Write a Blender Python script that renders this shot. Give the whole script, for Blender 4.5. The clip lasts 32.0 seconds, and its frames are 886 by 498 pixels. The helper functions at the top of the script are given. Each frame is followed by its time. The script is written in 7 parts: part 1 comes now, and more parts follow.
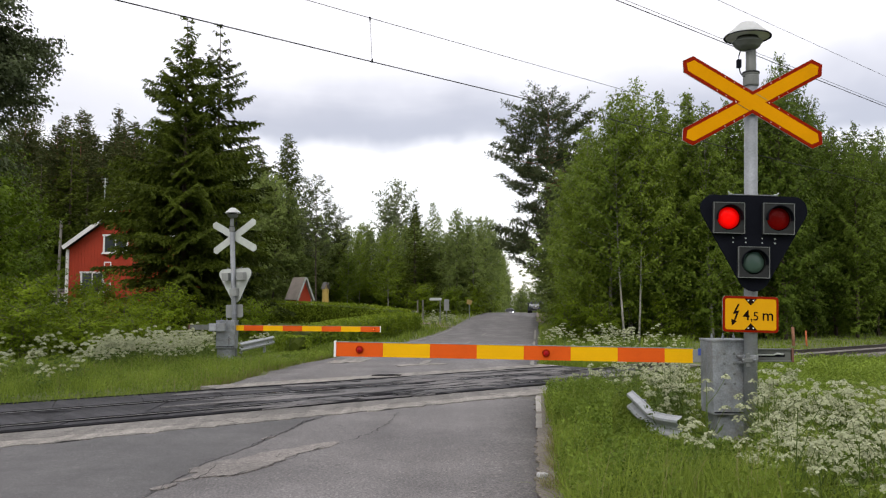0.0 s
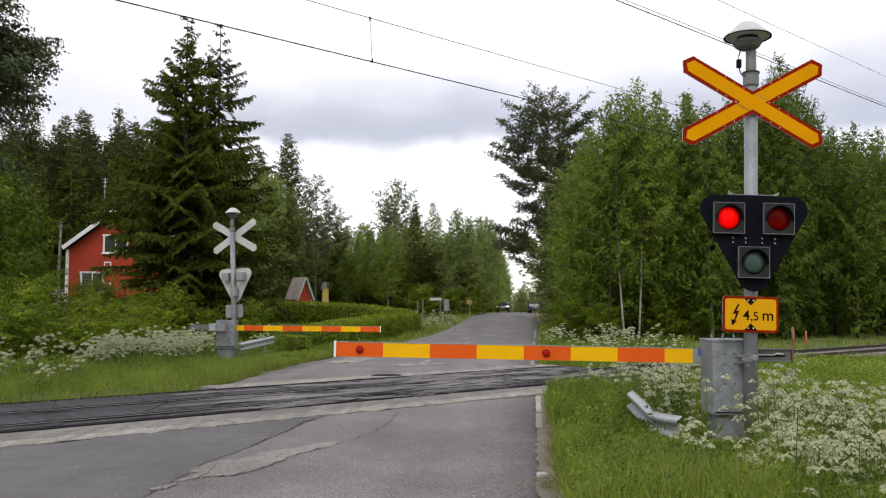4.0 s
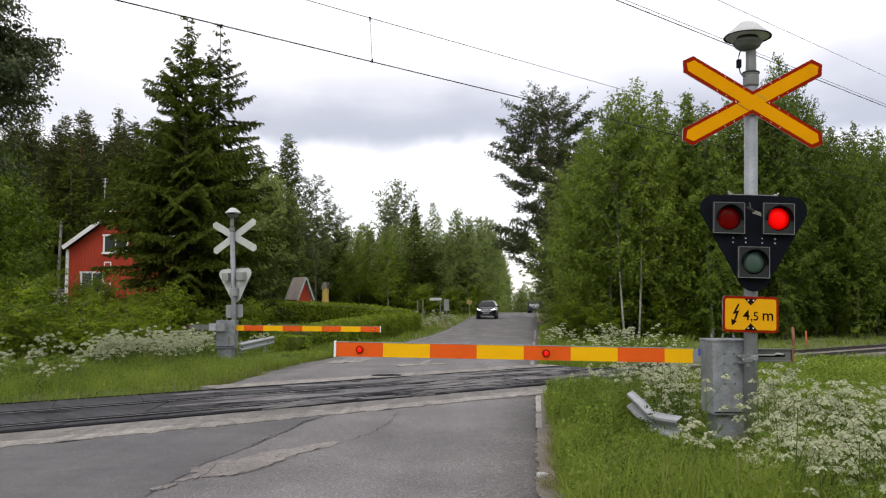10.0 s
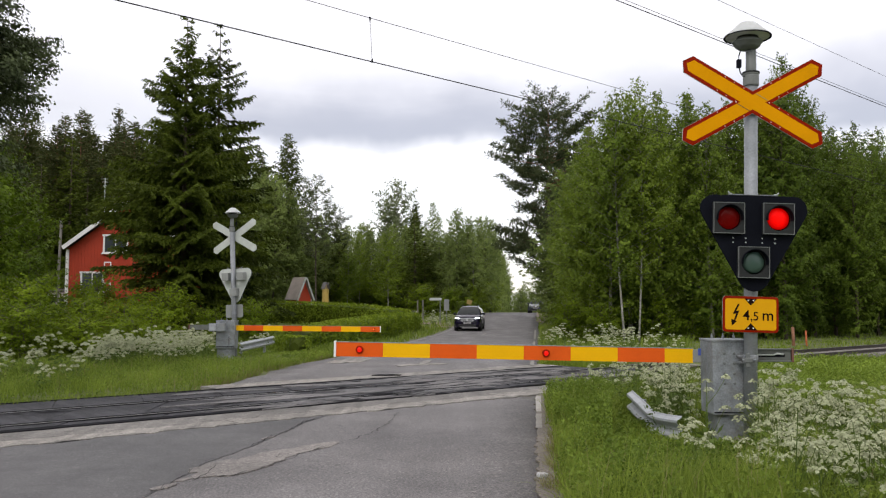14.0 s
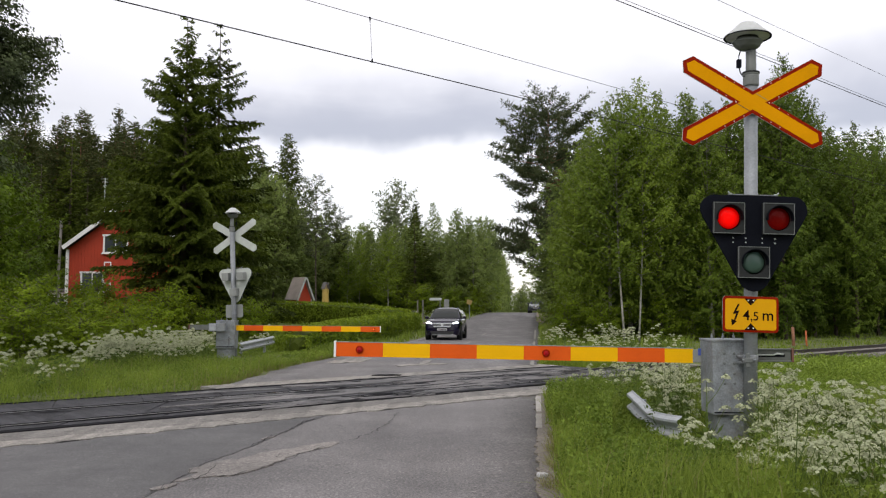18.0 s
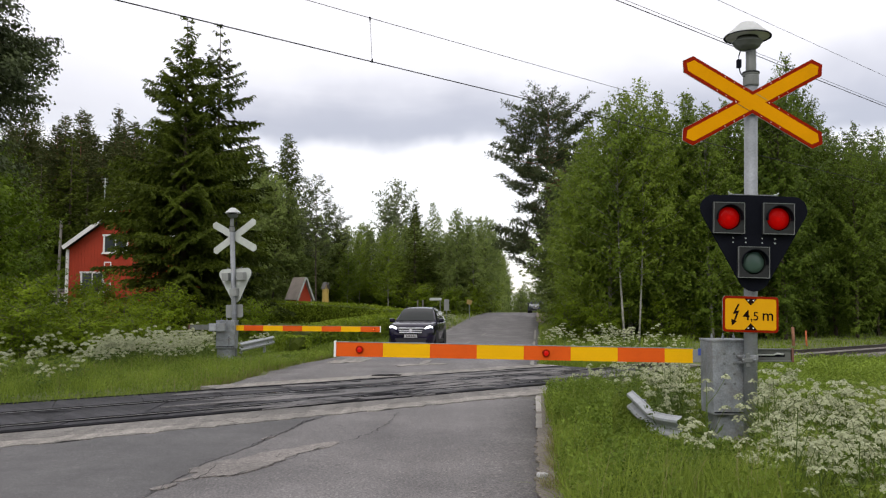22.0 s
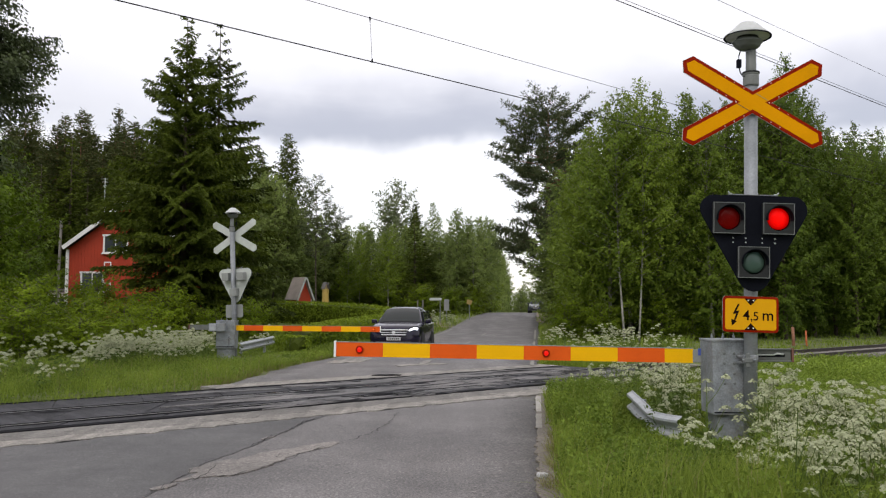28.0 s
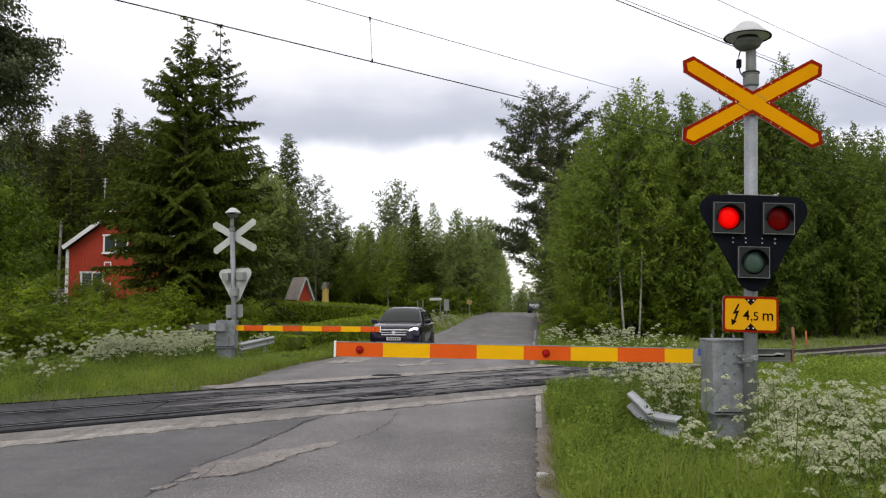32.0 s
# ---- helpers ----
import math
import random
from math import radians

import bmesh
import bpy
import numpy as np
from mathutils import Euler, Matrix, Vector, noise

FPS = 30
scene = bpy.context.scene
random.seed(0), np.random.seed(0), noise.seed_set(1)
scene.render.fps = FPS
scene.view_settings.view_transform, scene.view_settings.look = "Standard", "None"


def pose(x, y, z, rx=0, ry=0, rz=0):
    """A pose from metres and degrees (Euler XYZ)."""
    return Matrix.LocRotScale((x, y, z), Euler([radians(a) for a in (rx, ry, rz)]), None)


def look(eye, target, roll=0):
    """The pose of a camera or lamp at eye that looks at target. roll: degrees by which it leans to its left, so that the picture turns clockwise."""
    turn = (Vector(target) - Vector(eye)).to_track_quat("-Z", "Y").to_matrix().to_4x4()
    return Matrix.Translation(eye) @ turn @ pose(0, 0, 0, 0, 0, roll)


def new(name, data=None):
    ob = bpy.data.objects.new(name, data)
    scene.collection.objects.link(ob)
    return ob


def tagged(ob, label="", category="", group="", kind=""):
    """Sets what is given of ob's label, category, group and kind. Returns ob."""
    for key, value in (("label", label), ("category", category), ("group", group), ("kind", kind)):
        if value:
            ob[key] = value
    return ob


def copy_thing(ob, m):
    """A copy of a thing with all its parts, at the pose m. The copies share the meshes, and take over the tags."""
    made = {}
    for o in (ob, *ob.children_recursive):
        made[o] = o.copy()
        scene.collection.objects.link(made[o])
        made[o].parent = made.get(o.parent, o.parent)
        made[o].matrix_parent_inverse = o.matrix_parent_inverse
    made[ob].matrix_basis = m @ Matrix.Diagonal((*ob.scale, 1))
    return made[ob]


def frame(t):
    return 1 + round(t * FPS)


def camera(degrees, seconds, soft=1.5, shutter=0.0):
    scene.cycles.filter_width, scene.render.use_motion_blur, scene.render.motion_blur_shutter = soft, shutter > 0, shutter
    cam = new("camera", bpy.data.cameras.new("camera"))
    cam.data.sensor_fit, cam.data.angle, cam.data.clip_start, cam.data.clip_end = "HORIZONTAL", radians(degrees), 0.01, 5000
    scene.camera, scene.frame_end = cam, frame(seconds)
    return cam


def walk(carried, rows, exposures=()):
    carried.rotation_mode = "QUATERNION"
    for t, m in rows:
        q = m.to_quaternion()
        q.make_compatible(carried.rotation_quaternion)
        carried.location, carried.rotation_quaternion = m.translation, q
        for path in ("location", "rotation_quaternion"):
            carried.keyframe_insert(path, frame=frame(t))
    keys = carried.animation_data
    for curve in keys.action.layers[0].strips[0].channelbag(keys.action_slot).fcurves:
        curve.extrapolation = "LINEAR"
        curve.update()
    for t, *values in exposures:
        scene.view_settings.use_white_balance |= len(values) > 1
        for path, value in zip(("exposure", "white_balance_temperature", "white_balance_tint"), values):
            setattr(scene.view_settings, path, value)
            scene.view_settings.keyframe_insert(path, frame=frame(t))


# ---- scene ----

# ------------------------------------------------------------- camera
cam = camera(56, 32.0, soft=1.2)
EYE = (0.0, 0.0, 1.58)
LOOK = (0.0, 10.0, 1.58 + 10.0 * math.tan(radians(4.13)))
walk(cam, [(0, look(EYE, LOOK)), (32, look(EYE, LOOK))], exposures=[(0, 0.0), (11, 0.0), (18, -0.07), (32, -0.07)])

# ------------------------------------------------------------- sky and sun
SUN_AZ, SUN_EL = 200.0, 48.0


def make_world():
    w = bpy.data.worlds.new("world")
    scene.world = w
    w.use_nodes = True
    nt = w.node_tree
    nt.nodes.clear()
    N = nt.nodes.new
    L = nt.links.new
    out = N("ShaderNodeOutputWorld")
    sky = N("ShaderNodeTexSky")
    sky.sky_type = "NISHITA"
    sky.sun_disc = False
    sky.sun_elevation = radians(SUN_EL)
    sky.sun_rotation = radians(SUN_AZ)
    bg_sky = N("ShaderNodeBackground")
    bg_sky.inputs[1].default_value = 0.05
    L(sky.outputs[0], bg_sky.inputs[0])
    tc = N("ShaderNodeTexCoord")
    sep = N("ShaderNodeSeparateXYZ")
    L(tc.outputs["Generated"], sep.inputs[0])
    # overcast: the zenith is brighter than the horizon
    up = N("ShaderNodeMapRange")
    up.inputs["From Min"].default_value, up.inputs["From Max"].default_value = 0.0, 1.0
    up.inputs["To Min"].default_value, up.inputs["To Max"].default_value = 0.92, 1.12
    L(sep.outputs["Z"], up.inputs["Value"])
    # drifting cloud banks, flattened by the distance
    mp = N("ShaderNodeMapping")
    mp.inputs["Scale"].default_value = (1.6, 1.6, 7.0)
    mp.inputs["Location"].default_value = (0.35, 0.2, 0.93)
    L(tc.outputs["Generated"], mp.inputs[0])
    nz = N("ShaderNodeTexNoise")
    nz.inputs["Scale"].default_value = 1.7
    nz.inputs["Detail"].default_value = 5
    nz.inputs["Roughness"].default_value = 0.5
    L(mp.outputs[0], nz.inputs["Vector"])

    def span(src, a0, a1, b0, b1):
        r = N("ShaderNodeMapRange")
        r.interpolation_type = "SMOOTHSTEP"
        for key, v in zip(("From Min", "From Max", "To Min", "To Max"), (a0, a1, b0, b1)):
            r.inputs[key].default_value = v
        L(src, r.inputs["Value"])
        return r.outputs[0]

    def math2(op, a, b):
        m = N("ShaderNodeMath")
        m.operation = op
        L(a, m.inputs[0])
        if isinstance(b, float):
            m.inputs[1].default_value = b
        else:
            L(b, m.inputs[1])
        return m.outputs[0]
    # a grey bank with a ragged, flat underside; brighter cloud above and below
    wav = N("ShaderNodeTexNoise")
    wav.inputs["Scale"].default_value, wav.inputs["Detail"].default_value = 6.0, 4
    L(tc.outputs["Generated"], wav.inputs["Vector"])
    wob = math2("MULTIPLY", math2("SUBTRACT", wav.outputs["Fac"], 0.5), 0.10)
    elev = math2("ADD", sep.outputs["Z"], wob)
    low = span(elev, 0.180, 0.206, 0.0, 1.0)
    high = span(elev, 0.208, 0.30, 1.0, 0.04)
    patch = span(nz.outputs["Fac"], 0.30, 0.60, 0.45, 1.0)
    grey = math2("MULTIPLY", math2("MULTIPLY", low, high), patch)
    ramp = N("ShaderNodeValToRGB")
    ramp.color_ramp.elements[0].position, ramp.color_ramp.elements[0].color = 0.0, (1.06, 1.0, 0.99, 1)
    ramp.color_ramp.elements[1].position, ramp.color_ramp.elements[1].color = 1.0, (0.495, 0.46, 0.49, 1)
    L(grey, ramp.inputs[0])
    mul = N("ShaderNodeVectorMath")
    mul.operation = "SCALE"
    L(ramp.outputs[0], mul.inputs[0])
    L(up.outputs[0], mul.inputs["Scale"])
    bg = N("ShaderNodeBackground")
    L(mul.outputs[0], bg.inputs[0])
    bg.inputs[1].default_value = 1.0
    add = N("ShaderNodeAddShader")
    L(bg.outputs[0], add.inputs[0])
    L(bg_sky.outputs[0], add.inputs[1])
    L(add.outputs[0], out.inputs[0])


make_world()
sun_data = bpy.data.lights.new("sun", "SUN")
sun_data.energy = 1.0
sun_data.angle = radians(25)
sun_data.color = (1.0, 0.96, 0.9)
sun = new("sun", sun_data)
_az, _el = radians(SUN_AZ), radians(SUN_EL)
SUN_FROM = Vector((math.sin(_az) * math.cos(_el), math.cos(_az) * math.cos(_el), math.sin(_el)))
sun.matrix_world = look(SUN_FROM * 50, (0, 0, 0))


# ------------------------------------------------------------- materials
def nodes_of(name):
    m = bpy.data.materials.new(name)
    m.use_nodes = True
    nt = m.node_tree
    nt.nodes.clear()
    out = nt.nodes.new("ShaderNodeOutputMaterial")
    p = nt.nodes.new("ShaderNodeBsdfPrincipled")
    nt.links.new(p.outputs[0], out.inputs[0])
    return m, nt, p, out


def shade(c, k):
    return tuple(min(1.0, v * k) for v in c[:3])


def mat(name, color, rough=0.6, metal=0.0, vary=0.25, scale=6.0, fine=60.0, bump=0.15, dirt=None, dirt_amount=0.0,
        coat=0.0, spec=0.5):
    """Surface with two scales of tone, a fine relief and, if given, stains of another colour."""
    m, nt, p, out = nodes_of(name)
    N, L = nt.nodes.new, nt.links.new
    tc = N("ShaderNodeTexCoord")
    n1 = N("ShaderNodeTexNoise")
    n1.inputs["Scale"].default_value, n1.inputs["Detail"].default_value = scale, 4
    n2 = N("ShaderNodeTexNoise")
    n2.inputs["Scale"].default_value, n2.inputs["Detail"].default_value = fine, 3
    for n in (n1, n2):
        L(tc.outputs["Object"], n.inputs["Vector"])
    avg = N("ShaderNodeMath")
    avg.operation = "MULTIPLY_ADD"
    avg.inputs[1].default_value = 0.45
    L(n2.outputs["Fac"], avg.inputs[0])
    half = N("ShaderNodeMath")
    half.operation = "MULTIPLY"
    half.inputs[1].default_value = 0.55
    L(n1.outputs["Fac"], half.inputs[0])
    L(half.outputs[0], avg.inputs[2])
    ramp = N("ShaderNodeValToRGB")
    ramp.color_ramp.elements[0].position, ramp.color_ramp.elements[0].color = 0.3, (*shade(color, 1 - vary), 1)
    ramp.color_ramp.elements[1].position, ramp.color_ramp.elements[1].color = 0.7, (*shade(color, 1 + vary), 1)
    L(avg.outputs[0], ramp.inputs[0])
    col = ramp.outputs[0]
    if dirt:
        n3 = N("ShaderNodeTexNoise")
        n3.inputs["Scale"].default_value, n3.inputs["Detail"].default_value = scale * 0.6, 6
        n3.inputs["Roughness"].default_value = 0.7
        L(tc.outputs["Object"], n3.inputs["Vector"])
        r3 = N("ShaderNodeMapRange")
        r3.inputs["From Min"].default_value, r3.inputs["From Max"].default_value = 0.5, 0.72
        r3.inputs["To Max"].default_value = dirt_amount
        L(n3.outputs["Fac"], r3.inputs["Value"])
        mx = N("ShaderNodeMixRGB")
        L(r3.outputs[0], mx.inputs[0])
        L(col, mx.inputs[1])
        mx.inputs[2].default_value = (*dirt, 1)
        col = mx.outputs[0]
    L(col, p.inputs["Base Color"])
    p.inputs["Roughness"].default_value, p.inputs["Metallic"].default_value = rough, metal
    p.inputs["Coat Weight"].default_value = coat
    p.inputs["Specular IOR Level"].default_value = spec
    if bump:
        b = N("ShaderNodeBump")
        b.inputs["Strength"].default_value, b.inputs["Distance"].default_value = bump, 0.01
        L(n2.outputs["Fac"], b.inputs["Height"])
        L(b.outputs[0], p.inputs["Normal"])
    return m


def glow(name, color, strength):
    m, nt, p, out = nodes_of(name)
    p.inputs["Base Color"].default_value = (*shade(color, 0.1), 1)
    p.inputs["Specular IOR Level"].default_value = 0.1
    p.inputs["Emission Color"].default_value = (*color, 1)
    p.inputs["Emission Strength"].default_value = strength
    p.inputs["Roughness"].default_value = 0.3
    return m


def leaf_mat(name, dark, light, through_light=0.35, rough=0.55):
    """Leaves: each one its own tone, each plant a little its own; light comes through."""
    m, nt, p, out = nodes_of(name)
    N, L = nt.nodes.new, nt.links.new
    geo = N("ShaderNodeNewGeometry")
    info = N("ShaderNodeObjectInfo")
    tc = N("ShaderNodeTexCoord")
    n = N("ShaderNodeTexNoise")
    n.inputs["Scale"].default_value, n.inputs["Detail"].default_value = 1.3, 2
    L(tc.outputs["Object"], n.inputs["Vector"])
    a = N("ShaderNodeMath")
    a.operation = "MULTIPLY_ADD"
    a.inputs[1].default_value = 0.14
    L(geo.outputs["Random Per Island"], a.inputs[0])
    h = N("ShaderNodeMath")
    h.operation = "MULTIPLY"
    h.inputs[1].default_value = 0.85
    L(n.outputs["Fac"], h.inputs[0])
    L(h.outputs[0], a.inputs[2])
    b = N("ShaderNodeMath")
    b.operation = "MULTIPLY_ADD"
    b.inputs[1].default_value = 0.22
    L(info.outputs["Random"], b.inputs[0])
    L(a.outputs[0], b.inputs[2])
    ramp = N("ShaderNodeValToRGB")
    ramp.color_ramp.elements[0].position, ramp.color_ramp.elements[0].color = 0.25, (*dark, 1)
    ramp.color_ramp.elements[1].position, ramp.color_ramp.elements[1].color = 0.95, (*light, 1)
    L(b.outputs[0], ramp.inputs[0])
    L(ramp.outputs[0], p.inputs["Base Color"])
    p.inputs["Roughness"].default_value = rough
    p.inputs["Specular IOR Level"].default_value = 0.1
    tr = N("ShaderNodeBsdfTranslucent")
    L(ramp.outputs[0], tr.inputs[0])
    mix = N("ShaderNodeMixShader")
    mix.inputs[0].default_value = through_light
    L(p.outputs[0], mix.inputs[1])
    L(tr.outputs[0], mix.inputs[2])
    L(mix.outputs[0], out.inputs[0])
    return m


def asphalt_mat(name, base, warm, crack=0.0, turn=6.4, streak=(1.1, 0.12), worn=0.2, stones=62, bite=1.0):
    """Old asphalt: stones in the grain, broad worn tones, cracks."""
    m, nt, p, out = nodes_of(name)
    N, L = nt.nodes.new, nt.links.new
    tc = N("ShaderNodeTexCoord")

    def noise_at(s, d=4, r=0.55, vec=None):
        n = N("ShaderNodeTexNoise")
        n.inputs["Scale"].default_value, n.inputs["Detail"].default_value, n.inputs["Roughness"].default_value = s, d, r
        L(vec or tc.outputs["Object"], n.inputs["Vector"])
        return n
    grain = noise_at(stones, 3, 0.75)
    broad = noise_at(0.55, 5)
    mid = noise_at(4.0, 5, 0.65)
    st = N("ShaderNodeMapping")
    st.inputs["Rotation"].default_value = (0, 0, radians(turn))
    st.inputs["Scale"].default_value = (*streak, 1)
    L(tc.outputs["Object"], st.inputs[0])
    lanes = noise_at(1.0, 3, 0.5, st.outputs[0])

    def ramp_of(src, p0, c0, p1, c1):
        r = N("ShaderNodeValToRGB")
        r.color_ramp.elements[0].position, r.color_ramp.elements[0].color = p0, (*c0, 1)
        r.color_ramp.elements[1].position, r.color_ramp.elements[1].color = p1, (*c1, 1)
        L(src, r.inputs[0])
        return r.outputs[0]

    def mixed(kind, f, a, b):
        x = N("ShaderNodeMixRGB")
        x.blend_type = kind
        x.inputs[0].default_value = f
        L(a, x.inputs[1])
        L(b, x.inputs[2])
        return x.outputs[0]
    c = ramp_of(broad.outputs["Fac"], 0.3, shade(base, 0.8), 0.7, warm)
    c = mixed("MULTIPLY", 0.8, c, ramp_of(lanes.outputs["Fac"], 0.3, (1 - worn,) * 3, 0.7, (1 + worn,) * 3))
    c = mixed("MULTIPLY", 0.8, c, ramp_of(mid.outputs["Fac"], 0.25, (0.84, 0.84, 0.84), 0.75, (1.13, 1.13, 1.13)))
    c = mixed("MULTIPLY", 0.65, c, ramp_of(grain.outputs["Fac"], 0.5 - 0.18 / bite, (0.45, 0.45, 0.45), 0.5 + 0.2 / bite, (1.6, 1.58, 1.55)))
    flecks = noise_at(stones * 0.62, 1, 0.5)
    c = mixed("MULTIPLY", 0.5 * min(1.0, bite), c, ramp_of(flecks.outputs["Fac"], 0.60, (1.0, 1.0, 1.0), 0.72, (2.2, 2.15, 2.05)))
    if crack:
        wob = noise_at(1.1, 4, 0.6)
        add = N("ShaderNodeVectorMath")
        add.operation = "MULTIPLY_ADD"
        add.inputs[1].default_value = (1.5, 1.5, 0)
        L(wob.outputs["Color"], add.inputs[0])
        L(tc.outputs["Object"], add.inputs[2])
        vo = N("ShaderNodeTexVoronoi")
        vo.feature = "DISTANCE_TO_EDGE"
        vo.inputs["Scale"].default_value = 0.33
        L(add.outputs[0], vo.inputs["Vector"])
        lim = N("ShaderNodeMapRange")
        lim.inputs["From Min"].default_value, lim.inputs["From Max"].default_value = 0.001, 0.006
        lim.inputs["To Min"].default_value, lim.inputs["To Max"].default_value = crack, 0.0
        L(vo.outputs["Distance"], lim.inputs["Value"])
        gate = N("ShaderNodeMapRange")
        gate.inputs["From Min"].default_value, gate.inputs["From Max"].default_value = 0.5, 0.62
        L(mid.outputs["Fac"], gate.inputs["Value"])
        g = N("ShaderNodeMath")
        g.operation = "MULTIPLY"
        L(lim.outputs[0], g.inputs[0])
        L(gate.outputs[0], g.inputs[1])
        x = N("ShaderNodeMixRGB")
        L(g.outputs[0], x.inputs[0])
        L(c, x.inputs[1])
        x.inputs[2].default_value = (0.03, 0.028, 0.027, 1)
        c = x.outputs[0]
    L(c, p.inputs["Base Color"])
    p.inputs["Roughness"].default_value = 0.82
    p.inputs["Specular IOR Level"].default_value = 0.35
    b = N("ShaderNodeBump")
    b.inputs["Strength"].default_value, b.inputs["Distance"].default_value = 0.5, 0.01
    L(grain.outputs["Fac"], b.inputs["Height"])
    L(b.outputs[0], p.inputs["Normal"])
    return m


def glass_mat(name, color, rough=0.05):
    m, nt, p, out = nodes_of(name)
    p.inputs["Base Color"].default_value = (*color, 1)
    p.inputs["Roughness"].default_value = rough
    p.inputs["Specular IOR Level"].default_value = 0.32
    return m


def lens_mat(name, color, clear=0.75):
    """Coloured lamp glass that lets the lamp behind it through."""
    m, nt, p, out = nodes_of(name)
    N, L = nt.nodes.new, nt.links.new
    p.inputs["Base Color"].default_value = (*shade(color, 0.06), 1)
    p.inputs["Roughness"].default_value = 0.22
    t = N("ShaderNodeBsdfTransparent")
    t.inputs[0].default_value = (*color, 1)
    mix = N("ShaderNodeMixShader")
    mix.inputs[0].default_value = clear
    L(p.outputs[0], mix.inputs[1])
    L(t.outputs[0], mix.inputs[2])
    L(mix.outputs[0], out.inputs[0])
    return m


M_ASPHALT = asphalt_mat("asphalt", (0.142, 0.137, 0.139), (0.182, 0.175, 0.174), crack=0.5, stones=40, bite=1.7)
M_SMOOTH = asphalt_mat("smooth_dark_asphalt", (0.100, 0.100, 0.103), (0.132, 0.130, 0.131), stones=70, bite=0.9)
M_ASPHALT_DARK = asphalt_mat("crossing_asphalt", (0.024, 0.024, 0.029), (0.052, 0.052, 0.058), turn=48.8, streak=(7.0, 0.45), worn=0.6)
M_CONCRETE = asphalt_mat("worn_concrete", (0.148, 0.142, 0.133), (0.21, 0.200, 0.186), crack=0.6, turn=48.8, streak=(5.0, 0.5), worn=0.3, stones=44, bite=1.4)
M_PALE_CONCRETE = asphalt_mat("pale_concrete", (0.200, 0.190, 0.175), (0.29, 0.273, 0.248), crack=0.6, turn=48.8, streak=(5.0, 0.5), worn=0.35, stones=44, bite=1.4)
M_SAND = asphalt_mat("sandy_edge", (0.13, 0.115, 0.098), (0.20, 0.178, 0.152), stones=34, bite=1.6)
M_PATCH = asphalt_mat("patched_asphalt", (0.200, 0.187, 0.177), (0.275, 0.256, 0.240), stones=44, bite=1.6)
M_GRAVEL = asphalt_mat("gravel", (0.17, 0.135, 0.10), (0.26, 0.21, 0.155))
M_BALLAST = asphalt_mat("ballast", (0.050, 0.045, 0.038), (0.098, 0.088, 0.076), stones=24, bite=1.8)
M_LINE_NEAR = mat("worn_white_paint", (0.33, 0.31, 0.28), 0.75, vary=0.35, scale=7, fine=40, dirt=(0.19, 0.18, 0.17), dirt_amount=0.9)
M_LINE = mat("road_paint", (0.225, 0.21, 0.185), 0.7, vary=0.3, scale=5, fine=30, dirt=(0.17, 0.165, 0.155), dirt_amount=1.0)
M_TAR = mat("black_tar", (0.016, 0.016, 0.018), 0.95, vary=0.3, scale=6, fine=30, spec=0.05)
M_GALV = mat("galvanised_steel", (0.235, 0.25, 0.265), 0.55, 0.3, vary=0.28, scale=5, fine=45, bump=0.08, dirt=(0.22, 0.21, 0.19), dirt_amount=0.5)
M_BEAM = mat("beam_steel", (0.37, 0.39, 0.41), 0.5, 0.3, vary=0.2, scale=6, fine=40, bump=0.06, dirt=(0.2, 0.2, 0.19), dirt_amount=0.5)
M_BOX = mat("galvanised_sheet", (0.225, 0.243, 0.258), 0.55, 0.25, vary=0.45, scale=9, fine=48, bump=0.08, dirt=(0.19, 0.165, 0.135), dirt_amount=0.6)
M_GREY = mat("grey_paint", (0.24, 0.25, 0.24), 0.6, vary=0.15, scale=4, dirt=(0.2, 0.2, 0.18), dirt_amount=0.4)
M_POLE_PAINT = mat("grey_green_pole_paint", (0.165, 0.175, 0.168), 0.55, vary=0.15, scale=4, dirt=(0.12, 0.12, 0.11), dirt_amount=0.4)
M_PALE = mat("pale_grey_sheet", (0.47, 0.50, 0.47), 0.5, vary=0.12, scale=3, dirt=(0.3, 0.31, 0.28), dirt_amount=0.4)
M_WHITE = mat("white_paint", (0.78, 0.78, 0.76), 0.5, vary=0.08, scale=3, bump=0.05, dirt=(0.5, 0.48, 0.42), dirt_amount=0.25)
M_HOOD = mat("hood_white", (0.46, 0.48, 0.47), 0.4, vary=0.12, scale=5, dirt=(0.3, 0.3, 0.27), dirt_amount=0.5)
M_BELL = mat("bell_grey", (0.13, 0.14, 0.135), 0.6, vary=0.15, scale=6, spec=0.3)
M_BLACK = mat("black_panel", (0.006, 0.007, 0.011), 0.8, vary=0.3, scale=4, bump=0.05, spec=0.06)
M_HOUSING = mat("dark_grey_housing", (0.028, 0.030, 0.030), 0.7, vary=0.2, scale=5, bump=0.05, spec=0.1)
M_ARM = mat("dull_arm_paint", (0.125, 0.135, 0.12), 0.6, vary=0.25, scale=9, dirt=(0.10, 0.075, 0.055), dirt_amount=0.5)
M_ARM_END = mat("brown_end_plate", (0.16, 0.07, 0.05), 0.7, vary=0.3)
M_RIM_GREY = mat("grey_edge", (0.13, 0.14, 0.135), 0.5, vary=0.15)
M_YELLOW = mat("sign_yellow", (0.69, 0.295, 0.0), 0.7, vary=0.06, scale=3, bump=0.03, dirt=(0.5, 0.22, 0.002), dirt_amount=0.3, spec=0.05)
M_YELLOW_PLATE = mat("plate_yellow", (0.70, 0.345, 0.0), 0.6, vary=0.05, scale=3, bump=0.03, dirt=(0.55, 0.27, 0.004), dirt_amount=0.3, spec=0.15)
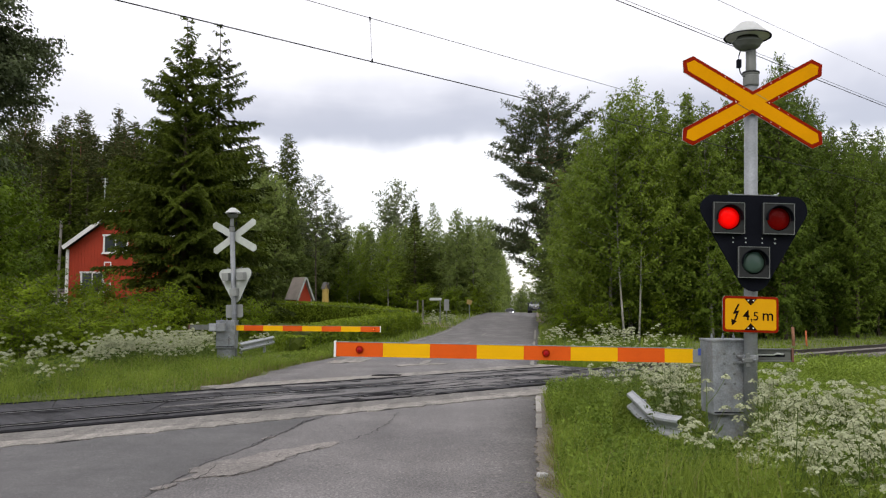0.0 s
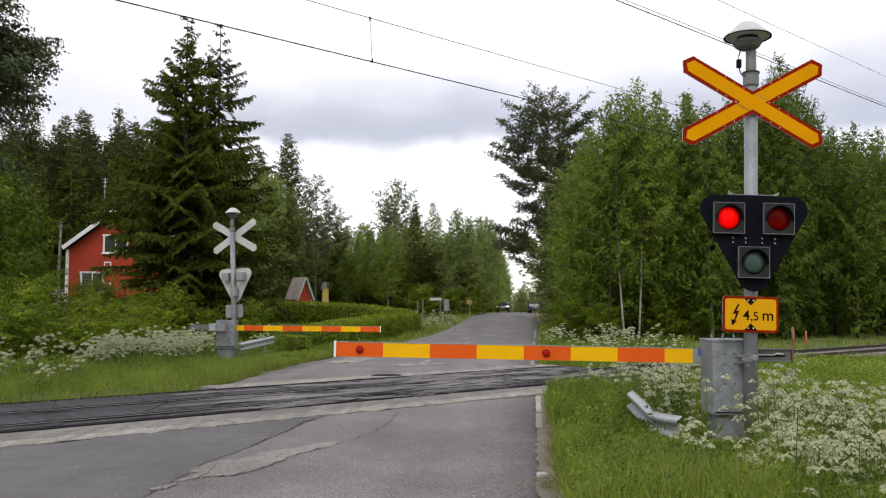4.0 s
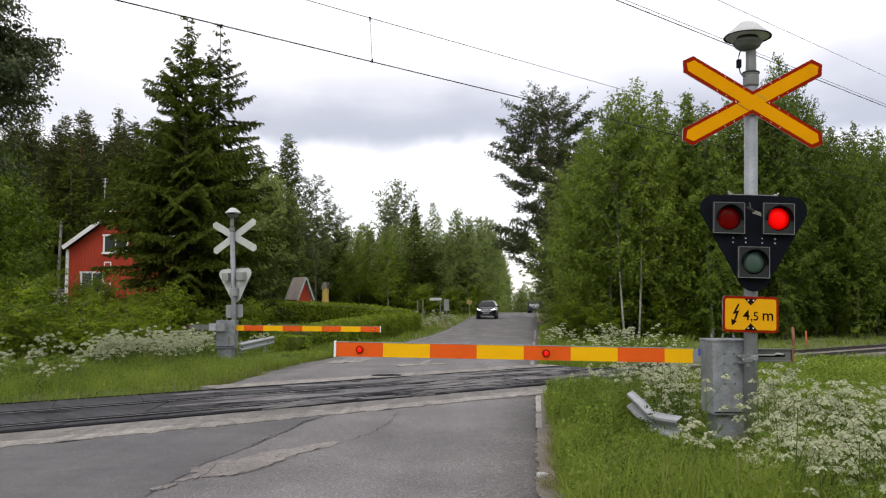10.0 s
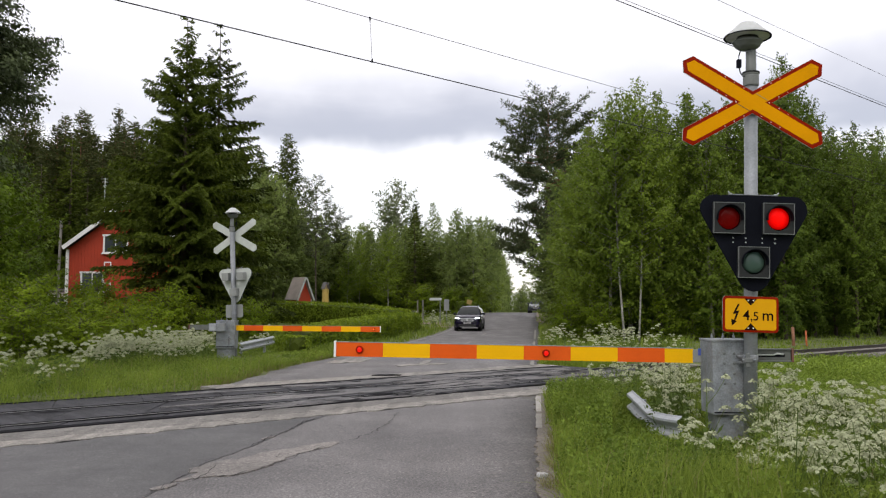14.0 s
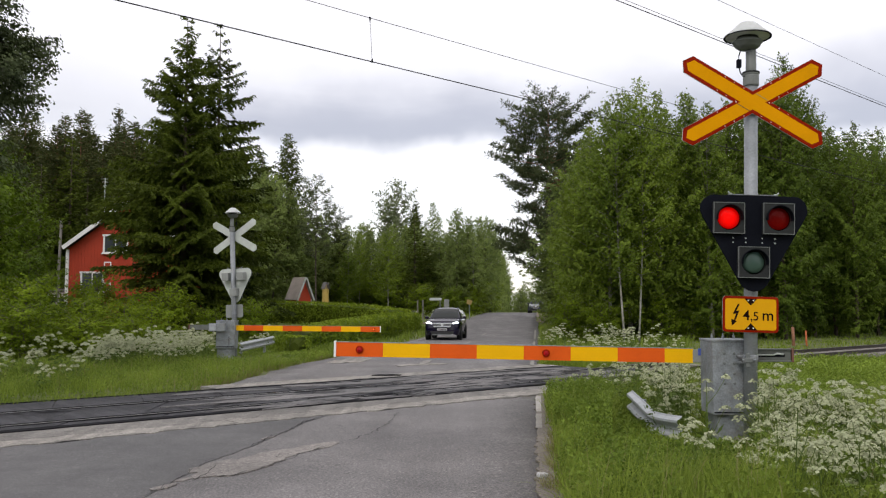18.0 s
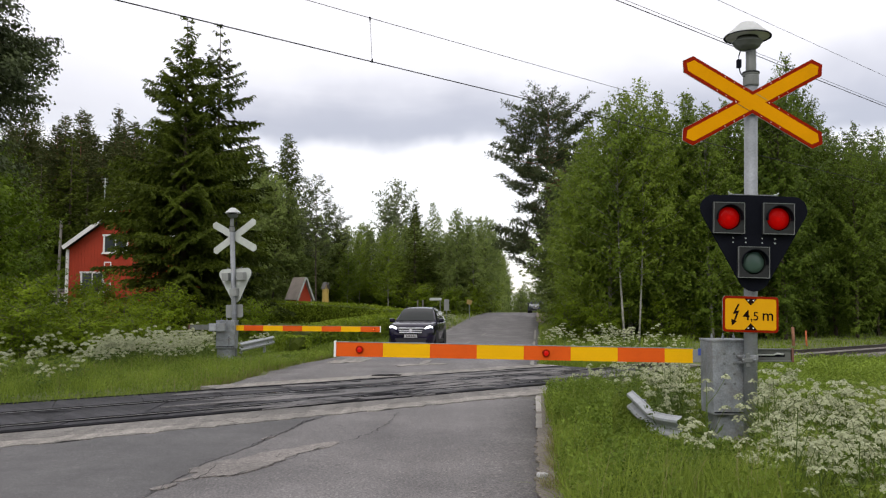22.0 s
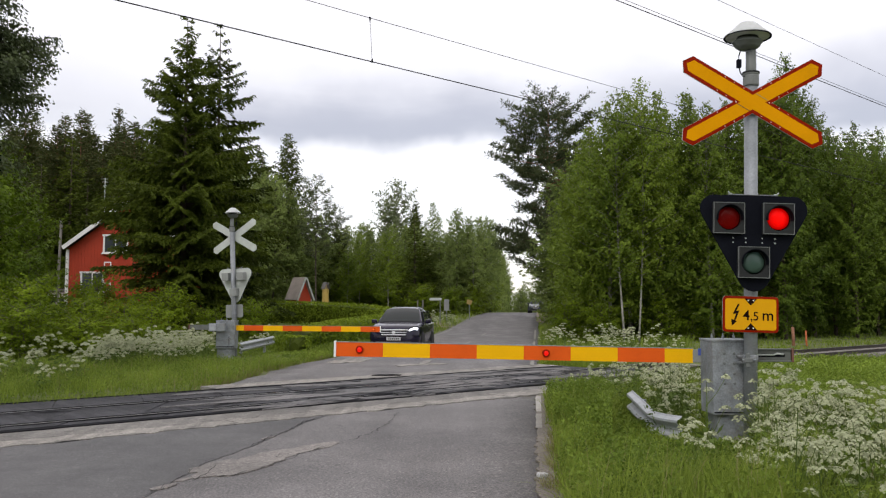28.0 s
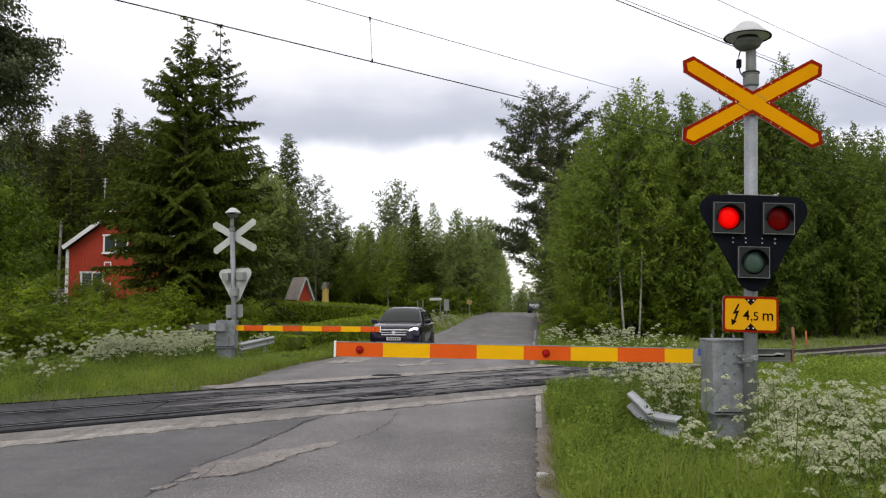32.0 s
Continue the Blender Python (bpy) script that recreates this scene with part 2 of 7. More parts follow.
M_RED = mat("sign_red", (0.24, 0.012, 0.002), 0.7, vary=0.1, scale=4, bump=0.03, spec=0.05)
M_BOOM_Y = mat("boom_yellow", (0.832, 0.447, 0.000), 0.6, vary=0.05, scale=2, bump=0.03, dirt=(0.7, 0.38, 0.005), dirt_amount=0.35, spec=0.15)
M_BOOM_O = mat("boom_orange", (0.72, 0.105, 0.008), 0.6, vary=0.05, scale=2, bump=0.03, dirt=(0.45, 0.06, 0.006), dirt_amount=0.35, spec=0.15)
M_INK = mat("sign_black", (0.014, 0.006, 0.004), 0.8, vary=0.1, bump=0, spec=0.05)
M_LENS_RED = lens_mat("red_lens", (1.0, 0.16, 0.13), 0.86)
M_LENS_CLEAR = glass_mat("dark_clear_lens", (0.045, 0.08, 0.065), 0.2)
M_LAMP_ON = glow("lit_lamp", (1.0, 0.012, 0.006), 0.9)


def lamp_glow(name, across, strength):
    """A lit lamp: brightest in its middle, deep red at the rim; across: the disc's plane in its drum."""
    m, nt, p, out = nodes_of(name)
    N, L = nt.nodes.new, nt.links.new
    tc = N("ShaderNodeTexCoord")
    mp = N("ShaderNodeMapping")
    mp.inputs["Scale"].default_value = across
    L(tc.outputs["Object"], mp.inputs[0])
    ln = N("ShaderNodeVectorMath")
    ln.operation = "LENGTH"
    L(mp.outputs[0], ln.inputs[0])
    r = N("ShaderNodeValToRGB")
    r.color_ramp.elements[0].position, r.color_ramp.elements[0].color = 0.010, (1.9, 0.055, 0.035, 1)
    r.color_ramp.elements[1].position, r.color_ramp.elements[1].color = 0.126, (0.30, 0.001, 0.0015, 1)
    for at, c in ((0.03, (1.35, 0.016, 0.010, 1)), (0.085, (1.0, 0.006, 0.003, 1))):
        r.color_ramp.elements.new(at).color = c
    L(ln.outputs["Value"], r.inputs[0])
    p.inputs["Base Color"].default_value = (0.1, 0.002, 0.002, 1)
    p.inputs["Specular IOR Level"].default_value = 0.1
    L(r.outputs[0], p.inputs["Emission Color"])
    p.inputs["Emission Strength"].default_value = strength
    return m


M_LAMP_BIG = lamp_glow("lit_signal_lamp", (1, 0, 1), 0.95)
M_LAMP_HALF = lamp_glow("half_lit_signal_lamp", (0, 1, 1), 0.27)
M_LAMP_AMBER = glow("amber_boom_lamp", (1.0, 0.16, 0.02), 1.1)
M_LAMP_DIM = glow("half_lit_lamp", (1.0, 0.012, 0.006), 0.5)
M_BOOM_LAMP_OFF = mat("unlit_boom_lamp", (0.30, 0.008, 0.012), 0.5, vary=0.15, bump=0, spec=0.1)
M_LAMP_OFF = mat("unlit_reflector", (0.12, 0.01, 0.01), 0.35, vary=0.2, bump=0)
M_RUST = mat("rusty_steel", (0.040, 0.031, 0.027), 0.6, 0.3, vary=0.3, scale=8)
M_RAIL_TOP = mat("polished_rail", (0.22, 0.215, 0.21), 0.4, 0.6, vary=0.2)
M_WOOD_GREY = mat("weathered_wood", (0.2, 0.185, 0.165), 0.8, vary=0.3, scale=6, fine=40)
M_WIRE = mat("dark_wire", (0.035, 0.035, 0.038), 0.85, 0.0, vary=0.1, spec=0.1)
M_EARTH = mat("grassy_earth", (0.10, 0.125, 0.032), 0.95, vary=0.45, scale=0.6, fine=7.0, bump=0.6, dirt=(0.14, 0.12, 0.05), dirt_amount=0.5)
M_HOUSE_RED = mat("falu_red_boards", (0.42, 0.046, 0.015), 0.8, vary=0.18, scale=2, fine=20)
M_ROOF = mat("grey_roof", (0.16, 0.15, 0.145), 0.7, vary=0.2, scale=2)
M_ROOF_SHED = mat("brown_grey_roof", (0.27, 0.235, 0.205), 0.8, vary=0.25, scale=2)
M_ROOF_DARK = mat("dark_roof", (0.045, 0.04, 0.045), 0.6, vary=0.2, scale=2)
M_SHED_YELLOW = mat("yellow_boards", (0.58, 0.42, 0.12), 0.8, vary=0.15, scale=2)
M_GRAVEL_SIGN = mat("faded_yellow_sheet", (0.36, 0.26, 0.09), 0.8, vary=0.35, scale=4)
M_PANE = glass_mat("window_pane", (0.05, 0.06, 0.065), 0.04)
M_CAR = mat("dark_violet_car_paint", (0.006, 0.004, 0.018), 0.20, 0.0, vary=0.05, bump=0, coat=0.4, spec=0.25)
M_CAR_GREY = mat("grey_car_paint", (0.045, 0.055, 0.066), 0.3, 0.4, vary=0.05, bump=0, coat=1.0)
M_CAR_GLASS = glass_mat("car_glass", (0.018, 0.022, 0.021), 0.02)
M_CAR_GLASS.node_tree.nodes["Principled BSDF"].inputs["Specular IOR Level"].default_value = 0.2
M_CAR_GLASS.node_tree.nodes["Principled BSDF"].inputs["Coat Weight"].default_value = 0.0
M_CAR_TRIM = mat("black_plastic", (0.012, 0.012, 0.013), 0.6, vary=0.2, bump=0.05)
M_CHROME = mat("chrome", (0.6, 0.61, 0.63), 0.15, 1.0, vary=0.05, bump=0)
M_SATIN = mat("satin_chrome", (0.72, 0.73, 0.75), 0.35, 0.25, vary=0.05, bump=0)
M_TYRE = mat("tyre_rubber", (0.013, 0.013, 0.013), 0.85, vary=0.2)
M_RIM = mat("alloy_rim", (0.4, 0.41, 0.42), 0.35, 0.8, vary=0.1, bump=0)
M_HEADLAMP = glow("headlamp_light", (0.93, 0.96, 1.0), 6.0)
M_PLATE = mat("plate_white", (0.42, 0.42, 0.42), 0.4, vary=0.05, bump=0)
M_BLUE = mat("blue_tag", (0.05, 0.09, 0.4), 0.5, vary=0.1)
M_BARK_SPRUCE = mat("spruce_bark", (0.085, 0.065, 0.05), 0.9, vary=0.4, scale=8, fine=30, bump=0.5)
M_POST_ORANGE = mat("faded_orange_post", (0.42, 0.10, 0.03), 0.7, vary=0.3)
M_BARK_PINE = mat("pine_bark", (0.22, 0.105, 0.06), 0.9, vary=0.35, scale=4, fine=25, bump=0.5, dirt=(0.12, 0.085, 0.07), dirt_amount=0.8)
M_BARK_BIRCH = mat("birch_bark", (0.24, 0.225, 0.20), 0.75, vary=0.25, scale=5, fine=20, bump=0.3, dirt=(0.06, 0.055, 0.05), dirt_amount=0.95)
M_BARK_PALE = mat("pale_birch_bark", (0.27, 0.26, 0.225), 0.75, vary=0.3, scale=5, fine=20, bump=0.3, dirt=(0.05, 0.047, 0.043), dirt_amount=0.95)
M_BARK = mat("grey_brown_bark", (0.11, 0.095, 0.075), 0.9, vary=0.35, scale=6, fine=30, bump=0.4)
M_LEAF_SPRUCE = leaf_mat("spruce_needles", (0.010, 0.019, 0.003), (0.128, 0.168, 0.018), 0.2)
M_LEAF_PINE = leaf_mat("pine_needles", (0.034, 0.048, 0.020), (0.155, 0.182, 0.080), 0.25)
M_LEAF_PINE_FAR = leaf_mat("far_pine_needles", (0.022, 0.031, 0.011), (0.125, 0.142, 0.044), 0.25)
M_LEAF_BIRCH = leaf_mat("birch_leaves", (0.050, 0.089, 0.011), (0.262, 0.348, 0.042), 0.40)
M_LEAF_ALDER = leaf_mat("alder_leaves", (0.026, 0.052, 0.007), (0.175, 0.248, 0.030), 0.35)
M_LEAF_YOUNG = leaf_mat("young_tree_leaves", (0.025, 0.052, 0.004), (0.145, 0.215, 0.013), 0.35)
# distance haze is put into this leaf colour: its dark end is raised
M_LEAF_HAZED = leaf_mat("hazed_far_leaves", (0.098, 0.138, 0.044), (0.33, 0.41, 0.11), 0.46)
M_LEAF_PALE = leaf_mat("pale_aspen_leaves", (0.10, 0.13, 0.06), (0.28, 0.32, 0.16), 0.35)
M_LEAF_BUSH = leaf_mat("bush_leaves", (0.048, 0.086, 0.005), (0.26, 0.352, 0.020), 0.40)
M_LEAF_HEDGE = leaf_mat("hedge_leaves", (0.075, 0.125, 0.010), (0.31, 0.39, 0.035), 0.3)
M_LEAF_ASPEN = leaf_mat("aspen_leaves", (0.026, 0.042, 0.018), (0.20, 0.24, 0.11), 0.3)
M_GRASS_DEEP = leaf_mat("meadow_blades", (0.038, 0.074, 0.006), (0.235, 0.31, 0.038), 0.35)
M_GRASS = leaf_mat("grass_blades", (0.050, 0.092, 0.009), (0.315, 0.398, 0.064), 0.35)
M_HERB = leaf_mat("weed_leaves", (0.032, 0.066, 0.008), (0.28, 0.378, 0.055), 0.33)
M_STRAW = leaf_mat("dry_grass", (0.20, 0.18, 0.075), (0.36, 0.33, 0.16), 0.3)
M_DRY = leaf_mat("brownish_grass", (0.12, 0.108, 0.042), (0.30, 0.285, 0.11), 0.3)
M_STEM = leaf_mat("green_stems", (0.060, 0.10, 0.020), (0.16, 0.22, 0.05), 0.2)
M_FLOWER = leaf_mat("white_umbels", (0.30, 0.33, 0.18), (0.56, 0.585, 0.40), 0.3)


# ------------------------------------------------------------- mesh tools
def mesh_of(name, verts, faces, material, smooth=False):
    me = bpy.data.meshes.new(name)
    me.from_pydata(verts, [], faces)
    me.materials.append(material)
    if smooth:
        me.polygons.foreach_set("use_smooth", [True] * len(me.polygons))
    me.update()
    return me


def quads_mesh(name, V, material, n=4):
    """A mesh of many separate small polygons: V is (count, n, 3)."""
    k = len(V)
    me = bpy.data.meshes.new(name)
    me.vertices.add(k * n)
    me.vertices.foreach_set("co", np.asarray(V, dtype=np.float32).reshape(-1))
    me.loops.add(k * n)
    me.loops.foreach_set("vertex_index", np.arange(k * n, dtype=np.int32))
    me.polygons.add(k)
    me.polygons.foreach_set("loop_start", np.arange(0, k * n, n, dtype=np.int32))
    me.materials.append(material)
    me.update()
    me.validate()
    return me


def finish(name, bm, material, smooth=False):
    me = bpy.data.meshes.new(name)
    bmesh.ops.recalc_face_normals(bm, faces=bm.faces)
    bm.to_mesh(me)
    bm.free()
    me.materials.append(material)
    if smooth:
        me.polygons.foreach_set("use_smooth", [True] * len(me.polygons))
        me.update()
    return me


def part(name, bm, material, parent, label="", m=None, smooth=False):
    """Links a bmesh, or a ready mesh, as one object under a thing or a part."""
    me = finish(name, bm, material, smooth) if isinstance(bm, bmesh.types.BMesh) else bm
    ob = new(name, me)
    ob.parent = parent
    if m is not None:
        ob.matrix_basis = m
    if label:
        ob["label"] = label
    return ob


def thing(name, m, label, category, group="", kind=""):
    ob = new(name)
    ob.empty_display_size = 0.2
    ob.matrix_basis = m
    return tagged(ob, label, category, group, kind)


def box(bm, c, s, bevel=0.0, m=None):
    r = bmesh.ops.create_cube(bm, size=1)
    vs = r["verts"]
    bmesh.ops.scale(bm, vec=s, verts=vs)
    bmesh.ops.translate(bm, vec=c, verts=vs)
    if m is not None:
        bmesh.ops.transform(bm, matrix=m, verts=vs)
    if bevel:
        es = list({e for v in vs for e in v.link_edges})
        bmesh.ops.bevel(bm, geom=es, offset=bevel, segments=2, profile=0.6, affect="EDGES")
    return bm


def boxed(c, s, bevel=0.0, m=None):
    return box(bmesh.new(), c, s, bevel, m)


def tube(bm, p0, p1, r0, r1=None, seg=12, caps=True):
    """A tapered round bar from p0 to p1."""
    p0, p1 = Vector(p0), Vector(p1)
    r1 = r0 if r1 is None else r1
    d = p1 - p0
    q = d.to_track_quat("Z", "Y").to_matrix()
    rings = []
    for p, r in ((p0, r0), (p1, r1)):
        rings.append([bm.verts.new(p + q @ Vector((r * math.cos(2 * math.pi * i / seg), r * math.sin(2 * math.pi * i / seg), 0))) for i in range(seg)])
    for i in range(seg):
        bm.faces.new((rings[0][i], rings[0][(i + 1) % seg], rings[1][(i + 1) % seg], rings[1][i]))
    if caps:
        bm.faces.new(rings[0][::-1])
        bm.faces.new(rings[1])
    return bm


def path_tube(bm, pts, radii, seg=8):
    """A bent bar along points."""
    rings = []
    pts = [Vector(p) for p in pts]
    for k, p in enumerate(pts):
        d = pts[min(k + 1, len(pts) - 1)] - pts[max(k - 1, 0)]
        q = d.to_track_quat("Z", "Y").to_matrix()
        r = radii[k] if isinstance(radii, (list, tuple)) else radii
        rings.append([bm.verts.new(p + q @ Vector((r * math.cos(2 * math.pi * i / seg), r * math.sin(2 * math.pi * i / seg), 0))) for i in range(seg)])
    for a, b in zip(rings, rings[1:]):
        for i in range(seg):
            bm.faces.new((a[i], a[(i + 1) % seg], b[(i + 1) % seg], b[i]))
    bm.faces.new(rings[0][::-1])
    bm.faces.new(rings[-1])
    return bm


def lathe(bm, prof, seg=24, m=None):
    """Turns a profile of (radius, z) about the z axis."""
    rings = []
    for r, z in prof:
        rings.append([bm.verts.new((max(r, 1e-4) * math.cos(2 * math.pi * i / seg), max(r, 1e-4) * math.sin(2 * math.pi * i / seg), z)) for i in range(seg)])
    for a, b in zip(rings, rings[1:]):
        for i in range(seg):
            bm.faces.new((a[i], a[(i + 1) % seg], b[(i + 1) % seg], b[i]))
    bm.faces.new(rings[0][::-1])
    bm.faces.new(rings[-1])
    if m is not None:
        bmesh.ops.transform(bm, matrix=m, verts=bm.verts)
    return bm


def slab(bm, pts, y0, y1, bevel=0.0):
    """A flat outline of (x, z) points, drawn out from y0 to y1."""
    a = [bm.verts.new((x, y0, z)) for x, z in pts]
    b = [bm.verts.new((x, y1, z)) for x, z in pts]
    n = len(pts)
    fs = [bm.faces.new(a), bm.faces.new(b[::-1])]
    for i in range(n):
        fs.append(bm.faces.new((a[i], b[i], b[(i + 1) % n], a[(i + 1) % n])))
    if bevel:
        es = list({e for f in fs[:2] for e in f.edges})
        bmesh.ops.bevel(bm, geom=es, offset=bevel, segments=2, profile=0.6, affect="EDGES")
    return bm


def hull(points):
    pts = sorted(set((round(x, 5), round(y, 5)) for x, y in points))

    def half(ps):
        o = []
        for p in ps:
            while len(o) > 1 and (o[-1][0] - o[-2][0]) * (p[1] - o[-2][1]) - (o[-1][1] - o[-2][1]) * (p[0] - o[-2][0]) <= 0:
                o.pop()
            o.append(p)
        return o
    return half(pts)[:-1] + half(pts[::-1])[:-1]


def round_outline(circles, seg=20):
    return hull([(x + r * math.cos(2 * math.pi * i / seg), z + r * math.sin(2 * math.pi * i / seg)) for x, z, r in circles for i in range(seg)])


# ------------------------------------------------------------- the lie of the land
TRACK_O = Vector((-3.6, 14.28))
TRACK_D = Vector((0.752, 0.659)).normalized()
TRACK_N = Vector((TRACK_D.y, -TRACK_D.x))
SLOPE = 0.113
ROAD_R, ROAD_L = 0.02, -6.45


def rise(y):
    xs = [-50, 48, 56, 65, 74, 83, 94, 105, 116, 126, 138, 150, 180, 260, 900]
    zs = [0, 0, 0.08, 0.28, 0.58, 0.84, 1.05, 1.15, 1.12, 0.95, 0.62, 0.15, -0.8, -1.5, -1.5]
    return float(np.interp(y, xs, zs))


def track_uv(x, y):
    d = Vector((x, y)) - TRACK_O
    return d.dot(TRACK_D), d.dot(TRACK_N)


def track_xy(u, v):
    p = TRACK_O + TRACK_D * u + TRACK_N * v
    return p.x, p.y


def road_right(y):
    return SLOPE * y + ROAD_R


def road_left(y):
    return SLOPE * y + ROAD_L - 0.5 * max(0.0, 1 - abs(y - 24) / 9)


def ground_z(x, y):
    z = rise(y)
    dl, dr = road_left(y) - x, x - road_right(y)
    d = max(dl, dr)
    if d < 0.0:
        return z - 0.12
    u, v = track_uv(x, y)
    k = min(1.0, d / 1.2)
    z += 0.10 * noise.noise((x * 0.23, y * 0.23, 0)) * k + 0.03 * noise.noise((x * 1.1, y * 1.1, 3)) * k
    z -= 0.03 * (1 - k)
    if abs(v) < 3.2 and -9 < u < 14:
        z = min(z, rise(y) - 0.1)
    return z


def make_ground():
    def steps(dense, far):
        out = list(dense)
        s, x = 1.6, dense[-1]
        while x < far:
            s *= 1.35
            x += s
            out.append(x)
        s, x, low = 1.6, dense[0], []
        while x > -far:
            s *= 1.35
            x -= s
            low.append(x)
        return low[::-1] + out
    xs = steps(list(np.arange(-34, 40, 0.8)), 2500)
    ys = steps(list(np.arange(-6, 62, 0.8)) + list(np.arange(62, 190, 3.0)), 2500)
    verts = [(x, y, ground_z(x, y)) for y in ys for x in xs]
    w = len(xs)
    faces = [(j * w + i, j * w + i + 1, (j + 1) * w + i + 1, (j + 1) * w + i) for j in range(len(ys) - 1) for i in range(w - 1)]
    ob = new("ground", mesh_of("ground", verts, faces, M_EARTH, True))
    tagged(ob, "uneven grassy ground reaching to the forest", "ground", kind="structure")


def make_road():
    ys = list(np.arange(-74, -14, 2.0)) + list(np.arange(-14, 40, 0.16)) + list(np.arange(40, 60, 0.5)) + list(np.arange(60, 185, 2.0))
    verts, faces = [], []
    cols = 9
    for y in ys:
        l = road_left(y) + 0.16 * noise.noise((y * 0.9, 1, 0)) + 0.09 * noise.noise((y * 3.1, 2, 0))
        r = road_right(y) + 0.12 * noise.noise((y * 0.8, 7, 0)) + 0.11 * noise.noise((y * 3.3, 8, 0))
        for k in range(cols):
            t = k / (cols - 1)
            x = l + (r - l) * t
            edge = 0.02 if k in (0, cols - 1) else 0.0
            verts.append((x, y, rise(y) - edge))
        verts.append((r + 0.02, y, rise(y) - 0.14))
        verts.append((l - 0.02, y, rise(y) - 0.14))
    w = cols + 2
    for j in range(len(ys) - 1):
        for i in range(cols - 1):
            faces.append((j * w + i, j * w + i + 1, (j + 1) * w + i + 1, (j + 1) * w + i))
        faces.append((j * w + cols - 1, j * w + cols, (j + 1) * w + cols, (j + 1) * w + cols - 1))
        faces.append((j * w + cols + 1, j * w, (j + 1) * w, (j + 1) * w + cols + 1))
    road = new("road", mesh_of("road", verts, faces, M_ASPHALT, True))
    tagged(road, "worn grey asphalt road with cracks and patches", "road", kind="structure")
    return road


def flat_sheet(name, outline, z, thick, material, parent, label=""):
    """A thin irregular sheet lying on the road; outline in plan, counter-clockwise."""
    bm = bmesh.new()
    a = [bm.verts.new((x, y, z)) for x, y in outline]
    b = [bm.verts.new((x, y, z - thick)) for x, y in outline]
    bm.faces.new(a)
    n = len(a)
    for i in range(n):
        bm.faces.new((a[i], b[i], b[(i + 1) % n], a[(i + 1) % n]))
    bmesh.ops.triangulate(bm, faces=[f for f in bm.faces if len(f.verts) > 4])
    return part(name, bm, material, parent, label)


make_ground()
ROAD = make_road()


def strip_outline(u0, u1, v0, v1, rough, seed, step=0.25):
    n = max(2, int((u1 - u0) / step))
    lo = [track_xy(u0 + (u1 - u0) * i / n, v1 + rough * noise.noise((i * 0.37, seed, 0)) + 0.5 * rough * noise.noise((i * 1.3, seed, 5))) for i in range(n + 1)]
    hi = [track_xy(u0 + (u1 - u0) * i / n, v0 + rough * noise.noise((i * 0.37, seed + 9, 0)) + 0.5 * rough * noise.noise((i * 1.3, seed + 9, 5))) for i in range(n + 1)]
    return lo + hi[::-1]


def blob_outline(cx, cy, rx, ry, turn, seed, n=40, rough=0.3):
    out = []
    for i in range(n):
        a = 2 * math.pi * i / n
        k = 1 + rough * noise.noise((math.cos(a) * 1.5, math.sin(a) * 1.5, seed)) + 0.4 * rough * noise.noise((math.cos(a) * 5, math.sin(a) * 5, seed))
        x, y = rx * k * math.cos(a), ry * k * math.sin(a)
        c, s = math.cos(turn), math.sin(turn)
        out.append((cx + x * c - y * s, cy + x * s + y * c))
    return out


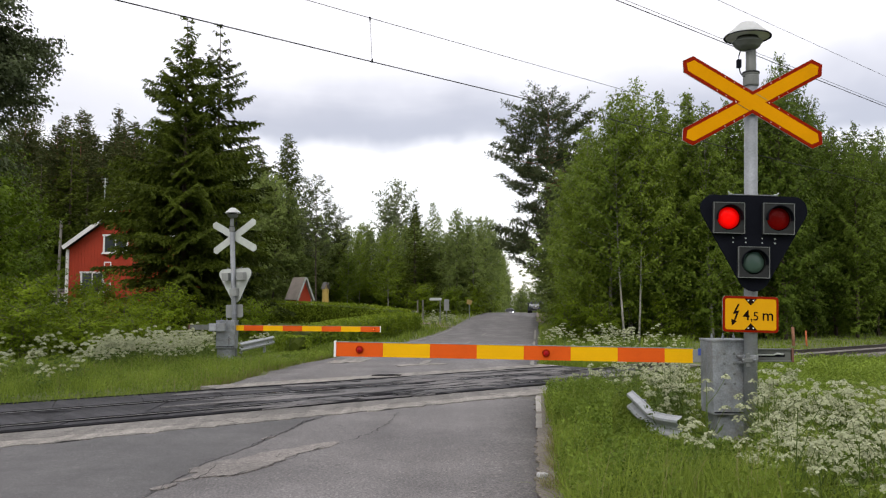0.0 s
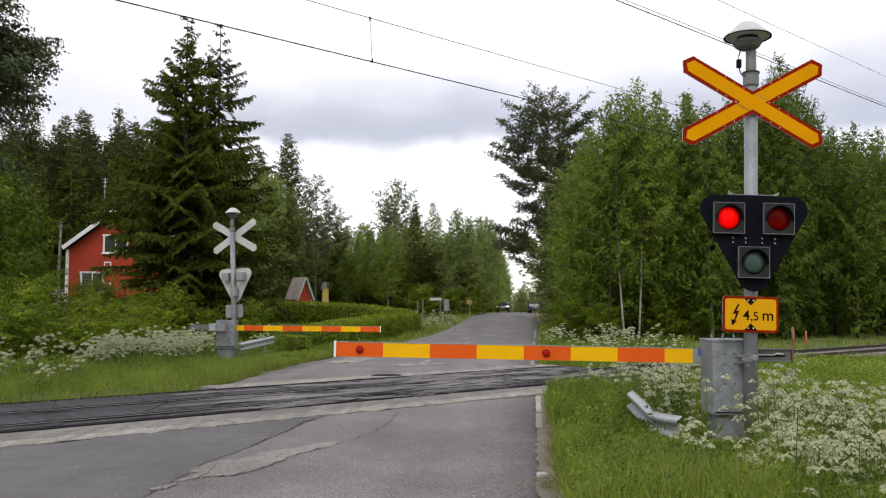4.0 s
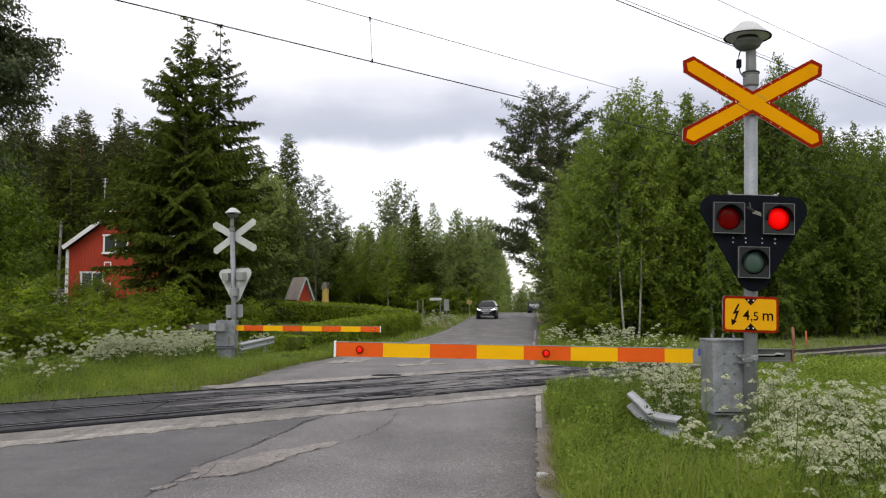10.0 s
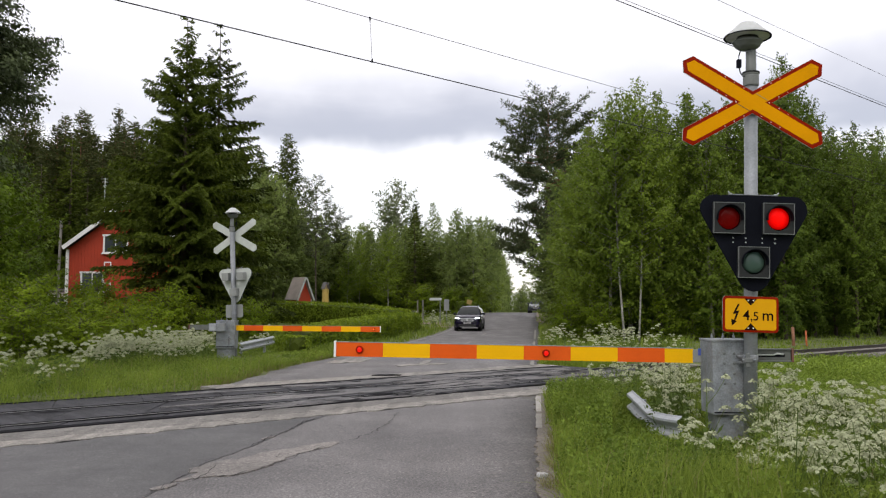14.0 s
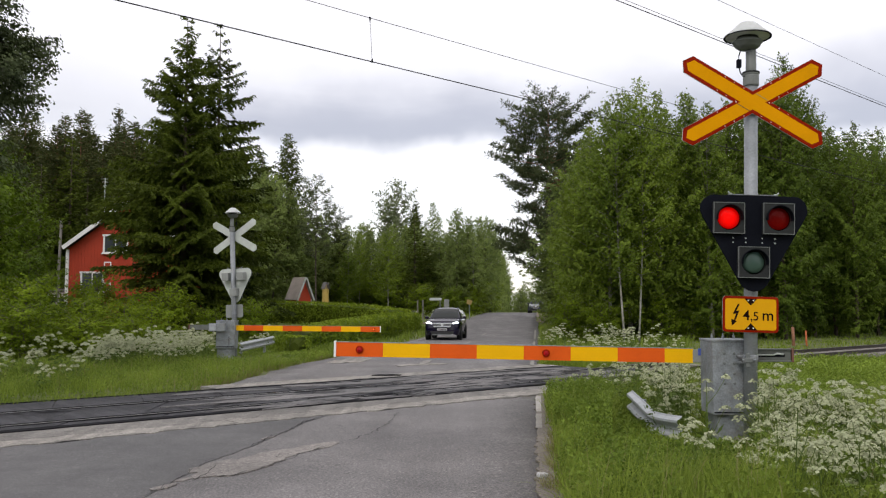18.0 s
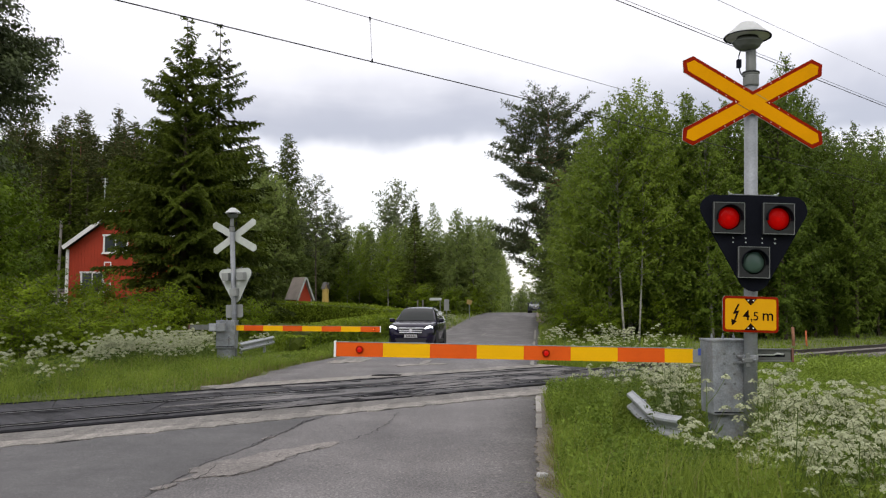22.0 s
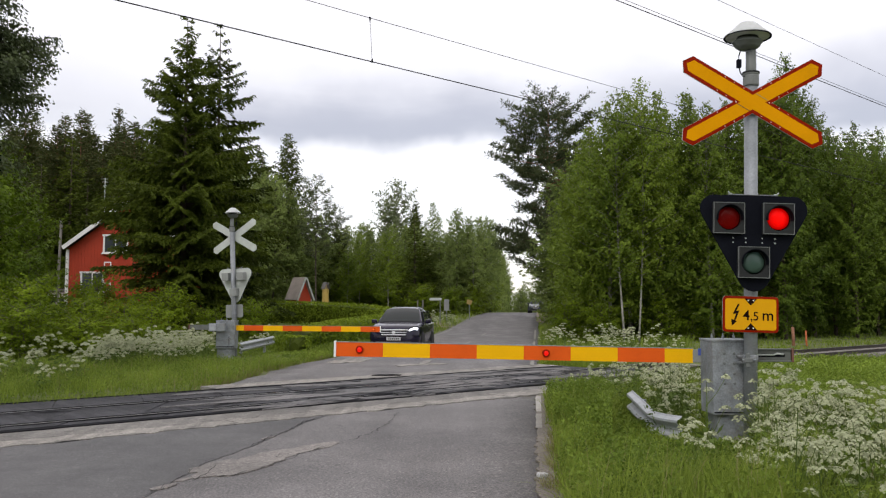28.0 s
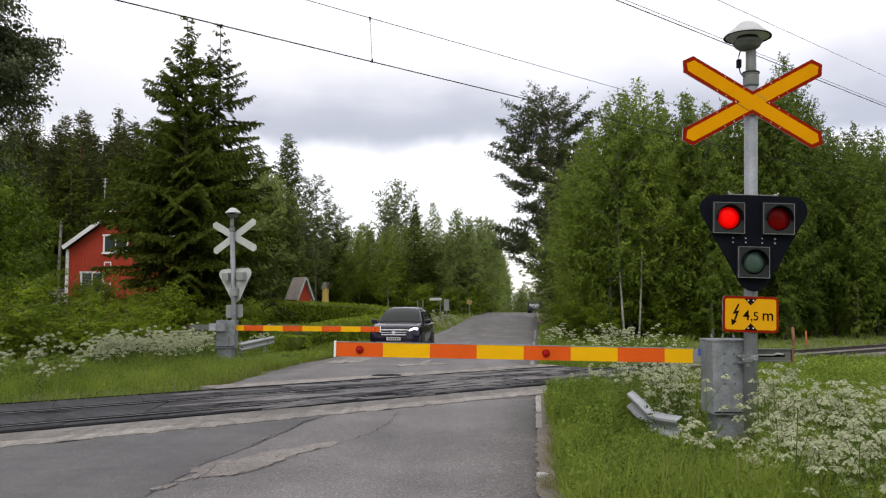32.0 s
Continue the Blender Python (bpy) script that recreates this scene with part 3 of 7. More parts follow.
def make_crossing():
    deck = new("crossing_deck", None)
    tagged(deck, "dark asphalt and rubber level crossing deck across the road", "crossing", kind="structure")
    # bed under the slabs
    flat_sheet("deck_bed", strip_outline(-9, 11.2, -2.2, 1.66, 0.06, 3), 0.004, 0.1, M_ASPHALT_DARK, deck)
    rng = random.Random(8)
    meshes = {}
    for row, (v0, v1) in enumerate(((0.87, 1.38), (-0.66, 0.66), (-2.06, -0.87))):
        u = -8.9 + 0.35 * row
        while u < 10.6:
            ln = 1.45
            key = row
            if key not in meshes:
                bm = bmesh.new()
                sk = 0.5 if row == 1 else 0.2
                lo, hi = -ln / 2 + 0.012, ln / 2 - 0.012
                pts = [(lo - sk, v0 - (v0 + v1) / 2), (hi - sk, v0 - (v0 + v1) / 2), (hi + sk, v1 - (v0 + v1) / 2), (lo + sk, v1 - (v0 + v1) / 2)]
                a = [bm.verts.new((x, y, 0.0)) for x, y in pts]
                b = [bm.verts.new((x * 0.99, y * 0.985, 0.016)) for x, y in pts]
                bm.faces.new(b)
                for i in range(4):
                    bm.faces.new((a[i], a[(i + 1) % 4], b[(i + 1) % 4], b[i]))
                meshes[key] = finish("crossing_slab", bm, M_ASPHALT_DARK)
            x, y = track_xy(u + ln / 2, (v0 + v1) / 2)
            ang = math.degrees(math.atan2(TRACK_D.y, TRACK_D.x))
            # the slab's own y axis runs against the track's normal
            part("slab", meshes[key], None, deck, m=pose(x, y, 0.004 + rng.uniform(-0.003, 0.006), rng.uniform(-0.4, 0.4), rng.uniform(-0.3, 0.3), ang + rng.uniform(-0.4, 0.4)))
            u += ln
    # black flangeways beside the rails and a tar seam at the near edge
    for v0, v1, sd in ((0.83, 0.90, 41), (0.65, 0.71, 42), (-0.71, -0.65, 43), (-0.90, -0.83, 44), (1.22, 1.42, 45), (-2.20, -2.10, 46)):
        flat_sheet("flangeway", strip_outline(-9, 11.0, v0, v1, 0.05, sd, 0.12), 0.026, 0.03, M_TAR, deck, "black gap filled with dirt and tar")
    # concrete edge strips
    flat_sheet("edge_strip", strip_outline(-9, 8.4, 1.36, 2.56, 0.12, 21, 0.12), 0.012, 0.08, M_CONCRETE, deck, "worn grey concrete strip beside the deck")
    for i, (u0, u1, v0) in enumerate(((-9, -4.9, 2.05), (-4.7, -1.2, 2.15), (-1.15, 2.3, 2.05), (2.42, 4.1, 2.15), (4.2, 8.2, 1.95))):
        flat_sheet("edge_lip", strip_outline(u0, u1, v0, 2.55, 0.16, 60 + 7 * i, 0.1), 0.016, 0.08, M_PALE_CONCRETE, deck, "pale broken concrete lip of the strip")
    # worn pale islands between them
    for i in range(96):
        u, v = rng.uniform(0.0, 10.0), rng.choice((1.1, 0.3, 0.0, -0.3, -1.1, -1.4, -1.7)) + rng.gauss(0, 0.12)
        flat_sheet("worn_island", blob_outline(*track_xy(u, v), rng.uniform(0.35, 1.2), rng.uniform(0.05, 0.18), math.atan2(TRACK_D.y, TRACK_D.x) + rng.gauss(0, 0.15), 500 + i, 30, 0.6), 0.0325 + 0.0001 * (i % 7), 0.02, M_SMOOTH if i % 3 == 0 else M_ASPHALT, deck, "paler worn patch of the deck")
    flat_sheet("edge_strip", strip_outline(0.9, 11.2, -3.1, -2.24, 0.2, 33, 0.12), 0.012, 0.08, M_PALE_CONCRETE, deck, "worn pale concrete strip beside the deck")
    return deck


def make_markings():
    # broken pale patch and small repairs
    for x, y, a, b, t, sd in ((-2.04, 8.55, 0.66, 0.29, 66, 2), (-1.74, 9.25, 0.74, 0.20, 59, 9), (-2.48, 7.5, 0.16, 0.05, 66, 5), (-2.40, 7.86, 0.12, 0.035, 60, 6), (-2.14, 10.35, 0.16, 0.03, 70, 8), (-0.52, 25.0, 1.1, 0.13, 84, 29), (-0.35, 24.1, 0.5, 0.3, 30, 31), (-2.85, 26.0, 1.6, 0.55, 82, 11), (-1.0, 23.7, 0.5, 0.22, 60, 14), (-0.6, 27.0, 0.3, 0.2, 10, 23)):
        flat_sheet("road_patch", blob_outline(x, y, a, b, radians(t), sd, 96, 0.42), 0.008 + 0.003 * (sd % 3), 0.02, M_PATCH if y < 20 else M_PALE_CONCRETE, ROAD, "pale broken asphalt patch" if y < 20 else "pale worn patch of the far road")

    # smooth older surface that ends along the crack
    seam = [(-2.7, 4.2), (-2.62, 6.4), (-2.5, 7.2), (-2.47, 7.8), (-2.45, 8.7), (-2.25, 9.45), (-2.12, 10.3), (-1.93, 11.8), (-1.6, 12.95)]
    fine = []
    for a, b in zip(seam, seam[1:]):
        fine += [(a[0] + (b[0] - a[0]) * i / 10, a[1] + (b[1] - a[1]) * i / 10) for i in range(10)]
    fine = [(x + 0.06 * noise.noise((y * 3, 71, 0)), y) for x, y in fine]
    flat_sheet("smooth_surface", fine + [track_xy(u, 2.48) for u in np.linspace(0.6, -6.5, 12)] + [(-8.2, 4.2)], 0.005, 0.02, M_SMOOTH, ROAD, "smooth darker strip of older asphalt")

    def crack(pts, w, seed, z=0.0165):
        """A jagged open crack along plan points."""
        bm = bmesh.new()
        fine = []
        for a, b in zip(pts, pts[1:]):
            n = max(2, int(math.hypot(b[0] - a[0], b[1] - a[1]) / 0.07))
            fine += [(a[0] + (b[0] - a[0]) * i / n, a[1] + (b[1] - a[1]) * i / n) for i in range(n)]
        rows = []
        for i, (x, y) in enumerate(fine):
            ox, oy = (0.07 * noise.noise((i * 0.31, seed, k)) + 0.035 * noise.noise((i * 1.1, seed, k + 3)) for k in (0, 8))
            ww = w * max(0.12, 0.55 + 0.9 * noise.noise((i * 0.23, seed, 4))) * min(1.0, 0.3 + 0.2 * min(i, len(fine) - 1 - i))
            rows.append((bm.verts.new((x + ox - ww / 2, y + oy + ww * 0.3, z)), bm.verts.new((x + ox + ww / 2, y + oy - ww * 0.3, z))))
        for p, q in zip(rows, rows[1:]):
            bm.faces.new((p[0], p[1], q[1], q[0]))
        part("crack", bm, M_TAR, ROAD, "jagged dark crack in the asphalt")
    crack([(-2.62, 6.6), (-2.5, 7.3), (-2.46, 7.8), (-2.43, 8.75), (-2.24, 9.46)], 0.009, 1)
    crack([(-2.24, 9.46), (-2.15, 10.2), (-2.08, 10.65), (-1.98, 11.2), (-1.93, 11.8), (-1.7, 12.6)], 0.024, 6)
    crack([(-2.46, 7.45), (-2.3, 7.75), (-2.26, 8.3), (-2.3, 8.7)], 0.014, 9)
    crack([(-1.28, 9.9), (-1.05, 10.3), (-0.92, 10.65), (-0.74, 11.7), (-0.69, 12.9)], 0.014, 2)
    crack([(-2.05, 7.86), (-1.85, 8.3), (-1.66, 8.75), (-1.42, 9.5), (-1.28, 9.9)], 0.016, 3)
    for k in range(7):
        y0 = 7.9 + 0.26 * k
        x0 = -2.33 + 0.115 * k
        crack([(x0, y0), (x0 + 0.12, y0 + 0.1 * math.sin(k * 2.1)), (x0 + 0.26, y0 + 0.05 + 0.12 * math.sin(k * 1.3))], 0.010, 60 + k, 0.0195)
        crack([(x0 + 0.08, y0 - 0.05), (x0 + 0.17, y0 + 0.16), (x0 + 0.24, y0 + 0.36)], 0.009, 70 + k, 0.0195)
    for k in range(9):
        u = -5.5 + 1.35 * k + 0.4 * noise.noise((k, 3, 1))
        crack([track_xy(u, 1.78), track_xy(u + 0.15, 2.05), track_xy(u + 0.1, 2.36)], 0.02, 20 + k, 0.0175)
        crack([track_xy(u, 2.08 + 0.05 * noise.noise((k, 9, 1))), track_xy(u + 0.6, 2.14), track_xy(u + 1.1, 2.1)], 0.016, 40 + k, 0.0175)
    # ragged black seams worn into the deck
    rng = random.Random(18)
    for i in range(64):
        u = rng.uniform(-8, 9.0) if i < 18 else rng.uniform(-1.5, 8.5)
        v = rng.choice((1.25, 1.3, 0.95, 0.5, -0.5, -0.95, -1.4, -1.95, 0.0)) + rng.gauss(0, 0.10)
        ln, sk = rng.uniform(0.4, 1.5), rng.gauss(0.0, 0.12)
        crack([track_xy(u, v), track_xy(u + ln / 2, v + sk * ln / 2 + rng.gauss(0, 0.04)), track_xy(u + ln, v + sk * ln)], rng.uniform(0.03, 0.16), 100 + i, 0.034 + 0.0002 * (i % 9))
    # tar-filled break beyond the deck
    flat_sheet("tar_patch", blob_outline(-1.32, 19.9, 0.30, 0.11, radians(8), 17, 60, 0.5), 0.036, 0.02, M_TAR, ROAD, "black tar repair")
    # worn edge line
    for y0, y1 in ((11.2, 12.7), (12.95, 15.3), (23.4, 25.6), (27.5, 41.0), (44.0, 58.0)):
        n = 10
        lo = [(road_right(y0 + (y1 - y0) * i / n) - (-0.03 if y0 < 20 else 0.12) + 0.03 * noise.noise((i, y0, 0)), y0 + (y1 - y0) * i / n) for i in range(n + 1)]
        hi = [(x - (0.09 if y0 < 20 else 0.12) + 0.03 * noise.noise((i * 1.7, y0, 4)), y) for i, (x, y) in enumerate(lo)]
        bm = bmesh.new()
        a = [bm.verts.new((x, y, rise(y) + 0.012)) for x, y in lo]
        b = [bm.verts.new((x, y, rise(y) + 0.012)) for x, y in hi]
        for i in range(n):
            bm.faces.new((b[i], a[i], a[i + 1], b[i + 1]))
        part("edge_line", bm, M_LINE_NEAR if 12.8 < y0 < 20 else M_LINE, ROAD, "worn white edge line")
    # left edge line and worn centre dashes
    for y0, y1, off, w in ((33, 46, -6.1, 0.12), (47, 60, -6.1, 0.12), (38.0, 41.0, -3.3, 0.12), (50, 53, -3.3, 0.12)):
        bm = bmesh.new()
        n = 8
        rows = [[bm.verts.new((SLOPE * y + off + s * w / 2, y, rise(y) + 0.006)) for s in (-1, 1)] for y in np.linspace(y0, y1, n + 1)]
        for p, q in zip(rows, rows[1:]):
            bm.faces.new((p[0], p[1], q[1], q[0]))
        part("lane_line", bm, M_LINE, ROAD, "worn white line")


make_crossing()
make_markings()
flat_sheet("edge_gravel", [(road_right(y) + 0.28, y) for y in np.arange(4.8, 16.0, 0.1)]
           + [(road_right(y) - 0.035 + 0.07 * noise.noise((y * 2.6, 31, 0)) + 0.07 * noise.noise((y * 8.5, 31, 4)), y) for y in np.arange(16.0, 4.8, -0.05)],
           0.004, 0.1, M_SAND, ROAD, "crumbled sandy road edge")
ob = new("stone", finish("stone", boxed((0, 0, 0), (0.10, 0.07, 0.05), 0.018), M_PLATE))
ob.matrix_basis = pose(0.93, 7.93, 0.03, 4, 6, 30)
tagged(ob, "small white painted stone at the road's edge", "stone")


def rail_z(u):
    return 0.02 + 0.14 * min(1.0, max(0.0, (u - 10) / 8.0))


def make_track():
    tr = new("railway_track", None)
    tagged(tr, "single railway track with rusty rails on ballast", "railway track", kind="structure")
    us = list(np.arange(-60, 12, 3.0)) + list(np.arange(12, 30, 1.0)) + list(np.arange(30, 320, 10.0))
    # ballast bed beyond the deck
    for stretch in ([x for x in us if x >= 11], [x for x in us if x < -9]):
        bm = bmesh.new()
        rows = []
        for u in stretch:
            z = rail_z(u) - 0.13
            prof = [(-2.6, z - 0.3), (-1.5, z), (1.5, z), (2.6, z - 0.3)]
            rows.append([bm.verts.new((*track_xy(u, v + 0.1 * noise.noise((u, v, 0))), h)) for v, h in prof])
        for a, b in zip(rows, rows[1:]):
            for i in range(3):
                bm.faces.new((a[i], a[i + 1], b[i + 1], b[i]))
        part("ballast", bm, M_BALLAST, tr, "grey-brown stone ballast")
    for v in (-0.762, 0.762):
        bm = bmesh.new()
        rows = []
        for u in us:
            z = rail_z(u)
            prof = [(-0.07, z - 0.15), (-0.012, z - 0.12), (-0.012, z - 0.04), (-0.035, z - 0.03), (-0.035, z), (0.035, z), (0.035, z - 0.03), (0.012, z - 0.04), (0.012, z - 0.12), (0.07, z - 0.15)]
            rows.append([bm.verts.new((*track_xy(u, v + o), h)) for o, h in prof])
        for a, b in zip(rows, rows[1:]):
            for i in range(len(a) - 1):
                bm.faces.new((a[i], a[i + 1], b[i + 1], b[i]))
        rail = part("rail", bm, M_RUST, tr, "rusty steel rail")
        bm = bmesh.new()
        rows = [[bm.verts.new((*track_xy(u, v + o), rail_z(u) + 0.004)) for o in (-0.026, 0.026)] for u in us]
        for a, b in zip(rows, rows[1:]):
            bm.faces.new((a[0], a[1], b[1], b[0]))
        part("rail_head", bm, M_RAIL_TOP, rail, "worn bright running surface")
    me = finish("sleeper", boxed((0, 0, 0), (0.26, 2.6, 0.16), 0.015), M_WOOD_GREY)
    ang = math.degrees(math.atan2(TRACK_D.y, TRACK_D.x))
    for u in [11.6 + 0.61 * k for k in range(70)] + [-9.6 - 0.61 * k for k in range(60)]:
        part("sleeper", me, None, tr, m=pose(*track_xy(u, 0), rail_z(u) - 0.19, 0, 0, ang))


make_track()


def make_wires():
    def sag(off, z, name, label, r, u0=-70, u1=240, drop=0.0):
        bm = bmesh.new()
        pts = [(*track_xy(u, off), z - drop * math.sin(math.pi * ((u + 20) % 60) / 60)) for u in np.linspace(u0, u1, 63)]
        path_tube(bm, pts, r, 6)
        ob = new(name, finish(name, bm, M_WIRE, True))
        return tagged(ob, label, "overhead wire", "overhead wires")
    contact = sag(0, 6.47, "contact_wire", "dark copper contact wire above the track", 0.0105)
    mess = sag(0, 7.345, "messenger_wire", "thin steel messenger wire above the contact wire", 0.006)
    bm = bmesh.new()
    x, y = track_xy(2.92, 0)
    x2, y2 = track_xy(2.86, 0)
    tube(bm, (x, y, 6.47), (x2, y2, 7.345), 0.004, seg=6)
    ob = new("dropper", finish("dropper", bm, M_WIRE))
    tagged(ob, "thin dropper clipped between the two overhead wires", "overhead wire", "overhead wires")
    for cx, cy, z0, z1, r0, r1 in ((x, y, 6.455, 6.55, 0.022, 0.006), (x2, y2, 7.25, 7.36, 0.006, 0.022)):
        bm = bmesh.new()
        tube(bm, (cx, cy, z0), (cx, cy, z1), r0, r1, seg=8)
        part("clamp", bm, M_BLACK, ob, "black wire clamp")
    sag(4.0, 7.23, "feeder_wire", "grey feeder wire beside the track", 0.0085)
    sag(4.0, 7.30, "feeder_wire", "grey feeder wire beside the track", 0.005)
    sag(4.0, 8.11, "feeder_wire", "grey feeder wire high beside the track", 0.0045)


make_wires()


# ------------------------------------------------------------- crossing signal
def text_mesh(body, size, depth, material):
    cu = bpy.data.curves.new("text", "FONT")
    cu.body, cu.size, cu.extrude, cu.align_x, cu.offset = body, size, depth, "CENTER", 0.001
    ob = bpy.data.objects.new("text", cu)
    scene.collection.objects.link(ob)
    dg = bpy.context.evaluated_depsgraph_get()
    me = bpy.data.meshes.new_from_object(ob.evaluated_get(dg))
    bpy.data.objects.remove(ob)
    me.materials.clear()
    me.materials.append(material)
    return me


def cross_arm(sig, turn, y, z):
    """One arm of the cross: sheet, red border, yellow field."""
    half, w, tip = 0.94, 0.114, 0.075

    def outline(h, ww, t):
        return [(-h, 0.0), (-h + t, -ww), (h - t, -ww), (h, 0.0), (h - t, ww), (-h + t, ww)]
    m = pose(-0.02, y, z - 0.018, 0, turn, 0)
    arm = part("cross_arm", slab(bmesh.new(), outline(half, w, tip), -0.004, 0.010, 0.002), M_PALE, sig, "yellow crossing arm with a red border, grey at the back", m)
    part("border", slab(bmesh.new(), outline(half - 0.002, w - 0.002, tip), -0.007, -0.0045), M_RED, arm, "red border")
    part("field", slab(bmesh.new(), outline(half - 0.055, w - 0.041, tip - 0.02), -0.0102, -0.0072), M_YELLOW, arm, "yellow field")
    # overlap of the arms: shadow line painted dark below, paler line above
    if turn > 0:
        for k, mt in ((-1, M_RUST), (1, M_GRAVEL_SIGN)):
            part("overlap_edge", boxed((k * 0.0635, -0.011, k * 0.109), (0.165, 0.003, 0.006)), mt, arm, "thin edge of the upper arm, a painted shadow line below and a pale line above")
    for k in (-0.42, -0.30, -0.17, 0.17, 0.30, 0.42):
        for s in (-0.093, 0.093):
            part("rivet", lathe(bmesh.new(), [(0.006, 0), (0.005, 0.003), (0.001, 0.004)], 8, pose(k, -0.007, s, 90, 0, 0)), M_WHITE, arm)


DRUMS = []


def turning_lamp(name, parent, x, y, z, r, phase, label, dark, lit_y, half_x):
    """A square drum with a lamp disc on each side: dark, half lit, fully lit, half lit."""
    w = r * 1.02
    bm = bmesh.new()
    if r < 0.1:
        bmesh.ops.create_uvsphere(bm, u_segments=16, v_segments=10, radius=r)
        for f in bm.faces:
            c = f.calc_center_median()
            f.material_index = (1 if c.y < 0 else 2) if abs(c.y) > abs(c.x) else 3
        bmesh.ops.rotate(bm, cent=(0, 0, 0), matrix=Matrix.Rotation(radians(11), 3, "Z"), verts=bm.verts)
    else:
        box(bm, (0, 0, 0), (2 * w, 2 * w, 2 * w))
    for k, slot in ((0, 1), (1, 3), (2, 2), (3, 3)) if r > 0.1 else ():
        m = pose(0, 0, 0, 0, 0, -90 * k) @ pose(0, -w, 0, 90, 0, 0)
        ring = [bm.verts.new(m @ Vector((r * math.cos(a), r * math.sin(a), 0.0005))) for a in np.linspace(0, 2 * math.pi, 25)[:-1]]
        top = [bm.verts.new(m @ Vector((0.75 * r * math.cos(a), 0.75 * r * math.sin(a), 0.05 * r))) for a in np.linspace(0, 2 * math.pi, 25)[:-1]]
        for j in range(24):
            bm.faces.new((ring[j], ring[(j + 1) % 24], top[(j + 1) % 24], top[j])).material_index = slot
        bm.faces.new(top).material_index = slot
    drum = part(name, bm, M_BLACK if r > 0.1 else M_RED, parent, label, pose(x, y + w, z), r < 0.1)
    for mt in (dark, lit_y, half_x):
        drum.data.materials.append(mt)
    DRUMS.append((drum, Vector((x, y + w, z)), phase))
    return drum


def still_lamp(name, parent, x, y, z, r, phase, label, dark, lit_y, half_x):
    return part(name, lathe(bmesh.new(), [(r, 0), (r * 0.9, 0.01), (0.001, 0.016)], 24, pose(x, y + 0.01, z, 90, 0, 0)), dark, parent, "dark red lamp", smooth=True)


def make_signal(m, phase_left, phase_right, label, drop):
    """drop: how much shorter the top of the pole is."""
    sig = thing("crossing_signal", m, label, "crossing signal", "crossing signals")
    bm = bmesh.new()
    tube(bm, (0, 0, -0.3), (0, 0, 4.24 - drop), 0.075, seg=24)
    part("pole", bm, M_GALV, sig, "galvanised steel pole", smooth=True)
    bm = bmesh.new()
    tube(bm, (0, 0, 4.2 - drop), (0, 0, 4.62 - drop), 0.06, seg=24)
    part("upper_pole", bm, M_POLE_PAINT, sig, "grey painted upper tube", smooth=True)
    bm = bmesh.new()
    lathe(bm, [(0.086, 4.20), (0.09, 4.21), (0.09, 4.315), (0.084, 4.325), (0.09, 4.335), (0.09, 4.35), (0.06, 4.36)], 24)
    part("collar", bm, M_POLE_PAINT, sig, m=pose(0, 0, -drop))
    part("collar_ring", lathe(bmesh.new(), [(0.062, 4.350), (0.098, 4.352), (0.098, 4.366), (0.062, 4.368)], 24), M_HOUSING, sig, "dark rubber ring on the collar", pose(0, 0, -drop))
    # bell under its hood
    bell = part("bell", lathe(bmesh.new(), [(0.06, 4.635), (0.115, 4.650), (0.15, 4.680), (0.165, 4.715), (0.178, 4.722), (0.180, 4.736), (0.165, 4.742), (0.145, 4.752), (0.135, 4.765)], 28), M_BELL, sig, "grey warning bell", pose(-0.042, 0, 0.152 - drop) @ Matrix.Diagonal((0.96, 0.96, 0.967, 1)), smooth=True)
    part("bell_drum", lathe(bmesh.new(), [(0.14, 4.745), (0.132, 4.77), (0.125, 4.80), (0.125, 4.87)], 28), M_HOUSING, bell, "dark drum under the hood", smooth=True)
    part("hood", lathe(bmesh.new(), [(0.278, 4.795), (0.272, 4.81), (0.20, 4.87), (0.14, 4.93), (0.10, 4.965), (0.05, 4.982), (0.0, 4.986)], 32), M_HOOD, bell, "white bell hood", smooth=True)
    part("hood_rim", lathe(bmesh.new(), [(0.12, 4.86), (0.20, 4.83), (0.276, 4.785), (0.282, 4.788), (0.282, 4.798), (0.272, 4.802)], 32), M_BLACK, bell, "dark underside of the hood")
    part("cable_box", boxed((-0.15, -0.02, 4.46), (0.05, 0.05, 0.10), 0.008), M_BLACK, sig, "small black cable coupling", pose(0, 0, -drop))
    bm = bmesh.new()
    path_tube(bm, [(-0.13, -0.02, 4.62), (-0.155, -0.03, 4.55), (-0.15, -0.02, 4.46), (-0.14, -0.03, 4.36), (-0.11, -0.03, 4.31), (-0.06, -0.02, 4.31)], 0.007, 8)
    part("cable", bm, M_HOUSING, sig, m=pose(0, 0, -drop))
    # crossed arms
    cross_arm(sig, 30.0, -0.1012, 4.0 - 0.5 * drop)
    cross_arm(sig, -30.0, -0.1, 4.0 - 0.5 * drop)
    # signal head
    outline = round_outline([(-0.46, 2.725, 0.16), (0.455, 2.725, 0.16), (0.0, 1.965, 0.185)])
    head = part("signal_head", slab(bmesh.new(), outline, -0.125, -0.105, 0.004), M_BLACK, sig, "black rounded triangular signal board", pose(-0.008, 0, 0))
    inner = [(x * 0.985, 2.45 + (z - 2.45) * 0.985) for x, z in outline]
    part("back_sheet", slab(bmesh.new(), inner, -0.1045, -0.098), M_PALE, head, "pale grey back of the board")
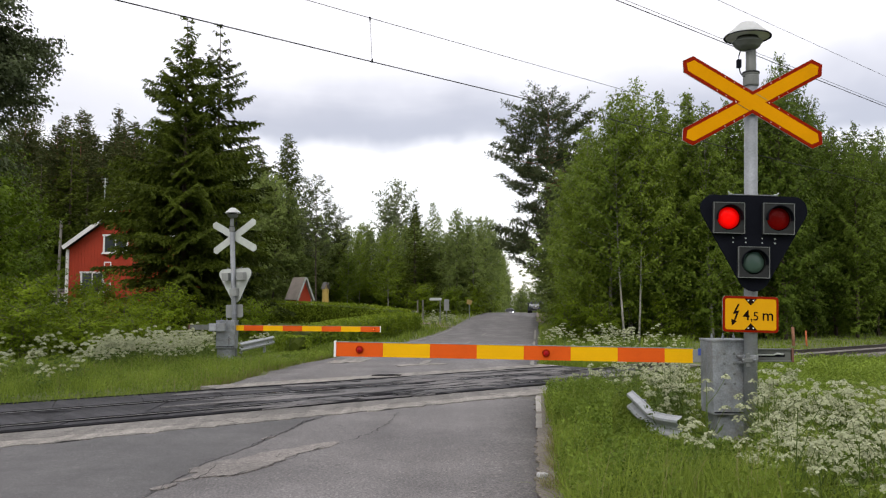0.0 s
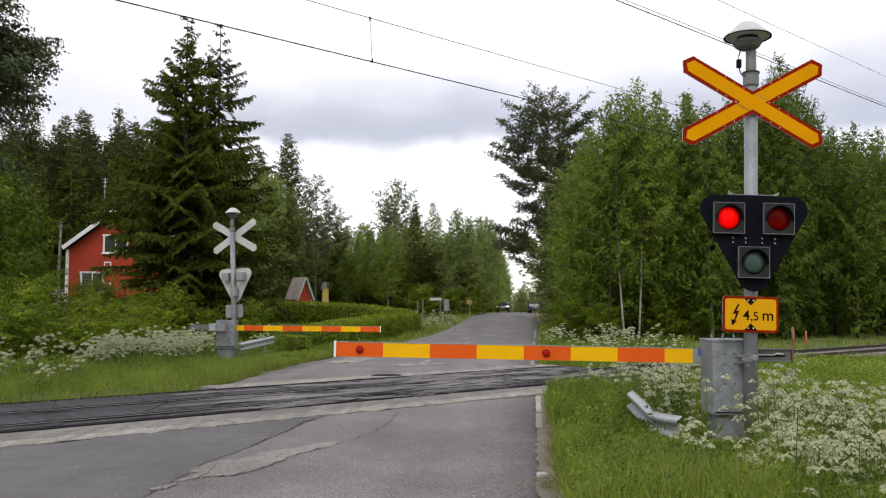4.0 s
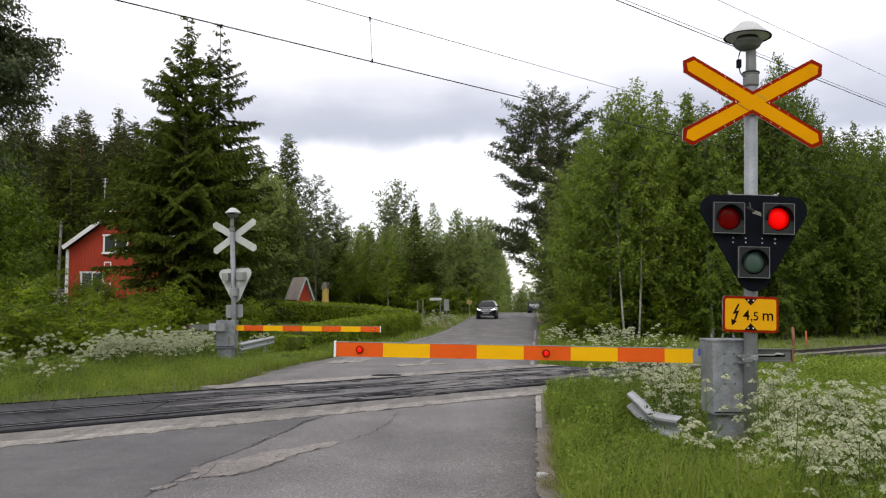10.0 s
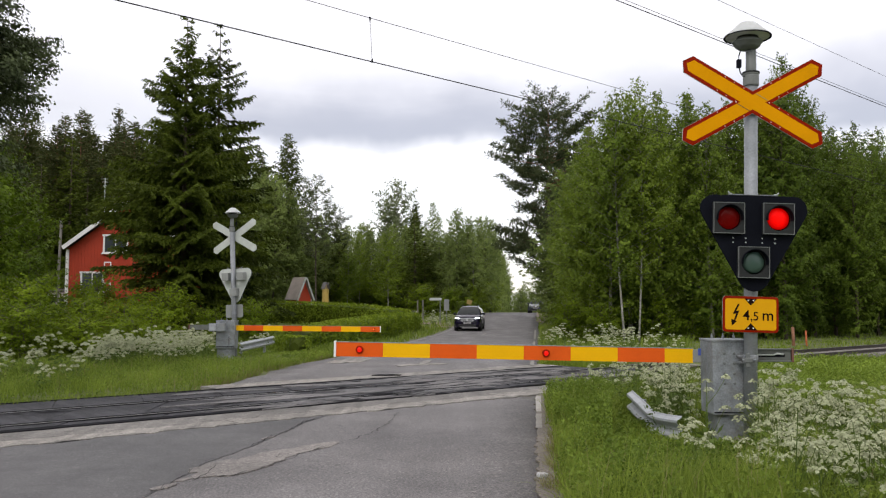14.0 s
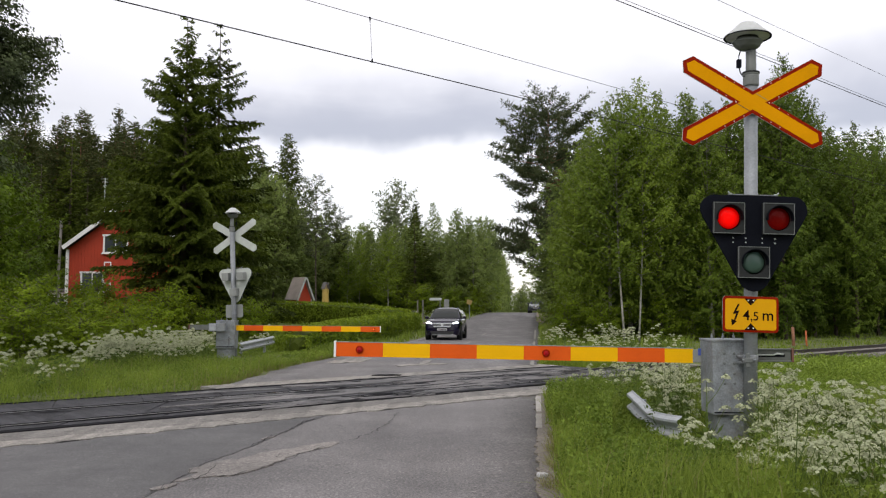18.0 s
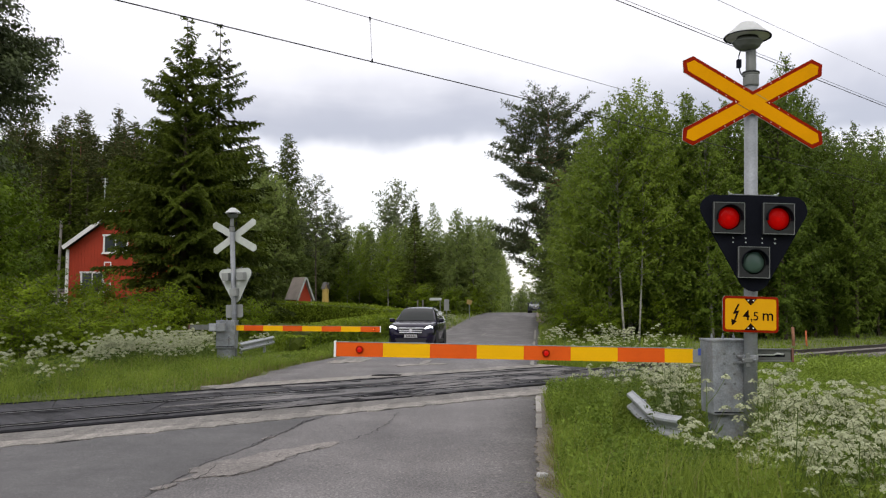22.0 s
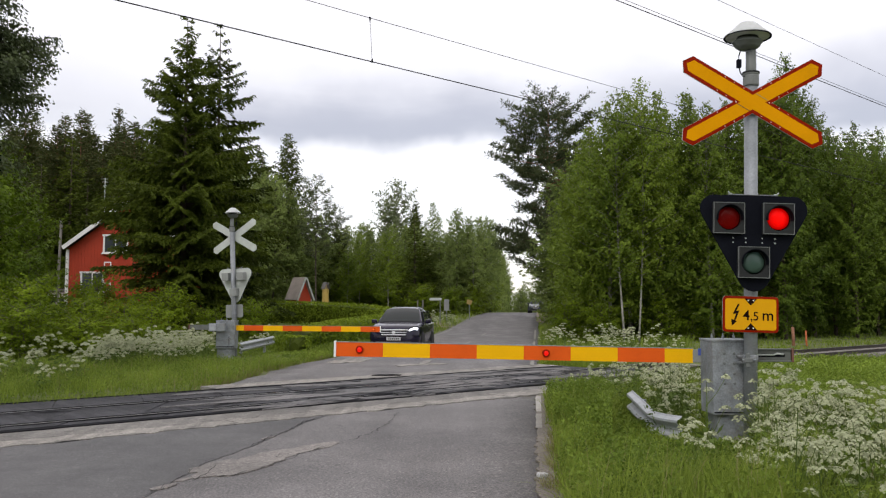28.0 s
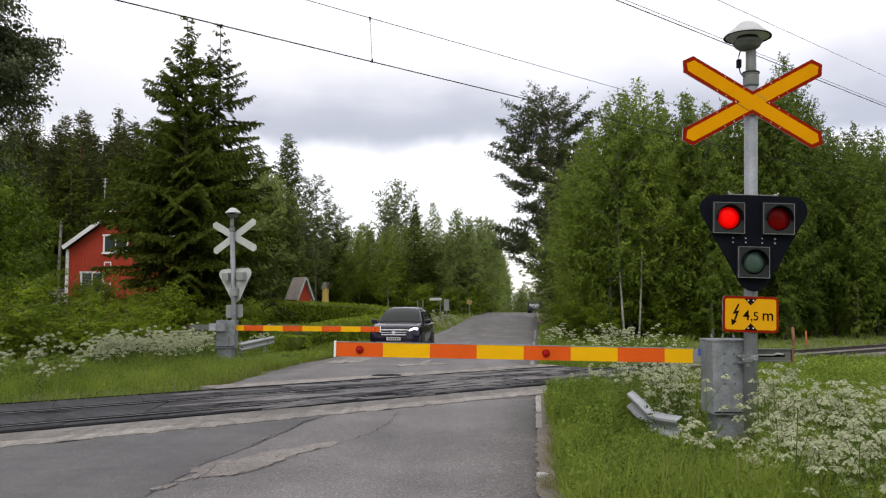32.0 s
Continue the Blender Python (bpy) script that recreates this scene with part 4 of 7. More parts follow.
    for k, (x, z) in enumerate(((-0.306, 2.614), (0.262, 2.618), (-0.022, 2.112))):
        bm = bmesh.new()
        o, i = 0.175, 0.140
        ring = []
        seg = 32
        sq = []
        for j in range(seg):
            a = 2 * math.pi * j / seg
            c, s = math.cos(a), math.sin(a)
            f = o / max(abs(c), abs(s))
            sq.append((c * f, s * f))
        for yy, rad in ((-0.185, None), (-0.185, i), (-0.13, i * 0.97)):
            ring.append([bm.verts.new((x + (sq[j][0] if rad is None else rad * math.cos(2 * math.pi * j / seg)), yy, z + (sq[j][1] if rad is None else rad * math.sin(2 * math.pi * j / seg)))) for j in range(seg)])
        ring.insert(0, [bm.verts.new((x + sq[j][0], -0.126, z + sq[j][1])) for j in range(seg)])
        for a, b in zip(ring, ring[1:]):
            for j in range(seg):
                bm.faces.new((a[j], a[(j + 1) % seg], b[(j + 1) % seg], b[j]))
        part("lamp_housing", bm, M_HOUSING, head, "dark grey square lamp housing")
        bm = bmesh.new()
        for cx, cz, sx, sz in ((0, o, 2 * o + 0.008, 0.008), (0, -o, 2 * o + 0.008, 0.008), (o, 0, 0.008, 2 * o - 0.008), (-o, 0, 0.008, 2 * o - 0.008)):
            box(bm, (x + cx, -0.186, z + cz), (sx, 0.012, sz))
        part("housing_edge", bm, M_RIM_GREY, head)
        part("lamp_body", boxed((x, 0.0, z), (0.25, 0.19, 0.25), 0.01), M_GREY, head, "grey lamp body behind the board")
        # short visor over the lens
        bm = bmesh.new()
        va = [[bm.verts.new((x + rr * math.cos(a), yy, z + rr * math.sin(a))) for a in np.linspace(radians(-10), radians(190), 20)] for yy, rr in ((-0.185, 0.144), (-0.25, 0.149), (-0.25, 0.143), (-0.185, 0.138))]
        for a, b in zip(va, va[1:] + va[:1]):
            for j in range(19):
                bm.faces.new((a[j], a[j + 1], b[j + 1], b[j]))
        part("visor", bm, M_BLACK, head, "short black visor")
        if k == 2:
            part("lens", lathe(bmesh.new(), [(0.128, 0), (0.124, 0.018), (0.10, 0.036), (0.06, 0.047), (0.001, 0.051)], 32, pose(x, -0.15, z, 90, 0, 0)), M_LENS_CLEAR, head, "unlit white lamp lens", smooth=True)
        else:
            (turning_lamp if phase_left is not None else still_lamp)("lamp", head, x, -0.158, z, 0.126, phase_left if k == 0 else phase_right, "red flashing lamp", M_LAMP_OFF, M_LAMP_BIG, M_LAMP_HALF)
            part("lens", lathe(bmesh.new(), [(0.134, 0), (0.129, 0.025), (0.106, 0.045), (0.063, 0.058), (0.001, 0.062)], 32, pose(x, -0.15, z, 90, 0, 0)), M_LENS_RED, head, "round red lens", smooth=True)
    for x in (-0.24, -0.095, 0.095, 0.24):
        for z in (2.39, 2.34):
            part("rivet", lathe(bmesh.new(), [(0.009, 0), (0.007, 0.004), (0.001, 0.006)], 8, pose(x, -0.125, z, 90, 0, 0)), M_PALE, head)
    part("top_bracket", boxed((0, -0.09, 2.896), (0.56, 0.03, 0.010), 0.003), M_GALV, head)
    for x in (-0.26, 0.26):
        bm = bmesh.new()
        tube(bm, (x, -0.09, 2.896), (x + (0.03 if x > 0 else -0.03), -0.11, 2.925), 0.008, seg=8)
        box(bm, (x, -0.09, 2.906), (0.035, 0.03, 0.012), 0.003)
        part("clip", bm, M_PALE, head, "upturned bracket end")
    part("bracket", boxed((0, -0.05, 2.55), (0.7, 0.05, 0.05), 0.006), M_GALV, sig)
    # height plate
    out = round_outline([(-0.295, -0.175, 0.04), (0.295, -0.175, 0.04), (-0.295, 0.175, 0.04), (0.295, 0.175, 0.04)])
    plate = part("height_plate", slab(bmesh.new(), out, -0.006, 0.006, 0.002), M_GREY, sig, "yellow height-limit plate with a red border", pose(-0.042 if phase_left is not None else 0.055, -0.105, 1.52) @ Matrix.Diagonal((0.955, 1, 0.955, 1)))
    part("plate_border", slab(bmesh.new(), [(x * 0.995, z * 0.995) for x, z in out], -0.009, -0.0065), M_RED, plate)
    out2 = round_outline([(-0.275, -0.155, 0.03), (0.275, -0.155, 0.03), (-0.275, 0.155, 0.03), (0.275, 0.155, 0.03)])
    part("plate_field", slab(bmesh.new(), out2, -0.012, -0.0092), M_YELLOW_PLATE, plate)
    for s in (1, -1):
        part("plate_mount", slab(bmesh.new(), [(-0.075, 0.187 * s), (0.075, 0.187 * s), (0.0, 0.105 * s)], -0.0145, -0.0125), M_INK, plate)
        for x in (-0.03, 0.03):
            part("plate_bolt", lathe(bmesh.new(), [(0.009, 0), (0.007, 0.004), (0.001, 0.006)], 8, pose(x, -0.0145, 0.165 * s, 90, 0, 0)), M_WHITE, plate)
    bolt = [(-0.155, 0.12), (-0.215, 0.0), (-0.175, 0.005), (-0.20, -0.07), (-0.235, -0.06), (-0.225, -0.14), (-0.165, -0.085), (-0.185, -0.078), (-0.135, 0.045), (-0.175, 0.035), (-0.135, 0.12)]
    part("bolt_sign", slab(bmesh.new(), bolt, -0.0145, -0.0125), M_INK, plate, "black lightning arrow")
    for body, size, x, z in (("4", 0.175, -0.052, -0.07), (",5", 0.145, 0.045, -0.07), ("m", 0.19, 0.205, -0.07)):
        part("writing", text_mesh(body, size, 0.001, M_INK), None, plate, m=pose(x, -0.0135, z, 90, 0, 0))
    for z in (1.0, 1.42):
        part("clamp", lathe(bmesh.new(), [(0.079, z), (0.084, z + 0.005), (0.084, z + 0.05), (0.079, z + 0.055)], 20), M_GALV, sig)
    part("footing", lathe(bmesh.new(), [(0.2, -0.3), (0.2, 0.06), (0.17, 0.09)], 20), M_CONCRETE, sig, "concrete footing")
    return sig


# ------------------------------------------------------------- barrier
def make_barrier(m, flip, boom_len, phase, label, tilt, pivot, far=False):
    """Cabinet with its boom out to -x (or +x if flipped); the boom's pivot at x = 0."""
    s = -1.0 if flip else 1.0
    b = thing("barrier", m, label, "barrier", "barriers")
    shift = pose(-0.19, 0, 0) @ Matrix.Diagonal((1.32, 1, 1, 1)) if far else pose(0, 0, 0)
    cab = part("cabinet", boxed((0.03, 0, 0.78), (0.44, 0.46, 0.84), 0.012), M_BOX, b, "galvanised steel drive cabinet", shift)
    if far:
        part("drive_box", boxed((0.07, 0.32, 1.02), (0.50, 0.18, 0.25), 0.012), M_GALV, b, "pale grey drive housing before the cabinet")
        part("drive_cover", boxed((0.20, 0.415, 1.02), (0.20, 0.015, 0.21), 0.006), M_BEAM, b)
        part("seam", boxed((0.03, 0.232, 0.42), (0.42, 0.004, 0.02)), M_BLACK, cab)
        part("seam", boxed((-0.06, 0.233, 0.60), (0.012, 0.004, 0.30)), M_HOUSING, cab)
    else:
        for z in (1.035, 0.965):
            part("bracket", boxed((0.20, -0.27, z), (0.22, 0.05, 0.022), 0.004), M_GALV, b, "steel bracket between cabinet and pole")
        part("clamp_plate", boxed((0.165, -0.385, 1.0), (0.05, 0.022, 0.16), 0.006), M_RIM_GREY, b)
        part("clamp_plate", boxed((0.165, -0.40, 1.0), (0.15, 0.02, 0.05), 0.006), M_RIM_GREY, b)
        for x in (0.10, 0.23):
            part("clamp_bolt", lathe(bmesh.new(), [(0.014, 0), (0.014, 0.012), (0.006, 0.03)], 8, pose(x, -0.41, 1.0, 90, 0, 0)), M_GALV, b)
    part("cabinet_lid", boxed((0.03, 0, 1.215), (0.455, 0.48, 0.03), 0.008), M_BOX, cab)
    part("pedestal", boxed((0.05, 0, 0.16), (0.36, 0.36, 0.44), 0.01), M_BOX, b, "steel pedestal under the cabinet", shift)
    part("foundation", boxed((0.0, 0, -0.15), (0.6, 0.55, 0.24), 0.02), M_CONCRETE, b)
    part("seam", boxed((0.03, -0.232, 0.39), (0.42, 0.004, 0.014)), M_BLACK, cab)
    for x in (-0.05, 0.065):
        for z in (1.065, 0.955, 0.835, 0.725):
            part("vent_plug", lathe(bmesh.new(), [(0.017, 0), (0.017, 0.005), (0.012, 0.009), (0.001, 0.010)], 14, pose(x, -0.23, z, 90, 0, 0)), M_RIM_GREY, cab)
    for x in (-0.1, 0.03, 0.16):
        part("lid_bolt", lathe(bmesh.new(), [(0.014, 1.23), (0.014, 1.265), (0.006, 1.27), (0.006, 1.295)], 10, pose(x, 0.05, 0)), M_GALV, cab)
    bm = bmesh.new()
    tube(bm, (0, 0.30, 1.03), (0, 0.2, 1.03), 0.07, seg=20)
    part("pivot", bm, M_GALV, b)
    by = 0.02
    boom = part("boom", boxed((-s * 0.30, by, 0), (0.10, 0.07, 0.15), 0.008), M_GREY, b, "orange and yellow striped barrier boom", pose(0, 0, pivot, 0, tilt, 0))
    part("blue_tag", boxed((-s * 0.275, by - 0.04, 0.05), (0.03, 0.012, 0.08)), M_BLUE, boom)
    x0 = 0.345
    n = 8
    first = 0.338
    seg = (boom_len - first) / (n - 1)
    xs = [x0, x0 + first] + [x0 + first + seg * k for k in range(1, n)]
    for k in range(n):
        a, c = xs[k], xs[k + 1]
        mat_k = M_BOOM_Y if k % 2 == 0 else M_BOOM_O
        part("stripe", boxed((-s * (a + c) / 2, by, 0), (c - a - 0.001, 0.06, 0.165), 0.0), mat_k, boom, "yellow stripe" if k % 2 == 0 else "orange stripe")
    part("top_rail", boxed((-s * (x0 + boom_len / 2), by, 0.0875), (boom_len, 0.066, 0.006)), M_GREY, boom, "pale top edging")
    part("end_cap", boxed((-s * (x0 + boom_len + 0.012), by, 0.004), (0.026, 0.085, 0.19), 0.004), M_WHITE, boom, "white end cap")
    for d in (x0 + boom_len - 0.28, x0 + 1.745):
        part("lamp_ring", lathe(bmesh.new(), [(0.046, 0), (0.046, 0.02), (0.040, 0.024)], 20, pose(-s * d, by - 0.03, 0.0, 90, 0, 0)), M_RED, boom)
        turning_lamp("boom_lamp", boom, -s * d, by - 0.068, 0.0, 0.041, phase, "red boom lamp", M_BOOM_LAMP_OFF, M_LAMP_ON, M_LAMP_DIM)
    for d in (x0 + boom_len - 0.20,):
        part("lamp_ring", lathe(bmesh.new(), [(0.05, 0), (0.05, 0.02), (0.043, 0.024)], 20, pose(-s * d, by + 0.03, 0.0, -90, 0, 0)), M_RED, boom)
        part("boom_lamp", lathe(bmesh.new(), [(0.036, 0), (0.034, 0.01), (0.02, 0.018), (0.001, 0.02)], 16, pose(-s * d, by + 0.05, 0, -90, 0, 0)), M_LAMP_AMBER, boom, "glowing orange-red boom lamp on the rear side")
    # counterweight arm on the other side
    arm = part("weight_arm", boxed((s * 0.52, 0.30, 1.02), (0.84, 0.03, 0.16), 0.006), M_ARM, b, "grey-green counterweight arm")
    for z in (1.092, 0.948):
        part("arm_flange", boxed((s * 0.52, 0.278, z), (0.84, 0.03, 0.016), 0.003), M_RIM_GREY, arm)
    part("arm_slot", boxed((s * 0.58, 0.282, 1.015), (0.56, 0.012, 0.03), 0.003), M_BLACK, arm, "dark slot of the arm")
    bm = bmesh.new()
    path_tube(bm, [(s * 0.24, 0.268, 1.035), (s * 0.40, 0.268, 1.04), (s * 0.46, 0.268, 1.025), (s * 0.72, 0.268, 1.022), (s * 0.76, 0.268, 1.04), (s * 0.84, 0.268, 1.03)], [0.011, 0.011, 0.009, 0.009, 0.013, 0.010], 8)
    part("lever", bm, M_PALE, arm, "pale lever rod along the arm")
    part("arm_end", boxed((s * 0.95, 0.30, 1.02), (0.03, 0.08, 0.17), 0.004), M_ARM_END, arm, "reddish brown end plate")
    return b


NEAR_POLE = pose(3.51, 9.65, 0.0, 0, 1.6, 0)
make_signal(NEAR_POLE, 0, 1, "tall crossing signal with yellow cross and flashing red lamps", 0.0)
FAR_POLE = pose(-6.60, 26.62, 0.0, 0, -2.3, 0) @ pose(0, 0, 0, 0, 0, 159)
make_signal(FAR_POLE, None, None, "crossing signal seen from its grey back beyond the track", 0.14)
make_barrier(pose(3.31, 9.95, 0.0), False, 4.235, 1, "closed striped barrier with galvanised drive cabinet in tall flowers", 1.08, 1.02)
make_barrier(pose(-6.92, 26.25, 0.0, 0, 0, 180), False, 4.60, 1, "closed striped barrier beyond the track beside a signal pole", -0.6, 1.0, True)


# ------------------------------------------------------------- guard rails
def w_beam(pts, face, label, posts):
    """A corrugated beam along plan points with top heights: (x, y, top z)."""
    g = thing("guard_rail", pose(0, 0, 0), label, "guard rail", "guard rails")
    prof = [(0.0, 0.0), (-0.015, -0.02), (-0.075, -0.05), (-0.08, -0.075), (-0.06, -0.10), (-0.005, -0.13), (0.0, -0.155), (-0.005, -0.18), (-0.06, -0.21), (-0.08, -0.235), (-0.075, -0.26), (-0.015, -0.29), (0.0, -0.31)]
    bm = bmesh.new()
    rows = []
    ps = [Vector(p) for p in pts]
    for k, p in enumerate(ps):
        d = (ps[min(k + 1, len(ps) - 1)] - ps[max(k - 1, 0)]).to_2d().normalized()
        nrm = Vector((d.y, -d.x, 0)) * face
        rows.append([[bm.verts.new(p + nrm * (o + t) + Vector((0, 0, h))) for o, h in prof] for t in (0.0, 0.006)])
    for a, b in zip(rows, rows[1:]):
        for s in (0, 1):
            for i in range(len(prof) - 1):
                bm.faces.new((a[s][i], a[s][i + 1], b[s][i + 1], b[s][i]))
        for i in (0, len(prof) - 1):
            bm.faces.new((a[0][i], a[1][i], b[1][i], b[0][i]))
    for r in (rows[0], rows[-1]):
        for i in range(len(prof) - 1):
            bm.faces.new((r[0][i], r[0][i + 1], r[1][i + 1], r[1][i]))
    part("beam", bm, M_BEAM, g, "corrugated galvanised beam", smooth=False)
    for x, y, z in posts:
        part("post", boxed((x, y, z / 2 - 0.2), (0.09, 0.06, z + 0.4), 0.005), M_GALV, g)
    for p in (ps[0], ps[len(ps) // 2]):
        part("bolt", lathe(bmesh.new(), [(0.018, 0), (0.016, 0.012), (0.001, 0.014)], 10, pose(p.x, p.y, p.z - 0.03)), M_GALV, g)
    return g


w_beam([(2.74, 12.2, 0.41), (2.69, 11.3, 0.36), (2.64, 10.5, 0.31), (2.71, 10.25, 0.31), (2.82, 9.95, 0.32)], -1, "short bent galvanised guard rail sunk in tall grass", [(2.80, 11.8, 0.32)])
w_beam([(-6.39, 31.5, 0.58), (-6.46, 30.2, 0.55), (-6.54, 28.7, 0.52), (-6.62, 27.2, 0.49)], 1, "short galvanised guard rail on posts in the verge", [(-6.67, 27.7, 0.38), (-6.52, 30.6, 0.45)])


# ------------------------------------------------------------- plants
def rand_dirs(rng, n):
    v = rng.normal(size=(n, 3))
    return v / np.linalg.norm(v, axis=1)[:, None]


def leaf_quads(rng, centres, length, width, axis=None, spread=1.0):
    """Rhombic leaves at centres; axis: the leaves' main way (n, 3), blurred by spread."""
    n = len(centres)
    a = rand_dirs(rng, n)
    if axis is not None:
        a = axis + spread * a
        a /= np.linalg.norm(a, axis=1)[:, None]
    b = np.cross(a, rand_dirs(rng, n))
    b /= np.linalg.norm(b, axis=1)[:, None] + 1e-9
    L = (length * rng.uniform(0.6, 1.3, n))[:, None]
    W = (width * rng.uniform(0.6, 1.3, n))[:, None]
    V = np.empty((n, 4, 3))
    V[:, 0] = centres - a * L / 2
    V[:, 1] = centres + b * W / 2
    V[:, 2] = centres + a * L / 2
    V[:, 3] = centres - b * W / 2
    return V


def facing_leaves(rng, centres, length, width, normals):
    """Rhombic leaves whose faces look the given ways."""
    n = len(centres)
    a = np.cross(normals, rand_dirs(rng, n))
    a /= np.linalg.norm(a, axis=1)[:, None] + 1e-9
    b = np.cross(normals, a)
    b /= np.linalg.norm(b, axis=1)[:, None] + 1e-9
    L = (length * rng.uniform(0.6, 1.3, n))[:, None] / 2
    W = (width * rng.uniform(0.6, 1.3, n))[:, None] / 2
    return np.stack((centres - a * L, centres + b * W, centres + a * L, centres - b * W), axis=1)


def tree_of(name, label, category, m, trunk, bark, crown, group):
    t = thing(name, m, label, category, group)
    part("trunk", trunk, bark, t)
    part("crown", crown, None, t)
    return t


def branchy(seed, h, reach, z0=0.05, gap=0.45, per=6, lift=(0.0, 0.0), droop=(0.2, 0.2), tip=0.1, twig=0.4, step=0.22, spray=0.10, leaf=0.16, wide=0.3,
            hang=0.3, flat=1.0, bare=0.12, puff=0.03, uneven=(0.5, 1.1), trunk_r=0.013, bend=0.0, stems=1, facing=False, gaps=0.0, tuft=0.0, extra=(), material=None):
    """A trunk with boughs, twigs on the boughs and leaves or needle sprays on the twigs.

    reach: (height fraction, bough length) pairs; lift, droop and gap run from the foot to the top;
    flat: 1 keeps the twigs in the bough's plane; tuft: radius of the clumps at the twigs' ends; extra: (height, length, bearing) of further boughs.
    """
    rng = np.random.default_rng(seed)
    bm = bmesh.new()
    sway = rng.uniform(-bend, bend, 2)
    axis_at = lambda q: np.array((sway[0] * math.sin(3 * q), sway[1] * math.sin(2.4 * q), h * q))
    for k in range(stems):
        ox, oy = (0, 0) if k == 0 else rng.uniform(-0.4, 0.4, 2)
        path_tube(bm, [tuple(axis_at(q) * (1, 1, 0.985) + (ox * (1 - 0.5 * q), oy * (1 - 0.5 * q), -0.3 * (1 - q))) for q in np.linspace(0, 1, 8)], [max(0.008, trunk_r * h * (1 - 0.95 * q)) for q in np.linspace(0, 1, 8)], 7)
    boughs = []
    z, az = z0 * h, rng.uniform(0, 6.28)
    rf, rl = [p[0] for p in reach], [p[1] for p in reach]
    while z < h * 0.985:
        f = z / h
        for k in range(per if f < 0.88 else max(3, per - 2)):
            az += 2.4 + rng.uniform(-0.5, 0.5)
            boughs.append((z + rng.normal(0, 0.12 * gap), float(np.interp(f, rf, rl)) * rng.uniform(*uneven) + 0.05, az))
        z += gap * (1.15 - 0.45 * f) * rng.uniform(0.8, 1.2)
    boughs += list(extra)
    P, A, F = [], [], []
    for z, ln, az in boughs:
        f = min(1.0, max(0.0, z / h))
        if rng.uniform() < gaps * (0.3 + 1.4 * f):
            continue
        d = np.array((math.cos(az), math.sin(az), 0.0))
        side = np.array((-d[1], d[0], 0.0))
        o = axis_at(f)
        lf, dr = lift[0] + (lift[1] - lift[0]) * f, droop[0] + (droop[1] - droop[0]) * f
        lf += rng.normal(0, 0.07 if flat > 0.7 else 0.14)
        rise_at = lambda q: ln * (lf * q - dr * q * q + tip * q ** 3)
        path_tube(bm, [tuple(o + d * ln * q + (0, 0, rise_at(q))) for q in (0, 0.45, 0.8, 1.0)], [0.010 * ln + 0.006, 0.007 * ln + 0.004, 0.005, 0.003], 3)
        n = 2 * max(2, int(ln / step))
        q = bare + (1.02 - bare) * (np.arange(n) + rng.uniform(0, 1, n)) / n
        tl = (twig * ln * np.clip(1.08 - q, 0.05, 1) ** 0.8 + 0.10) * rng.uniform(0.55, 1.15, n)
        sg = np.where(np.arange(n) % 2 == 0, 1.0, -1.0)
        phi = rng.uniform(-1.3, 1.3, n) * (1 - flat)
        u = (np.outer(sg * np.cos(phi), side) + np.outer(np.sin(phi) * rng.choice((-1.0, 1.0), n), (0, 0, 1.0))) * 0.8 + d * (0.45 + 0.5 * q[:, None])
        u /= np.linalg.norm(u, axis=1)[:, None]
        m = np.maximum(2, np.ceil(tl / spray)).astype(int)
        idx = np.repeat(np.arange(n), m)
        t = rng.uniform(0.0, 1.05, len(idx)) if not tuft else np.clip(1 - np.abs(rng.normal(0, 0.22, len(idx))), 0, 1)
        c = o + np.outer(q[idx] * ln, d) + u[idx] * (tl[idx] * t)[:, None] + rng.normal(0, puff, (len(idx), 3))
        c[:, 2] += rise_at(q[idx]) - hang * tl[idx] * t * t
        ax = u[idx].copy()
        ax[:, 2] -= 1.4 * hang * t
        if tuft:
            ball = rng.normal(0, 1, (len(idx), 3))
            c += ball * (tuft, tuft, 0.7 * tuft)
            ax = ax + 1.2 * ball + (0, 0, 0.5)
        P.append(c)
        A.append(ax)
        F.append(0.45 * d + 0.25 * u[idx] + (0, 0, 0.7) if facing else ax)
    P, A, F = np.vstack(P), np.vstack(A), np.vstack(F)
    if facing:
        V = facing_leaves(rng, P, leaf, leaf * wide, F + 0.65 * rand_dirs(rng, len(P)))
    else:
        V = leaf_quads(rng, P, leaf, leaf * wide, A, 0.35)
    return bm, quads_mesh("crown", V, material)


def spruce(seed, h, reach, leaf=0.22, **more):
    opt = dict(z0=0.05, gap=0.5, per=6, lift=(0.05, 0.42), droop=(0.42, 0.10), tip=0.16, twig=0.34, step=0.20, spray=0.075, wide=0.26, hang=0.55, flat=0.9, material=M_LEAF_SPRUCE, trunk_r=0.013)
    opt.update(more)
    return branchy(seed, h, reach, leaf=leaf, **opt)


def deciduous(seed, h, reach, leaf=0.13, **more):
    opt = dict(z0=0.12, gap=0.36, per=4, lift=(0.35, 1.1), droop=(0.2, 0.05), tip=0.0, twig=0.5, step=0.20, spray=0.058, wide=0.7, hang=0.35, flat=0.1, puff=0.05, facing=True, trunk_r=0.010, bend=0.25,
               uneven=(0.45, 1.15), material=M_LEAF_BIRCH)
    opt.update(more)
    return branchy(seed, h, reach, leaf=leaf, **opt)


